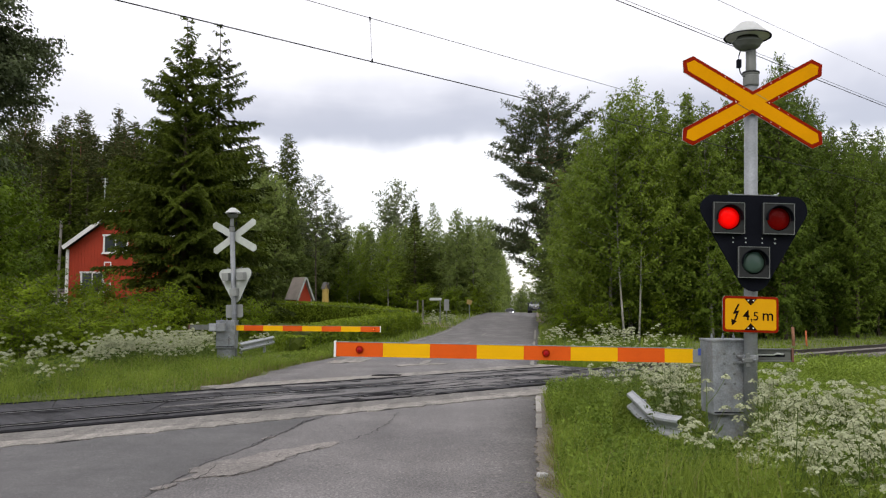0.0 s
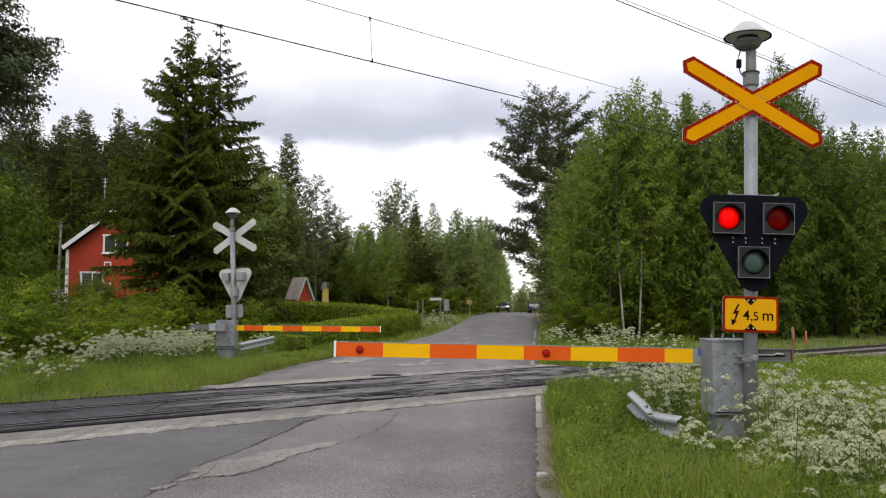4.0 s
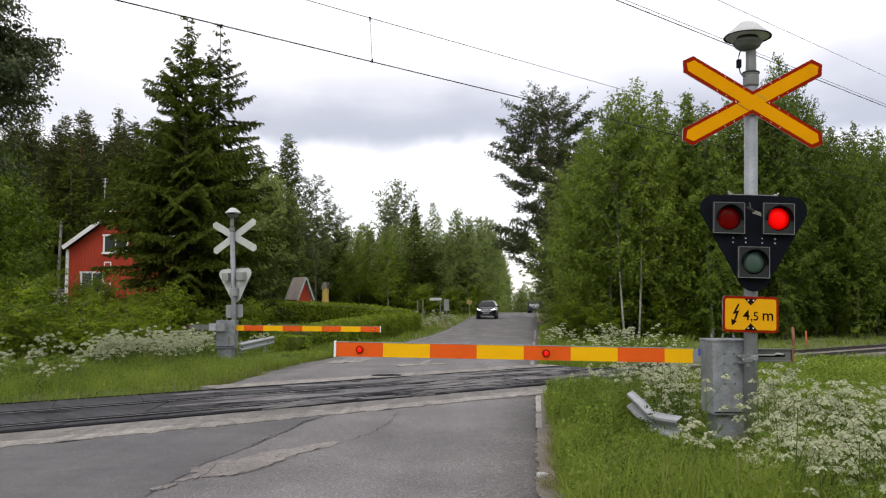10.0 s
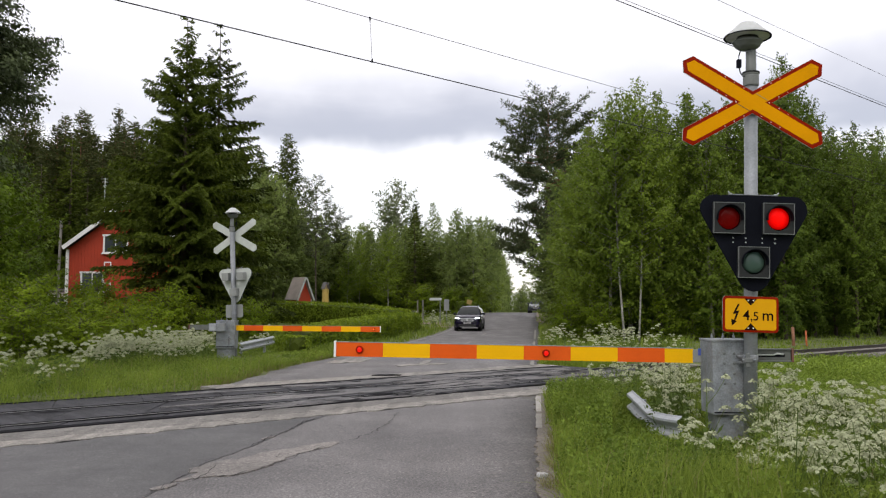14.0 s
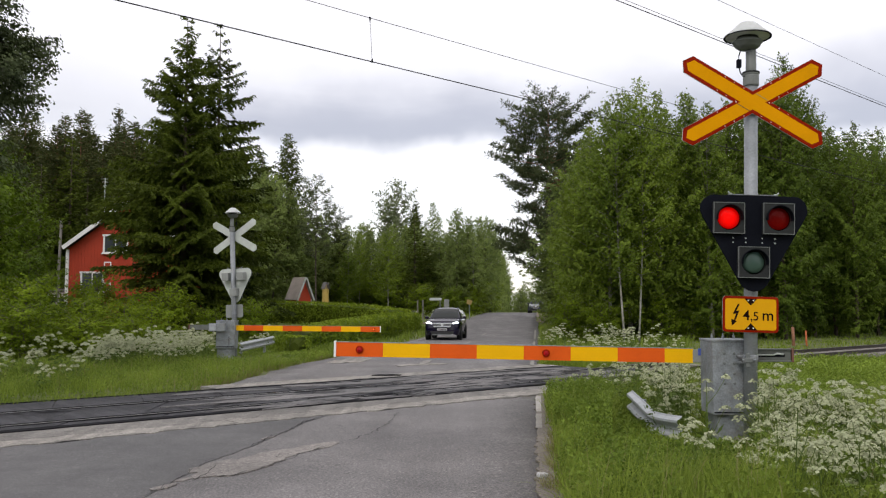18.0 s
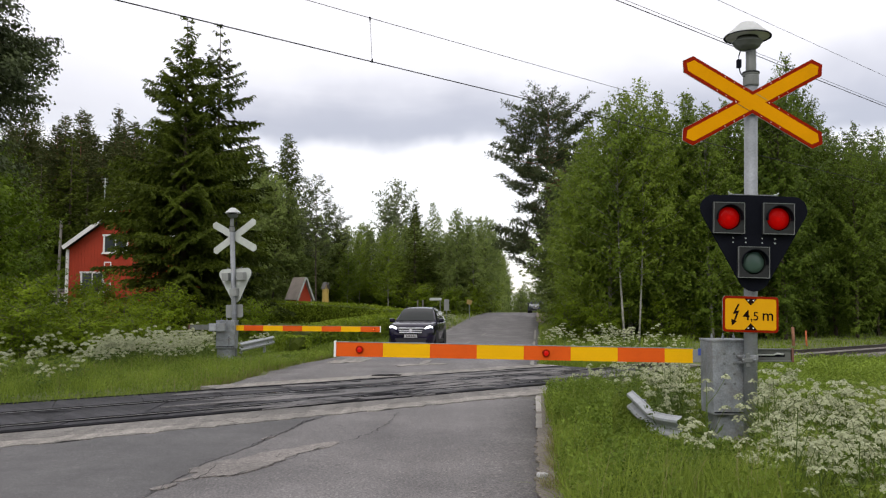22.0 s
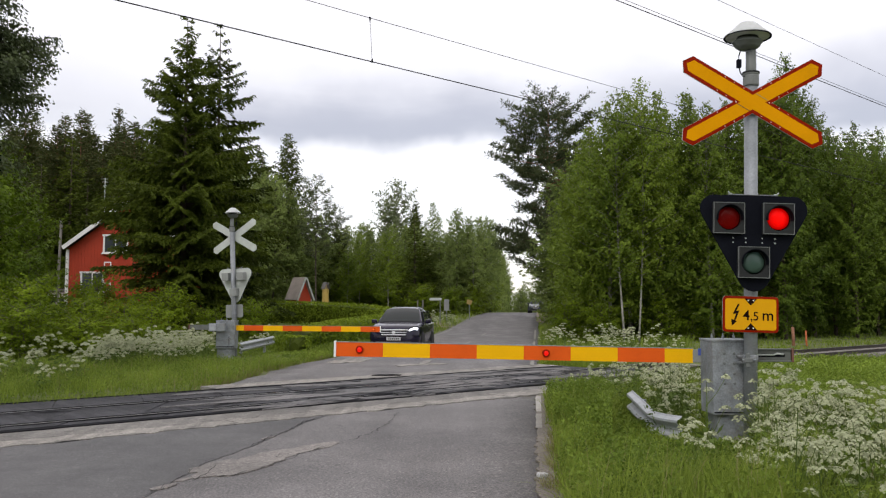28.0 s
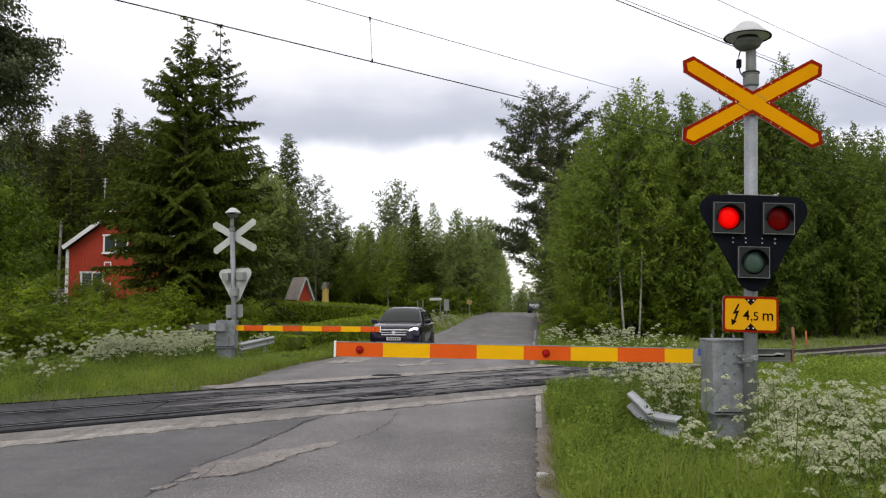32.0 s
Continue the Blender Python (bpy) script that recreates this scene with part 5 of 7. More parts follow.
def pine(seed, h, reach, leaf=0.24, **more):
    opt = dict(z0=0.28, gap=0.7, per=4, lift=(0.0, 0.75), droop=(0.05, 0.0), tip=0.18, twig=0.36, step=0.34, spray=0.07, wide=0.22, hang=-0.25, flat=0.55, puff=0.10, bare=0.35, bend=0.3, uneven=(0.45, 1.1),
               material=M_LEAF_PINE, trunk_r=0.012)
    opt.update(more)
    return branchy(seed, h, reach, leaf=leaf, **opt)


def grown(x, y, k=1.0, turn=0.0, kz=None, dz=0.0):
    return Matrix.Translation((x, y, ground_z(x, y) + dz)) @ Matrix.Rotation(turn, 4, "Z") @ Matrix.Diagonal((k, k, kz or k, 1))


RNG = random.Random(12)
SWAYING = []


def plant(kind, name, label, category, group, bark, first, others):
    """The first tree of a kind, with its copies; places are (x, y, scale, height scale)."""
    bm, crown = kind
    x, y, k, kz = first
    t = tree_of(name, label, category, grown(x, y, k, RNG.uniform(0, 6.28), kz), finish("trunk", bm, bark, True), None, crown, group)
    made = [(t, x, y)]
    for x, y, k, kz in others:
        c = copy_thing(t, grown(x, y, 1.0, RNG.uniform(0, 6.28)) @ Matrix.Diagonal((k, k, kz, 1)))
        c.scale = (k, k, kz)
        made.append((c, x, y))
    # the leafy trees near the track move in the wind
    if name in ("birch_tree", "alder_tree", "aspen_tree"):
        SWAYING.extend(c for c, x, y in made if y < 50 and abs(x) < 24)
    return t


# ------------------------------------------------------------- trees
def spot(b, y, h, native, k=None):
    """b: bearing as a fraction of the depth; h: the height the tree shall have."""
    kz = h / native
    return (b * y, y, k if k else kz, kz)


# two tall spruces before the red house
plant(spruce(1, 16.9, [(0.0, 2.4), (0.05, 3.0), (0.14, 3.9), (0.26, 4.4), (0.36, 4.5), (0.49, 4.0), (0.55, 3.5), (0.63, 2.5), (0.67, 1.9), (0.74, 1.9), (0.80, 1.35), (0.85, 0.85), (0.92, 0.48), (0.97, 0.3), (1.0, 0.15)], 0.18,
             gap=0.46, per=7, gaps=0.16, spray=0.022, step=0.15, wide=0.36, extra=[(5.6 + 0.36 * k, 5.0 - 0.16 * k, 0.16 + 0.45 * ((k * 0.62) % 1 - 0.5)) for k in range(7)]),
      "spruce_tree", "tall dark green spruce with drooping boughs", "tree", "spruces", M_BARK_SPRUCE, (-13.15, 42.0, 1, 1), [])
plant(spruce(2, 17.1, [(0.0, 3.2), (0.05, 4.2), (0.18, 4.4), (0.33, 3.8), (0.48, 3.0), (0.60, 2.3), (0.68, 2.2), (0.74, 1.6), (0.78, 1.25), (0.82, 1.4), (0.87, 0.85), (0.92, 0.5), (1.0, 0.08)], 0.18, gap=0.55, per=6, gaps=0.18, spray=0.022, step=0.15, wide=0.36),
      "spruce_tree", "tall dark green spruce beside its twin", "tree", "spruces", M_BARK_SPRUCE, (-12.0, 44.0, 1, 1), [])
CONE = [(0.0, 1.0), (0.25, 0.85), (0.5, 0.62), (0.75, 0.36), (0.93, 0.13), (1.0, 0.03)]
wide_cone = lambda r: [(f, w * r) for f, w in CONE]
# far spruces
S_FAR = spruce(3, 17.0, wide_cone(3.2), 0.32, gap=0.55, per=6, step=0.30, spray=0.075, wide=0.30)
plant(S_FAR, "spruce_tree", "slender dark spruce at the forest edge", "tree", "spruces", M_BARK_SPRUCE,
      spot(-0.245, 92, 17.0, 17, 1.0),
      [spot(-0.032, 108, 15.0, 17, 0.9), spot(0.49, 64, 15.5, 17, 0.9), spot(0.522, 66, 15.8, 17, 0.9), spot(0.27, 60, 16.5, 17, 1.0), spot(0.26, 64, 16, 17, 0.9),
       spot(-0.02, 118, 13.5, 17, 0.9), spot(0.018, 128, 13.0, 17, 0.8), spot(0.008, 112, 11.5, 17, 0.8), spot(0.045, 122, 14.5, 17, 0.9),
       spot(-0.26, 82, 17, 17, 1.0), spot(-0.45, 70, 16, 17, 1.2), spot(-0.41, 88, 18, 17, 1.1), spot(-0.35, 80, 16, 17, 1.1), spot(0.185, 58, 14.0, 17, 0.9),
       spot(-0.034, 93, 11.5, 17, 0.85), spot(-0.022, 95, 8.5, 17, 0.8), spot(-0.125, 94, 9.5, 17, 0.8), spot(-0.088, 96, 9.8, 17, 0.8), spot(-0.055, 95, 7.5, 17, 0.8), spot(0.004, 97, 8.8, 17, 0.8), spot(0.03, 96, 9.6, 17, 0.7), spot(-0.10, 125, 12.6, 17, 1), spot(-0.075, 118, 12, 17, 1), spot(-0.12, 110, 11.5, 17, 1), spot(0.40, 62, 15.5, 17, 0.9), spot(0.56, 62, 15, 17, 1.0), spot(0.178, 72, 19.0, 17, 0.75)]
      + [spot(b, 66 + 8 * ((k * 0.37) % 1), 10 + 5 * ((k * 0.61) % 1), 17, 1.3) for k, b in enumerate(np.linspace(-0.60, -0.335, 15))]
      # low spruces added behind the birches, standing in for the wood's shaded interior
      + [spot(b, 54 + 5 * ((k * 0.43) % 1), 8.0 + 3 * ((k * 0.57) % 1), 17, 0.85) for k, b in enumerate(np.linspace(0.19, 0.64, 14))])
plant(spruce(4, 17.0, wide_cone(5.0), 0.30, gap=0.46, per=8, step=0.26, spray=0.070, wide=0.32), "spruce_tree", "dark cone-shaped spruce above the garden trees", "tree", "spruces", M_BARK_SPRUCE,
      spot(-0.188, 90, 20.2, 17, 1.1), [spot(-0.034, 106, 14.2, 17, 0.75), spot(-0.40, 72, 14.0, 17, 0.9)])
# pines
plant(pine(5, 20.8, [(0.22, 3.4), (0.29, 6.0), (0.36, 5.2), (0.44, 3.6), (0.54, 4.6), (0.64, 5.0), (0.75, 4.7), (0.85, 3.8), (0.93, 2.6), (1.0, 0.8)], 0.30, z0=0.22, gap=0.78, per=6, twig=0.24, step=0.66, spray=0.0105, puff=0.04, wide=0.34, gaps=0.08,
           uneven=(0.45, 1.08), tip=0.10, droop=(0.12, 0.0), bend=0.5, flat=0.3, bare=0.36, tuft=0.21, lift=(-0.05, 0.60)), "pine_tree", "tall spreading pine beside the road", "tree", "pines", M_BARK_PINE, (9.7, 74.0, 1, 0.97), [])
P_FAR = [pine(6 + 60 * k, 20.0, [(0.15, 1.6), (0.4, 2.5), (0.65, 2.0), (0.80, 1.2), (0.90, 0.6), (1.0, 0.08)], 0.36, z0=0.18, gap=0.50, per=6, bare=0.15, twig=0.42, step=0.30, spray=0.062, wide=0.36, puff=0.16, lift=(0.1, 0.9), material=M_LEAF_PINE_FAR) for k in range(2)]
plant(pine(7, 15.0, [(0.42, 1.4), (0.6, 2.5), (0.85, 1.6), (1.0, 0.3)], 0.32, z0=0.42, gap=0.55, per=4, spray=0.05, wide=0.3, trunk_r=0.0065), "pine_tree", "thin sparse pine above the garden shed", "tree", "pines", M_BARK_SPRUCE,
      spot(-0.152, 82, 14.0, 15, 1.0), [spot(-0.128, 96, 12.5, 15, 1.0)])
rr = random.Random(5)
pl = [[spot(0.142, 84, 18.0, 20, 1.0)], []]
for k, b in enumerate(np.linspace(-0.62, -0.31, 34)):
    d = rr.uniform(72, 94)
    pl[k % 2].append(spot(b, d, d * (0.226 + rr.uniform(-0.036, 0.022)) + 0.8, 20, rr.uniform(0.9, 1.3)))
for k, b in enumerate(np.linspace(-0.33, -0.22, 7)):
    d = rr.uniform(95, 110)
    pl[k % 2].append(spot(b, d, d * rr.uniform(0.15, 0.18) + 1.6, 20, rr.uniform(0.9, 1.2)))
for k, b in enumerate(np.linspace(-0.52, -0.33, 15)):
    d = rr.uniform(84, 104)
    pl[k % 2].append(spot(b, d, d * (0.198 + rr.uniform(-0.018, 0.012)) + 1.2, 20, rr.uniform(1.1, 1.5)))
for K, ps in zip(P_FAR, pl):
    plant(K, "pine_tree", "tall dark pine in the forest", "tree", "pines", M_BARK_PINE, ps[0], ps[1:])
# birches: the wall of trees beyond the track
BIR = [((0.184, 44, 10.2), (0.20, 41, 12.0), (0.262, 41.5, 12.6), (0.345, 44, 12.8), (0.445, 47, 12.6), (0.175, 50, 12.5), (0.30, 49, 14.2), (0.50, 55, 12.6), (0.57, 52, 11.8), (0.174, 56, 12.0), (0.24, 56, 14.0)),
       ((0.178, 42.5, 11.0), (0.225, 42.5, 12.8), (0.295, 43, 13.0), (0.385, 45, 13.6), (0.415, 48, 16.6), (0.205, 51, 13.5), (0.36, 51, 14.0), (0.475, 52, 12.6), (0.545, 57, 12.6), (0.175, 52, 11.5), (0.60, 56, 12.6)),
       ((0.184, 47, 9.0), (0.245, 46, 13.0), (0.322, 41.5, 12.0), (0.41, 43.5, 13.8), (0.47, 49, 12.4), (0.27, 52, 14.2), (0.335, 55, 14), (0.52, 50, 11.6), (0.172, 60, 12.0), (0.39, 56, 14.5), (0.495, 46.5, 10.6), (0.555, 49, 10.8), (0.43, 51, 15.6), (0.445, 53, 15.2), (0.50, 57, 14.4), (0.53, 59, 14.4), (0.56, 60, 14.6))]
right_side = []
for i, rows in enumerate(BIR):
    K = deciduous(20 + i, 13.0, [(0.05, 1.5), (0.22, 2.7), (0.45, 2.5), (0.68, 1.5), (0.84, 0.75), (0.93, 0.35), (1.0, 0.06)], 0.14, z0=(0.06, 0.12, 0.04)[i], hang=0.5, spray=0.045, lift=(0.35, 1.7))
    ps = [spot(b, d, h, 13.0, (0.85, 0.95, 0.9)[i] * rr.uniform(0.9, 1.1)) for b, d, h in rows]
    right_side += [p for p in ps if p[0] > 0.33 * p[1]]
    ps = [p for p in ps if p[0] <= 0.33 * p[1]]
    plant(K, "birch_tree", "green birch with a pale trunk at the wood's edge", "tree", "birches", M_BARK_BIRCH, ps[0], ps[1:])
K = deciduous(24, 13.0, [(0.05, 1.6), (0.22, 2.7), (0.45, 2.5), (0.68, 1.7), (0.86, 0.85), (0.94, 0.4), (1.0, 0.08)], 0.14, z0=0.05, spray=0.045, lift=(0.35, 1.6), material=M_LEAF_ALDER)
plant(K, "alder_tree", "dark green alder at the wood's edge", "tree", "alders", M_BARK_SPRUCE, right_side[0], right_side[1:])
# two pale birches in front of the wood
plant(deciduous(27, 12.5, [(0.2, 0.8), (0.3, 1.5), (0.5, 2.2), (0.75, 1.6), (1.0, 0.2)], 0.14, z0=0.25, trunk_r=0.0052, bend=0.6), "birch_tree", "birch with a bare pale trunk at the wood's edge", "tree", "birches", M_BARK_PALE,
      (0.2175 * 39.0, 39.0, 0.9, 0.95), [(0.2335 * 39.4, 39.4, 0.85, 1.0), (0.30 * 43, 43, 0.9, 1.0), (0.262 * 42, 42, 0.8, 0.9), (-0.0655 * 84, 84, 0.9, 0.72), (-0.116 * 86, 86, 0.8, 0.55), (-0.10 * 90, 90, 0.8, 0.7)])
# broad-leaved trees beyond the hedge and along the far road; haze is in their leaf colour
FARB = deciduous(31, 14.0, [(0.03, 1.8), (0.25, 3.0), (0.6, 2.5), (0.85, 1.4), (1.0, 0.4)], 0.26, z0=0.04, gap=0.42, step=0.30, spray=0.10, material=M_LEAF_HAZED)
ps = [spot(-0.10, 108, 11.5, 14, 0.9)]
for b, d, h in ((-0.267, 57, 11.5), (-0.265, 59, 9.5), (-0.264, 64, 11.0), (-0.27, 64, 13.0), (-0.222, 84, 15.4), (-0.241, 69, 13.6), (-0.214, 84, 14.6), (-0.203, 86, 14.0), (-0.252, 74, 13.0), (-0.262, 62, 11.4), (-0.205, 82, 14.0), (-0.186, 84, 12.6), (-0.170, 88, 10.2), (-0.258, 68, 12.2), (-0.15, 92, 11.0), (-0.17, 88, 11.5), (-0.19, 92, 12)):
    ps.append(spot(b, d, h, 14, 0.95))
for b in np.linspace(-0.165, 0.03, 9):
    d = rr.uniform(98, 120)
    ps.append(spot(b, d, d * (0.096 + rr.uniform(-0.014, 0.008)) + 0.5, 14, rr.uniform(0.85, 1.1)))
slim = [spot(-0.045, 100, 10.5, 14, 0.9)]
for b in np.linspace(-0.155, 0.05, 16):
    d = rr.uniform(92, 106)
    slim.append(spot(b, d, d * (0.090 + rr.uniform(-0.012, 0.012)) + 0.6, 14, rr.uniform(0.85, 1.1)))
slim += [spot(-0.012, 101, 13.4, 14, 0.9), spot(-0.005, 103, 12.0, 14, 0.8)]
plant(deciduous(33, 14.0, [(0.04, 1.3), (0.25, 2.0), (0.6, 1.7), (0.85, 0.9), (1.0, 0.25)], 0.24, z0=0.05, gap=0.42, step=0.30, spray=0.10, trunk_r=0.008, material=M_LEAF_HAZED), "birch_tree", "slender light green birch in the far wood, paled as by haze", "tree", "birches", M_BARK_PALE, slim[0], slim[1:])
plant(deciduous(35, 14.0, [(0.2, 1.2), (0.5, 2.4), (0.78, 2.3), (0.93, 1.3), (1.0, 0.4)], 0.24, z0=0.3, gap=0.42, step=0.30, spray=0.10, gaps=0.08, material=M_LEAF_PALE), "aspen_tree", "thin-leaved pale grey-green aspen above the far wood", "tree", "broad-leaved trees", M_BARK_PALE,
      spot(-0.055, 104, 16.4, 14, 1.15), [spot(-0.066, 106, 14.0, 14, 0.9)])
for b, d, k in ((0.018, 92, 0.11), (0.030, 98, 0.10), (0.042, 104, 0.10), (0.052, 110, 0.10), (0.058, 122, 0.098), (0.063, 134, 0.09), (0.067, 148, 0.078), (0.071, 162, 0.066), (0.074, 178, 0.055), (0.077, 200, 0.045)):
    ps.append(spot(b, d, d * k + 1.6, 14, 0.7))
for b, d, k in ((0.093, 185, 0.03), (0.098, 190, 0.035), (0.088, 200, 0.026), (0.104, 185, 0.03), (0.112, 170, 0.035), (0.141, 80, 0.07), (0.133, 72, 0.10), (0.138, 64, 0.11), (0.146, 88, 0.16), (0.15, 80, 0.17), (0.158, 78, 0.06), (0.168, 66, 0.10), (0.128, 118, 0.03)):
    ps.append(spot(b, d, d * k + 1.6, 14, 0.75))
for b in np.linspace(0.16, 0.64, 11):
    d = rr.uniform(60, 74)
    ps.append(spot(b, d, d * rr.uniform(0.17, 0.2) + 1.6, 14, rr.uniform(1.1, 1.4)))
# unseen trees added behind the camera, to darken what the car's paint reflects
ps += [(-14, -22, 1.1, 1.0), (-20, -30, 1.2, 1.1), (9, -24, 1.1, 1.0), (16, -30, 1.2, 1.1), (-9, -38, 1.1, 1.0), (5, -40, 1.2, 1.1)]
plant(FARB, "broadleaf_tree", "green broad-leaved tree in the far wood, a few added unseen behind the camera", "tree", "broad-leaved trees", M_BARK, ps[0], ps[1:])
# leafy trees and bushes before the house
plant(deciduous(41, 8.0, [(0.03, 1.6), (0.25, 2.4), (0.6, 1.9), (0.85, 1.0), (1.0, 0.3)], 0.15, z0=0.06, material=M_LEAF_YOUNG, lift=(0.3, 1.2)), "young_tree", "light green leafy young tree", "tree", "young trees", M_BARK,
      (-17.1, 31.0, 1, 0.82), [(-18.9, 34, 1.2, 1.1), (-20.7, 41, 0.85, 0.95), (-20.2, 36.5, 0.8, 0.78), (-21.9, 40, 1.3, 1.2), (-15.0, 30, 0.6, 0.45), (-21.6, 36, 1.3, 0.92), (-25.5, 44, 1.3, 1.0), (-28, 47, 1.4, 1.1)])
plant(branchy(44, 11.0, [(0.38, 1.5), (0.43, 2.0), (0.47, 2.3), (0.50, 2.4), (0.53, 2.5), (0.56, 2.6), (0.60, 2.5), (0.66, 2.5), (0.75, 2.4), (1.0, 0.8)], z0=0.40, gap=0.18, per=7, lift=(-0.10, 0.30), droop=(0.22, 0.05), twig=0.32, step=0.16, spray=0.0125, leaf=0.080, wide=0.8,
              hang=0.4, flat=0.0, bare=0.36, puff=0.06, uneven=(0.5, 1.04), gaps=0.12, facing=True, material=M_LEAF_ASPEN,
              extra=[(6.25, 2.95, 0.02), (6.45, 2.8, -0.10), (6.0, 2.8, 0.10)]), "aspen_tree", "leafy tree whose boughs hang over the track", "tree", "young trees", M_BARK, (-10.15, 15.6, 1, 1), [])
plant(deciduous(42, 3.0, [(0.0, 1.2), (0.3, 1.5), (0.7, 1.1), (1.0, 0.4)], 0.12, z0=0.05, gap=0.20, per=5, stems=4, step=0.17, spray=0.055, trunk_r=0.008, lift=(0.3, 1.0), material=M_LEAF_BUSH), "bush", "dense light green bush", "bush", "bushes", M_BARK,
      (-14.2, 38, 1, 0.7), [(-16.5, 38.5, 0.9, 0.8), (-15.4, 37, 1.0, 0.95), (-18.6, 39, 0.8, 0.55), (-12.4, 37.5, 1.0, 0.8), (-10.6, 38, 0.8, 0.5), (-15.3, 36.5, 0.9, 0.75), (-13.2, 35, 0.8, 0.6), (-8.4, 37, 0.7, 0.6), (-11.8, 34, 0.7, 0.55), (-16.0, 29.5, 0.8, 0.6), (-13.8, 31.5, 0.7, 0.5), (-12.8, 25.5, 0.9, 0.55), (-11.3, 26.2, 0.7, 0.45), (-10.2, 27.4, 0.6, 0.42), (-13.6, 27.5, 1.0, 0.8), (-12.2, 28.5, 0.8, 0.6),
       (6.2, 41, 0.8, 0.7), (7.6, 40, 0.8, 0.6), (10.6, 41, 0.9, 0.7), (12.5, 42, 0.8, 0.7), (14.5, 43.5, 0.9, 0.8), (17.5, 46, 1.0, 0.8), (20.5, 49, 1.1, 0.9), (23.5, 51, 1.0, 0.8), (7.2, 45, 0.8, 0.9), (8.2, 50, 0.9, 1.2), (9.4, 58, 0.9, 1.3), (10.2, 68, 0.9, 1.3), (26, 53, 1.1, 0.8), (29, 56, 1.1, 1.0), (-2.0, 84, 1.4, 1.0), (-6, 90, 1.8, 1.4), (1.0, 86, 1, 0.9), (-10, 92, 2, 1.6), (-14, 94, 2, 1.8), (3.2, 92, 1.2, 1.0), (-4, 98, 2.2, 1.8), (0.5, 100, 2, 1.6), (4, 104, 1.6, 1.4), (6.2, 118, 1.6, 1.4), (13.2, 103.5, 0.7, 0.8), (14.6, 101, 1.0, 1.1), (13.9, 98, 0.8, 0.7), (-18, 90, 2, 2)])


# ------------------------------------------------------------- hedges
def make_hedge(pts, label, width=1.0, per_m=420, leaf=0.12):
    """A clipped hedge along (x, y, top) points: dark twigs inside, leaves on the outside."""
    rng = np.random.default_rng(int(abs(pts[0][1]) * 7 + abs(pts[-1][0]) * 3))
    h = thing("hedge", pose(0, 0, 0), label, "hedge", "hedges")
    bm = bmesh.new()
    rows, samples = [], []
    for a, b in zip(pts, pts[1:]):
        ln = math.hypot(b[0] - a[0], b[1] - a[1])
        n = max(2, int(ln / 0.6))
        for i in range(n):
            t = i / n
            samples.append((a[0] + (b[0] - a[0]) * t, a[1] + (b[1] - a[1]) * t, a[2] + (b[2] - a[2]) * t, (b[0] - a[0]) / ln, (b[1] - a[1]) / ln))
    samples.append((*pts[-1], samples[-1][3], samples[-1][4]))
    V = []
    for x, y, top, dx, dy in samples:
        g = ground_z(x, y)
        nx, ny = dy, -dx
        w = width * (0.42 + 0.05 * noise.noise((x, y, 0)))
        if len(rows) in (0, len(samples) - 1):
            w, top = w * 0.4, g + 0.55 * (top - g)
        zt = top - 0.12 + 0.06 * noise.noise((x * 1.3, y * 1.3, 2))
        rows.append([bm.verts.new((x + nx * w * o, y + ny * w * o, z)) for o, z in ((-0.9, g - 0.1), (-1.0, g + 0.5 * (zt - g)), (-0.75, zt - 0.1), (0, zt), (0.75, zt - 0.1), (1.0, g + 0.5 * (zt - g)), (0.9, g - 0.1))])
        m = per_m
        a = rng.uniform(-0.35, math.pi + 0.35, m)
        hgt = max(top - g, 0.6)
        bulge = 1 + 0.10 * rng.normal(size=m)
        off = np.clip(1.25 * np.cos(a), -1, 1) * (width * 0.55) * bulge
        zz = g + np.clip(0.5 + 0.62 * np.sin(a), 0.0, 1.0) * hgt * (0.92 + 0.10 * bulge * rng.uniform(0.4, 1.1, m))
        low = rng.uniform(0, 1, m) < 0.45
        zz = np.where(low, g + rng.uniform(0.03, 1, m) * hgt, zz)
        off = np.where(low, np.sign(np.cos(a)) * width * 0.55 * bulge, off)
        along = rng.uniform(-0.4, 0.4, m)
        V.append(np.column_stack((x + nx * off + dx * along, y + ny * off + dy * along, zz)))
    for p, q in zip(rows, rows[1:]):
        for i in range(6):
            bm.faces.new((p[i], p[i + 1], q[i + 1], q[i]))
    bm.faces.new(rows[0])
    bm.faces.new(rows[-1][::-1])
    part("hedge_core", bm, M_LEAF_SPRUCE, h)
    part("foliage", quads_mesh("foliage", leaf_quads(rng, np.vstack(V), leaf, leaf * 0.6), M_LEAF_HEDGE), None, h)


make_hedge([(-2.25, 59.5, 1.32), (-3.1, 50, 1.28), (-4.1, 41, 1.15), (-4.9, 35.0, 1.0), (-5.6, 31.5, 0.85)], "low clipped green hedge along the road", 1.1)
make_hedge([(-2.6, 61.5, 1.5), (-6.5, 65.5, 1.95), (-12.4, 69.5, 2.2), (-22, 74, 2.4)], "long clipped green hedge closing the garden", 1.2, 380, 0.15)


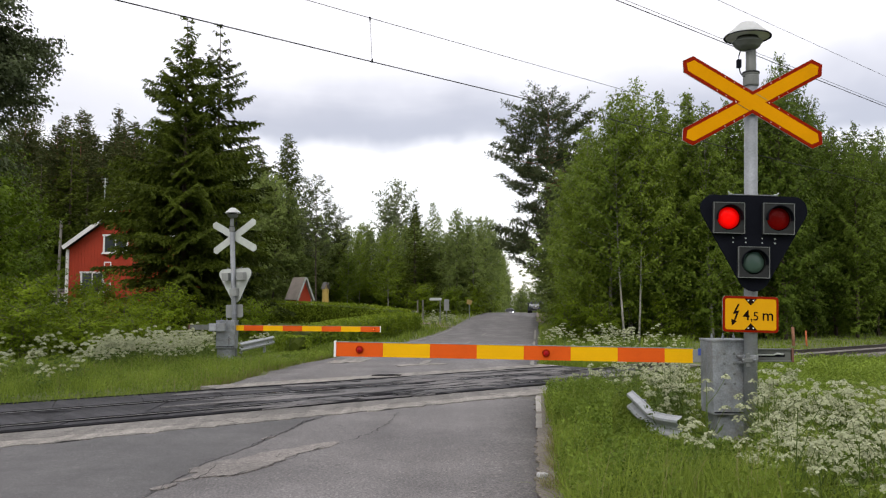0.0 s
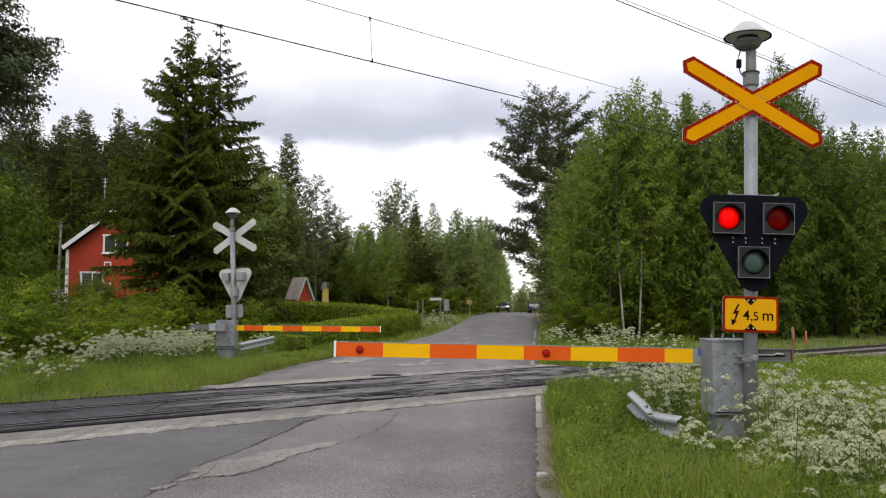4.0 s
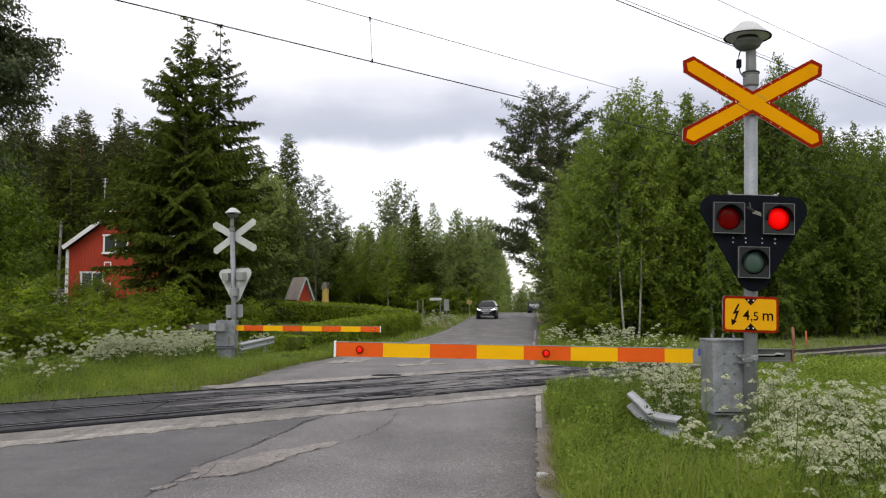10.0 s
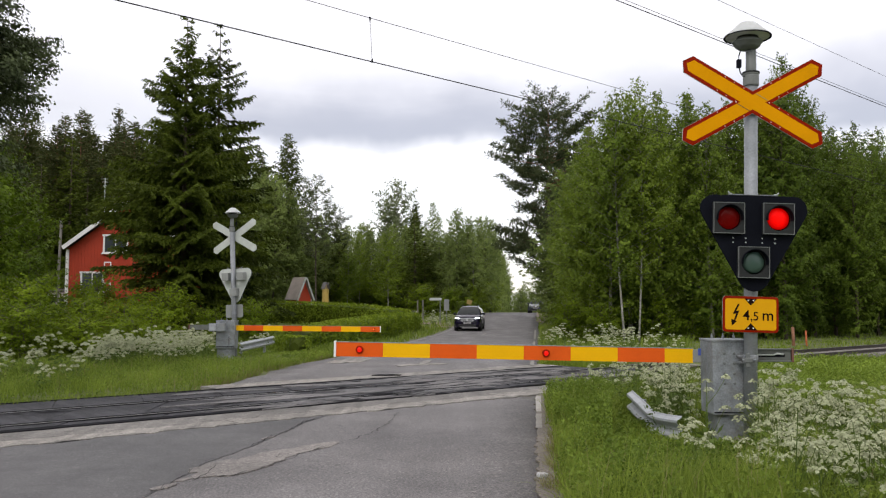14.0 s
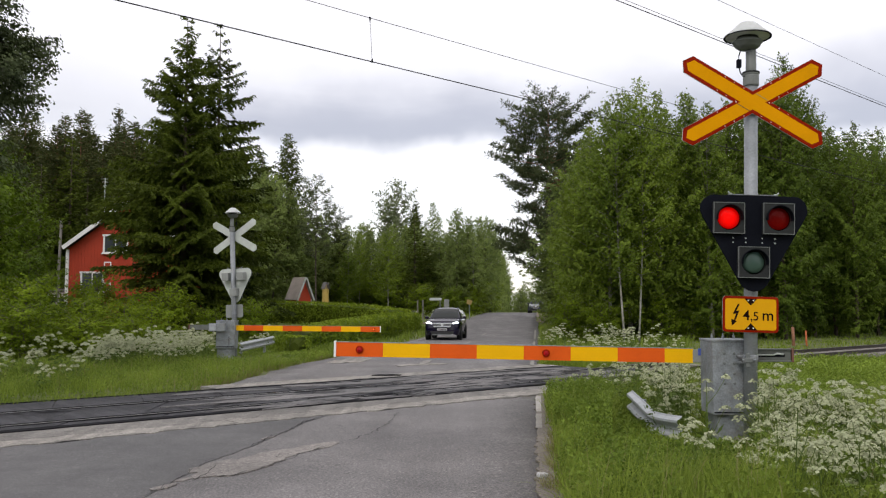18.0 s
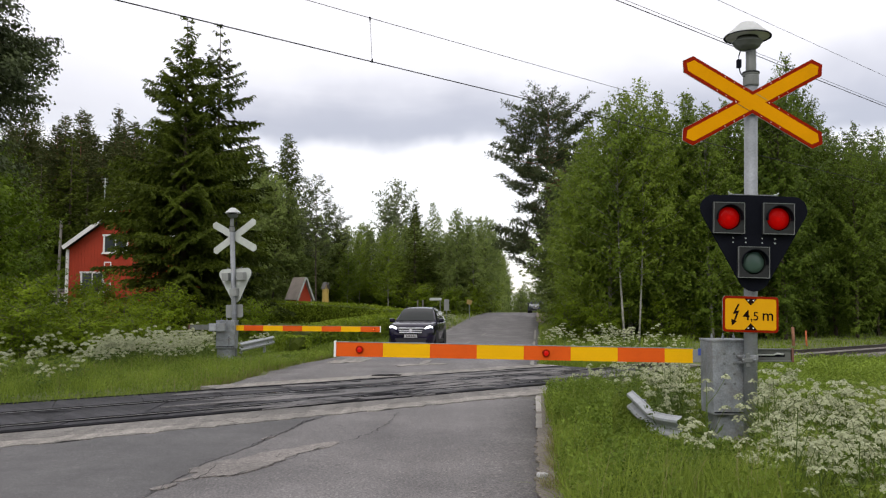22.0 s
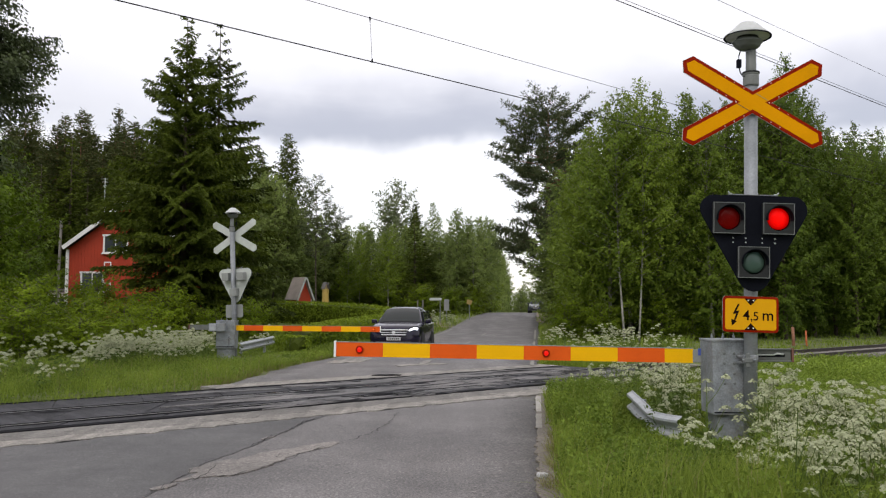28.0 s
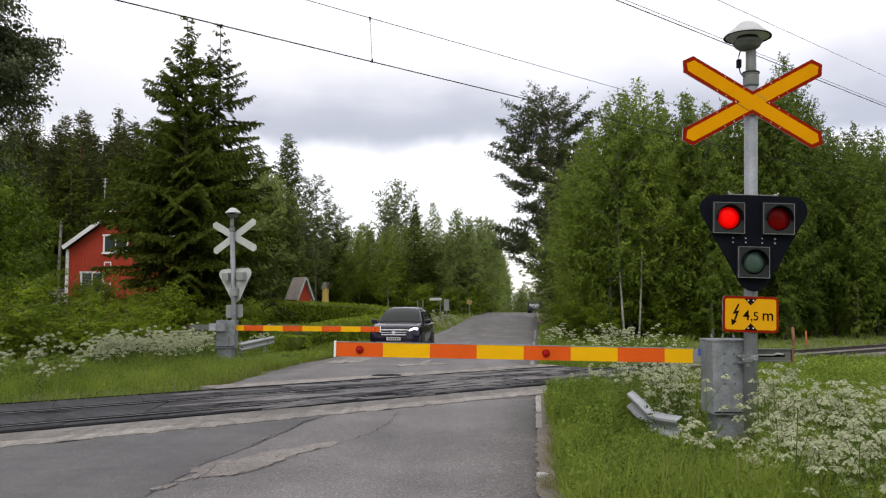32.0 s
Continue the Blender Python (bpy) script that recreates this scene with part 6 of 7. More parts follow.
# ------------------------------------------------------------- buildings
def window_unit(parent, x, z, w, h, y, panes=2):
    """A framed window set in a wall that faces -y."""
    win = part("window", boxed((x, y - 0.02, z), (w, 0.05, h)), M_PANE, parent, "white-framed window")
    fr = 0.11
    for cx, cz, sx, sz in ((0, h / 2, w + 2 * fr, fr), (0, -h / 2, w + 2 * fr, fr), (w / 2, 0, fr, h - fr), (-w / 2, 0, fr, h - fr)):
        part("casing", boxed((x + cx, y - 0.05, z + cz), (sx, 0.06, sz)), M_WHITE, win)
    for k in range(1, panes):
        part("mullion", boxed((x - w / 2 + w * k / panes, y - 0.045, z), (0.06, 0.05, h - fr)), M_WHITE, win)
    part("sill", boxed((x, y - 0.09, z - h / 2 - 0.06), (w + 0.3, 0.1, 0.05)), M_WHITE, win)


def make_house():
    h = thing("house", pose(-19.7, 52, ground_z(-19.7, 52), 0, 0, 6), "two-storey red wooden house with white corner boards", "house")
    W, D, E, R = 7.2, 8.5, 5.3, 8.1
    hw = W / 2
    out = [(-hw, -0.3), (hw, -0.3), (hw, E), (0, R), (-hw, E)]
    part("gable_wall", slab(bmesh.new(), out, 0, 0.2), M_HOUSE_RED, h, "red board gable")
    part("gable_wall", slab(bmesh.new(), out, D - 0.2, D), M_HOUSE_RED, h)
    for s in (-1, 1):
        part("side_wall", boxed((s * (hw - 0.1), D / 2, E / 2 - 0.15), (0.2, D - 0.42, E + 0.3)), M_HOUSE_RED, h)
        part("corner_board", boxed((s * (hw + 0.01), -0.02, E / 2 - 0.1), (0.18, 0.16, E + 0.1)), M_WHITE, h, "white corner board")
        sl = math.atan2(R - E, hw)
        ln = math.hypot(hw, R - E) + 0.25
        cx, cz = s * (hw / 2 + 0.10), (E + R) / 2 - 0.08 + 0.14
        part("roof_slope", boxed((0, D / 2, 0), (ln, D + 0.9, 0.12), 0, pose(cx, 0, cz + 0.08, 0, s * math.degrees(sl), 0)), M_ROOF_DARK, h, "dark roof")
        part("barge_board", boxed((0, -0.46, 0), (ln, 0.05, 0.24), 0, pose(cx, 0, cz + 0.03, 0, s * math.degrees(sl), 0)), M_WHITE, h, "white barge board")
    # vertical boards
    me = finish("board_batten", boxed((0, -0.012, 0), (0.045, 0.024, 1.0)), M_HOUSE_RED)
    for i in range(36):
        x = -hw + 0.2 + i * 0.194
        top = E + (R - E) * (1 - abs(x) / hw) - 0.25
        o = part("batten", me, None, h, m=Matrix.Translation((x, 0, top / 2)) @ Matrix.Diagonal((1, 1, top, 1)))
    window_unit(h, -0.75, 5.6, 1.4, 1.1, 0)
    window_unit(h, -2.1, 3.2, 1.3, 1.25, 0)
    for z in (4.25, 2.95):
        w = part("hatch", boxed((-1.2, -0.03, z), (0.36, 0.04, 0.42)), M_HOUSE_RED, h)
        for cx, cz, sx, sz in ((0, 0.21, 0.42, 0.06), (0, -0.21, 0.42, 0.06), (0.19, 0, 0.06, 0.36), (-0.19, 0, 0.06, 0.36)):
            part("hatch_frame", boxed((-1.2 + cx, -0.06, z + cz), (sx, 0.03, sz)), M_WHITE, w)
    part("chimney", boxed((-0.35, 3.0, 8.0), (0.6, 0.6, 1.1), 0.02), M_CONCRETE, h)
    bm = bmesh.new()
    tube(bm, (-1.8, 1.0, 6.6), (-1.8, 1.0, 9.9), 0.025, seg=6)
    for z, w in ((9.85, 0.5), (9.65, 0.4), (9.4, 0.3)):
        tube(bm, (-1.8 - w / 2, 1.0, z), (-1.8 + w / 2, 1.0, z), 0.012, seg=5)
    part("aerial", bm, M_PALE, h, "thin television aerial")
    # glazed veranda at the side
    ver = part("veranda", boxed((-hw - 1.3, 3.0, 1.2), (2.4, 3.5, 2.6), 0.02), M_PANE, h, "small glazed veranda with white trim")
    part("veranda_roof", boxed((-hw - 1.3, 3.0, 2.75), (2.9, 4.0, 0.15), 0.0, pose(0, 0, 0)), M_ROOF, ver)
    part("veranda_trim", boxed((-hw - 1.3, 1.22, 2.45), (2.5, 0.05, 0.3)), M_WHITE, ver)
    for i in range(4):
        part("veranda_post", boxed((-hw - 2.4 + 0.75 * i, 1.22, 1.2), (0.1, 0.05, 2.2)), M_WHITE, ver)
    # grey ladder post beside the house
    bm = bmesh.new()
    tube(bm, (-hw - 0.1, -1.5, -0.3), (-hw + 0.05, -1.5, 6.9), 0.10, 0.08, seg=8)
    ob = new("utility_pole", finish("utility_pole", bm, M_WOOD_GREY))
    ob.matrix_basis = h.matrix_basis
    tagged(ob, "grey weathered wooden pole beside the red house", "pole")


def make_shed(x, y, w, d, e, r, wall, roof, turn, label):
    s = thing("shed", pose(x, y, ground_z(x, y), 0, 0, turn), label, "shed", "sheds")
    hw = w / 2
    out = [(-hw, -0.3), (hw, -0.3), (hw, e), (0, r), (-hw, e)]
    part("gable_wall", slab(bmesh.new(), out, 0, 0.15), wall, s)
    part("gable_wall", slab(bmesh.new(), out, d - 0.15, d), wall, s)
    for k in (-1, 1):
        part("side_wall", boxed((k * (hw - 0.07), d / 2, e / 2 - 0.15), (0.14, d - 0.31, e + 0.3)), wall, s)
        sl = math.atan2(r - e, hw)
        ln = math.hypot(hw, r - e) + min(0.3, 0.35 * w)
        part("roof_slope", boxed((0, d / 2, 0), (ln, d + min(0.5, 0.6 * w), 0.09 if w > 1 else 0.04), 0, pose(k * (hw / 2 + min(0.1, 0.1 * w)), 0, (e + r) / 2 + 0.05, 0, k * math.degrees(sl), 0)), roof, s)
        part("barge_board", boxed((0, -0.27, 0), (ln, 0.04, 0.16 if w > 1 else 0.05), 0, pose(k * (hw / 2 + min(0.1, 0.1 * w)), 0, (e + r) / 2 + 0.02, 0, k * math.degrees(sl), 0)), M_PALE if wall is M_HOUSE_RED else M_WOOD_GREY, s)
        part("corner_board", boxed((k * hw, -0.02, e / 2), (0.10, 0.1, e)), M_PALE if wall is M_HOUSE_RED else wall, s)
    return s


make_house()
make_shed(-12.65, 76, 1.7, 1.2, 1.9, 3.7, M_HOUSE_RED, M_ROOF_SHED, 52, "small red shed with a grey roof behind the hedge")
make_shed(-10.85, 77.5, 0.36, 0.36, 2.75, 3.25, M_SHED_YELLOW, M_ROOF, 45, "narrow yellow wooden shed behind the hedge")


# ------------------------------------------------------------- roadside signs
def make_post_sign(x, y, z, w, h, posts, material, name, label, category, turn=0.0, tilt=0.0):
    g = ground_z(x, y)
    t = thing(name, pose(x, y, g, 0, 0, turn), label, category)
    for px in posts:
        bm = bmesh.new()
        tube(bm, (px, 0.04, -0.3), (px, 0.04, z + h / 2), 0.035, seg=8)
        part("post", bm, M_GALV, t)
    part("panel", boxed((0, 0, 0), (w, 0.03, h), 0.006, pose(0, 0, z, 0, tilt, 0)), material, t)
    return t


make_post_sign(-0.62, 70, 1.98, 1.0, 0.22, (0.38,), M_PALE, "direction_sign", "small pale direction sign on a steel post", "sign")
make_post_sign(0.30, 70.5, 1.5, 0.42, 0.95, (0.0,), M_GREY, "cabinet_sign", "upright grey board on a post", "sign")
make_post_sign(2.40, 76, 1.7, 0.46, 0.42, (0.0,), M_GRAVEL_SIGN, "warning_sign", "yellow square sign tilted on its post", "sign", tilt=12)
for px in (-2.15, -1.7):
    bm = bmesh.new()
    tube(bm, (px, 71, -0.3), (px, 71, 2.35), 0.06, 0.05, seg=8)
    ob = new("fence_post", finish("fence_post", bm, M_WOOD_GREY))
    tagged(ob, "grey weathered wooden post beyond the hedge", "post", "posts")
for px, py, r, z, mt, lab in ((15.45, 36.9, 0.075, 0.74, M_BARK_PINE, "stout orange-brown marker post beside the track"), (15.85, 36.5, 0.04, 0.60, M_POST_ORANGE, "thin faded orange marker post beside the track")):
    bm = bmesh.new()
    tube(bm, (px, py, -0.3), (px - 0.03, py, z + 0.05), r, r * 0.85, seg=10)
    ob = new("marker_post", finish("marker_post", bm, mt, True))
    tagged(ob, lab, "post", "posts")
# gravel drive beside the hedge
_dr = [(1.05, 66.0), (0.2, 69.3), (-4, 69.8), (-9, 73.2), (-9.5, 71.6), (-4, 67.8), (-0.3, 66.2), (-1.0, 62.0), (0.4, 62.2)]
bm = bmesh.new()
va = [bm.verts.new((x, y, ground_z(x, y) + 0.03)) for x, y in _dr]
bm.faces.new(va)
bmesh.ops.triangulate(bm, faces=bm.faces)
ob = new("gravel_drive", finish("gravel_drive", bm, M_GRAVEL))
tagged(ob, "pale gravel drive leading off the road", "drive", kind="structure")
# bare gravel shoulder where the car is parked
_sh = [(road_right(y) - 0.1, y) for y in np.linspace(70, 112, 8)] + [(road_right(y) + 2.6 * math.sin((y - 66) / 48 * math.pi), y) for y in np.linspace(112, 70, 8)]
bm = bmesh.new()
va = [bm.verts.new((x, y, rise(y) + 0.03)) for x, y in _sh]
bm.faces.new(va)
bmesh.ops.triangulate(bm, faces=bm.faces)
ob = new("gravel_shoulder", finish("gravel_shoulder", bm, M_GRAVEL))
tagged(ob, "brown gravel shoulder beside the road", "shoulder", kind="structure")


# ------------------------------------------------------------- cars
WHEELS = []


def loft(bm, sections):
    rows = [[bm.verts.new(p) for p in s] for s in sections]
    n = len(rows[0])
    for a, b in zip(rows, rows[1:]):
        for i in range(n - 1):
            bm.faces.new((a[i], a[i + 1], b[i + 1], b[i]))
    bm.faces.new(rows[0])
    bm.faces.new(rows[-1][::-1])
    return bm


def sheet(bm, corners, thick, inward):
    """A thin pane from four corners, thickened along inward."""
    v = Vector(inward).normalized() * thick
    a = [bm.verts.new(Vector(c)) for c in corners]
    b = [bm.verts.new(Vector(c) + v) for c in corners]
    bm.faces.new(a)
    bm.faces.new(b[::-1])
    for i in range(4):
        bm.faces.new((a[i], b[i], b[(i + 1) % 4], a[(i + 1) % 4]))
    return bm


def make_car(name, m, paint, label, lights):
    """A high estate car, front towards -y; its origin on the road under its middle."""
    c = thing(name, m, label, "car", "cars")

    def section(y, wl, wm, zb, zs, zt, wt):
        """Half-widths at sill, middle and top; heights of the bottom, shoulder and top."""
        right = [(wl * 0.9, zb), (wl, zb + 0.06), (wm, (zb + zs) / 2), (wm * 0.992, zs - 0.05), (wm * 0.965, zs), (wt, zt), (wt * 0.6, zt + 0.018), (0, zt + 0.025)]
        return [(-x, y, z) for x, z in right] + [(x, y, z) for x, z in right[-2::-1]]
    body_sections = [section(-2.26, 0.62, 0.70, 0.30, 0.74, 0.80, 0.58), section(-2.20, 0.76, 0.82, 0.26, 0.86, 0.90, 0.70), section(-2.06, 0.84, 0.885, 0.24, 0.93, 0.97, 0.75),
                     section(-1.85, 0.87, 0.905, 0.24, 0.96, 1.01, 0.78), section(-1.4, 0.88, 0.91, 0.24, 1.00, 1.07, 0.78), section(-1.0, 0.88, 0.91, 0.24, 1.02, 1.10, 0.76),
                     section(0.0, 0.88, 0.915, 0.24, 1.03, 1.08, 0.80), section(1.2, 0.88, 0.91, 0.24, 1.06, 1.09, 0.80), section(1.9, 0.86, 0.89, 0.27, 1.08, 1.10, 0.78), section(2.24, 0.78, 0.82, 0.34, 1.05, 1.08, 0.70)]
    body = part("body", loft(bmesh.new(), body_sections), paint, c, "painted car body", smooth=True)
    # cabin: pillars and a rounded roof
    stations = [(-1.04, 1.07, 0.82), (-0.85, 1.20, 0.775), (-0.60, 1.36, 0.725), (-0.35, 1.50, 0.68), (-0.12, 1.585, 0.645), (0.2, 1.635, 0.625), (0.7, 1.65, 0.62), (1.2, 1.635, 0.61), (1.65, 1.57, 0.59), (1.95, 1.38, 0.63), (2.2, 1.07, 0.70)]

    def over(z, wt):
        """Half of the cabin's outline at a station: x and z from the belt to the roof's middle."""
        zb = 1.04
        pts = [(0.865, zb), (0.865 + (wt - 0.865) * 0.5, zb + (z - zb) * 0.45), (wt + 0.015, zb + (z - zb) * 0.82), (wt - 0.03, zb + (z - zb) * 0.94), (wt - 0.11, z - 0.004), (wt * 0.5, z + 0.018), (0.0, z + 0.026)]
        return pts
    secs = []
    for y, z, wt in stations:
        h = over(z, wt)
        secs.append([(-x, y, q) for x, q in h] + [(x, y, q) for x, q in h[-2::-1]])
    part("cabin", loft(bmesh.new(), secs), paint, c, "painted roof and pillars", smooth=True)

    def screen(rows, name, label, push):
        bm = bmesh.new()
        n = 8
        for off in (0.0, -0.006):
            grid = []
            for y, z, w in rows:
                grid.append([bm.verts.new((w * (2 * i / n - 1), y - push[0] * (1 + off * 40), z + 0.026 - 0.03 * abs(2 * i / n - 1) ** 3 + push[1] * (1 + off * 40))) for i in range(n + 1)])
            for a, b in zip(grid, grid[1:]):
                for i in range(n):
                    bm.faces.new((a[i], a[i + 1], b[i + 1], b[i]))
        part(name, bm, M_CAR_GLASS, c, label, smooth=True)
    screen([(-1.0, 1.095, 0.745), (-0.85, 1.20, 0.72), (-0.60, 1.36, 0.675), (-0.35, 1.50, 0.63), (-0.17, 1.568, 0.60)], "windscreen", "dark windscreen", (0.014, 0.016))
    screen([(2.13, 1.16, 0.60), (1.95, 1.38, 0.56), (1.75, 1.52, 0.52)], "rear_window", "dark rear window", (-0.02, 0.02))
    for s in (-1, 1):
        for y0, y1, t0, t1 in ((-0.62, 0.28, -0.02, 0.28), (0.36, 1.15, 0.36, 1.12), (1.22, 1.85, 1.2, 1.62)):
            part("side_window", sheet(bmesh.new(), [(s * 0.85, y0, 1.10), (s * 0.85, y1, 1.10), (s * 0.685, t1, 1.50), (s * 0.685, t0, 1.50)], 0.02, (-s, 0, -0.3)), M_CAR_GLASS, c).location = (s * 0.022, 0, 0)
        mir = part("mirror", boxed((s * 1.0, -0.66, 1.13), (0.2, 0.14, 0.15), 0.04), paint, c, "door mirror")
        part("mirror_arm", boxed((s * 0.87, -0.64, 1.08), (0.1, 0.05, 0.04)), M_CAR_TRIM, mir)
        lamp = part("headlight", slab(bmesh.new(), [(s * 0.57, 0.85), (s * 0.59, 0.755), (s * 0.78, 0.735), (s * 0.89, 0.90), (s * 0.80, 0.945), (s * 0.66, 0.91)][::int(s)], -0.02, 0.10, 0.006), M_HEADLAMP if lights else M_CHROME, c, "lit headlight" if lights else "", pose(0, -2.375, 0, 0, 0, s * 14))
        lamp.location.x -= s * 0.02
        part("headlight_shell", slab(bmesh.new(), [(s * 0.44, 0.84), (s * 0.48, 0.69), (s * 0.84, 0.67), (s * 0.91, 0.98), (s * 0.82, 1.0), (s * 0.58, 0.95)][::int(s)], 0.0, 0.12, 0.0), M_CAR_TRIM, c, "", pose(-s * 0.02, -2.35, 0, 0, 0, s * 14))
        part("fog_lamp", lathe(bmesh.new(), [(0.06, 0), (0.055, 0.015), (0.001, 0.02)], 14, pose(s * 0.64, -2.215, 0.45, 90, 0, 0)), M_CHROME, c)
        part("rear_light", boxed((s * 0.70, 2.14, 1.05), (0.14, 0.1, 0.45), 0.02), M_RED, c, "red rear light")
        part("sill_trim", boxed((s * 0.885, 0, 0.30), (0.05, 2.4, 0.13), 0.02), M_CAR_TRIM, c)
        part("roof_rail", boxed((s * 0.55, 0.75, 1.665), (0.03, 1.4, 0.022), 0.006), M_CAR_TRIM, c)
        part("wiper", boxed((s * 0.28, -1.02, 1.125), (0.5, 0.02, 0.015), 0, pose(0, 0, 0)), M_CAR_TRIM, c)
    grille = part("grille", slab(bmesh.new(), [(-0.47, 0.86), (-0.42, 0.64), (0.42, 0.64), (0.47, 0.86)], -2.275, -2.2, 0.01), M_CAR_TRIM, c, "dark grille")
    for z, w, t in ((0.855, 1.0, 0.038), (0.77, 0.92, 0.022), (0.69, 0.88, 0.038)):
        part("grille_bar", boxed((0, -2.285, z), (w, 0.03, t), 0.012), M_SATIN, grille, "chrome grille bar")
    part("badge", boxed((0, -2.30, 0.77), (0.11, 0.02, 0.095), 0.03), M_SATIN, grille, "chrome badge")
    part("bumper_intake", slab(bmesh.new(), [(-0.62, 0.46), (-0.55, 0.30), (0.55, 0.30), (0.62, 0.46)], -2.275, -2.2, 0.01), M_CAR_TRIM, c, "dark lower intake")
    part("skid_strip", boxed((0, -2.28, 0.285), (1.0, 0.03, 0.05), 0.01), M_RIM_GREY, c)
    pl = part("number_plate", boxed((0, -2.29, 0.55), (0.5, 0.015, 0.115), 0.004), M_PLATE, c, "white number plate with dark bars")
    for k in range(6):
        part("plate_bar", boxed((-0.16 + 0.066 * k, -2.299, 0.55), (0.035, 0.003, 0.06)), M_INK, pl)
    for x in (-0.77, 0.77):
        for y in (-1.36, 1.27):
            arch = part("wheel_arch", lathe(bmesh.new(), [(0.40, -0.05), (0.40, 0.09), (0.37, 0.1)], 24, pose(x * 1.09, y, 0.36, 0, 90 if x > 0 else -90, 0)), M_CAR_TRIM, c)
            w = new("wheel")
            w.parent = c
            w.location = (x * 1.03, y, 0.345)
            part("tyre", lathe(bmesh.new(), [(0.20, -0.11), (0.31, -0.11), (0.34, -0.08), (0.345, 0.0), (0.34, 0.08), (0.31, 0.11), (0.20, 0.11)], 28, pose(0, 0, 0, 0, 90, 0)), M_TYRE, w, smooth=True)
            bm = lathe(bmesh.new(), [(0.215, -0.10), (0.215, 0.085), (0.19, 0.09), (0.05, 0.06), (0.001, 0.06)], 24, pose(0, 0, 0, 0, 90 if x > 0 else -90, 0))
            for k in range(5):
                a = 2 * math.pi * k / 5
                box(bm, (0, 0, 0), (0.03, 0.05, 0.2), 0, pose(0.085 if x > 0 else -0.085, 0.11 * math.sin(a), 0.11 * math.cos(a), -math.degrees(a), 0, 0))
            part("rim", bm, M_RIM, w, "alloy wheel rim")
            if lights:
                WHEELS.append((w, Vector(w.location)))
    return c


CAR_YAW = -math.degrees(math.atan(0.1139))


def car_pose(front, aside=0.0):
    """The moving car with its front at that depth along the lane."""
    y = front + 2.25
    pitch = math.degrees(math.atan2(rise(y + 1.3) - rise(y - 1.3), 2.6))
    return pose(0.1139 * y - 5.05 + aside, y, (rise(y + 1.3) + rise(y - 1.3)) / 2 + 0.004, pitch, 0, CAR_YAW)


CAR = make_car("suv_car", car_pose(150), M_CAR, "dark violet-black estate car with lit headlights driving up", True)
make_car("parked_car", pose(11.25, 100.0, rise(100.0) + 0.03, 0, 0, CAR_YAW - 5), M_CAR_GREY, "grey-blue car parked on the gravel shoulder", False)


# ------------------------------------------------------------- grass and flowers
def allowed(x, y, gap=0.05):
    """Open verge: off the road, off the deck and the ballast."""
    gap += 0.22 * noise.noise((x * 1.7, y * 1.7, 6))
    if road_left(y) - gap < x < road_right(y) + gap:
        return False
    u, v = track_uv(x, y)
    if (math.hypot(x - 0.93, y - 7.85) < 0.16) or (x > 0 and x < road_right(y) + (0.07 if y < 10 else 0.12) + 0.20 * noise.noise((y * 2.3, 5, 0)) and 7 < y < 16):
        return False
    if -3.1 < v < 2.55 and u < 11.5:
        return x < road_left(y) - 0.3 and v < -1.95 + 0.12 * noise.noise((u * 1.4, 2, 8))
    return not (-1.9 < v < 1.15 and u >= 11.5)


def scatter_points(seed, n, x0, x1, y0, y1, test=None, power=1.0):
    rng = random.Random(seed)
    out = []
    guard = 0
    while len(out) < n and guard < n * 12:
        guard += 1
        y = y0 + (y1 - y0) * rng.random() ** power
        x = rng.uniform(x0, x1)
        if allowed(x, y) and (test is None or test(x, y)):
            out.append((x, y))
    return out


def in_view(x, y, spare=0.8):
    return abs(x) < 0.56 * y + spare


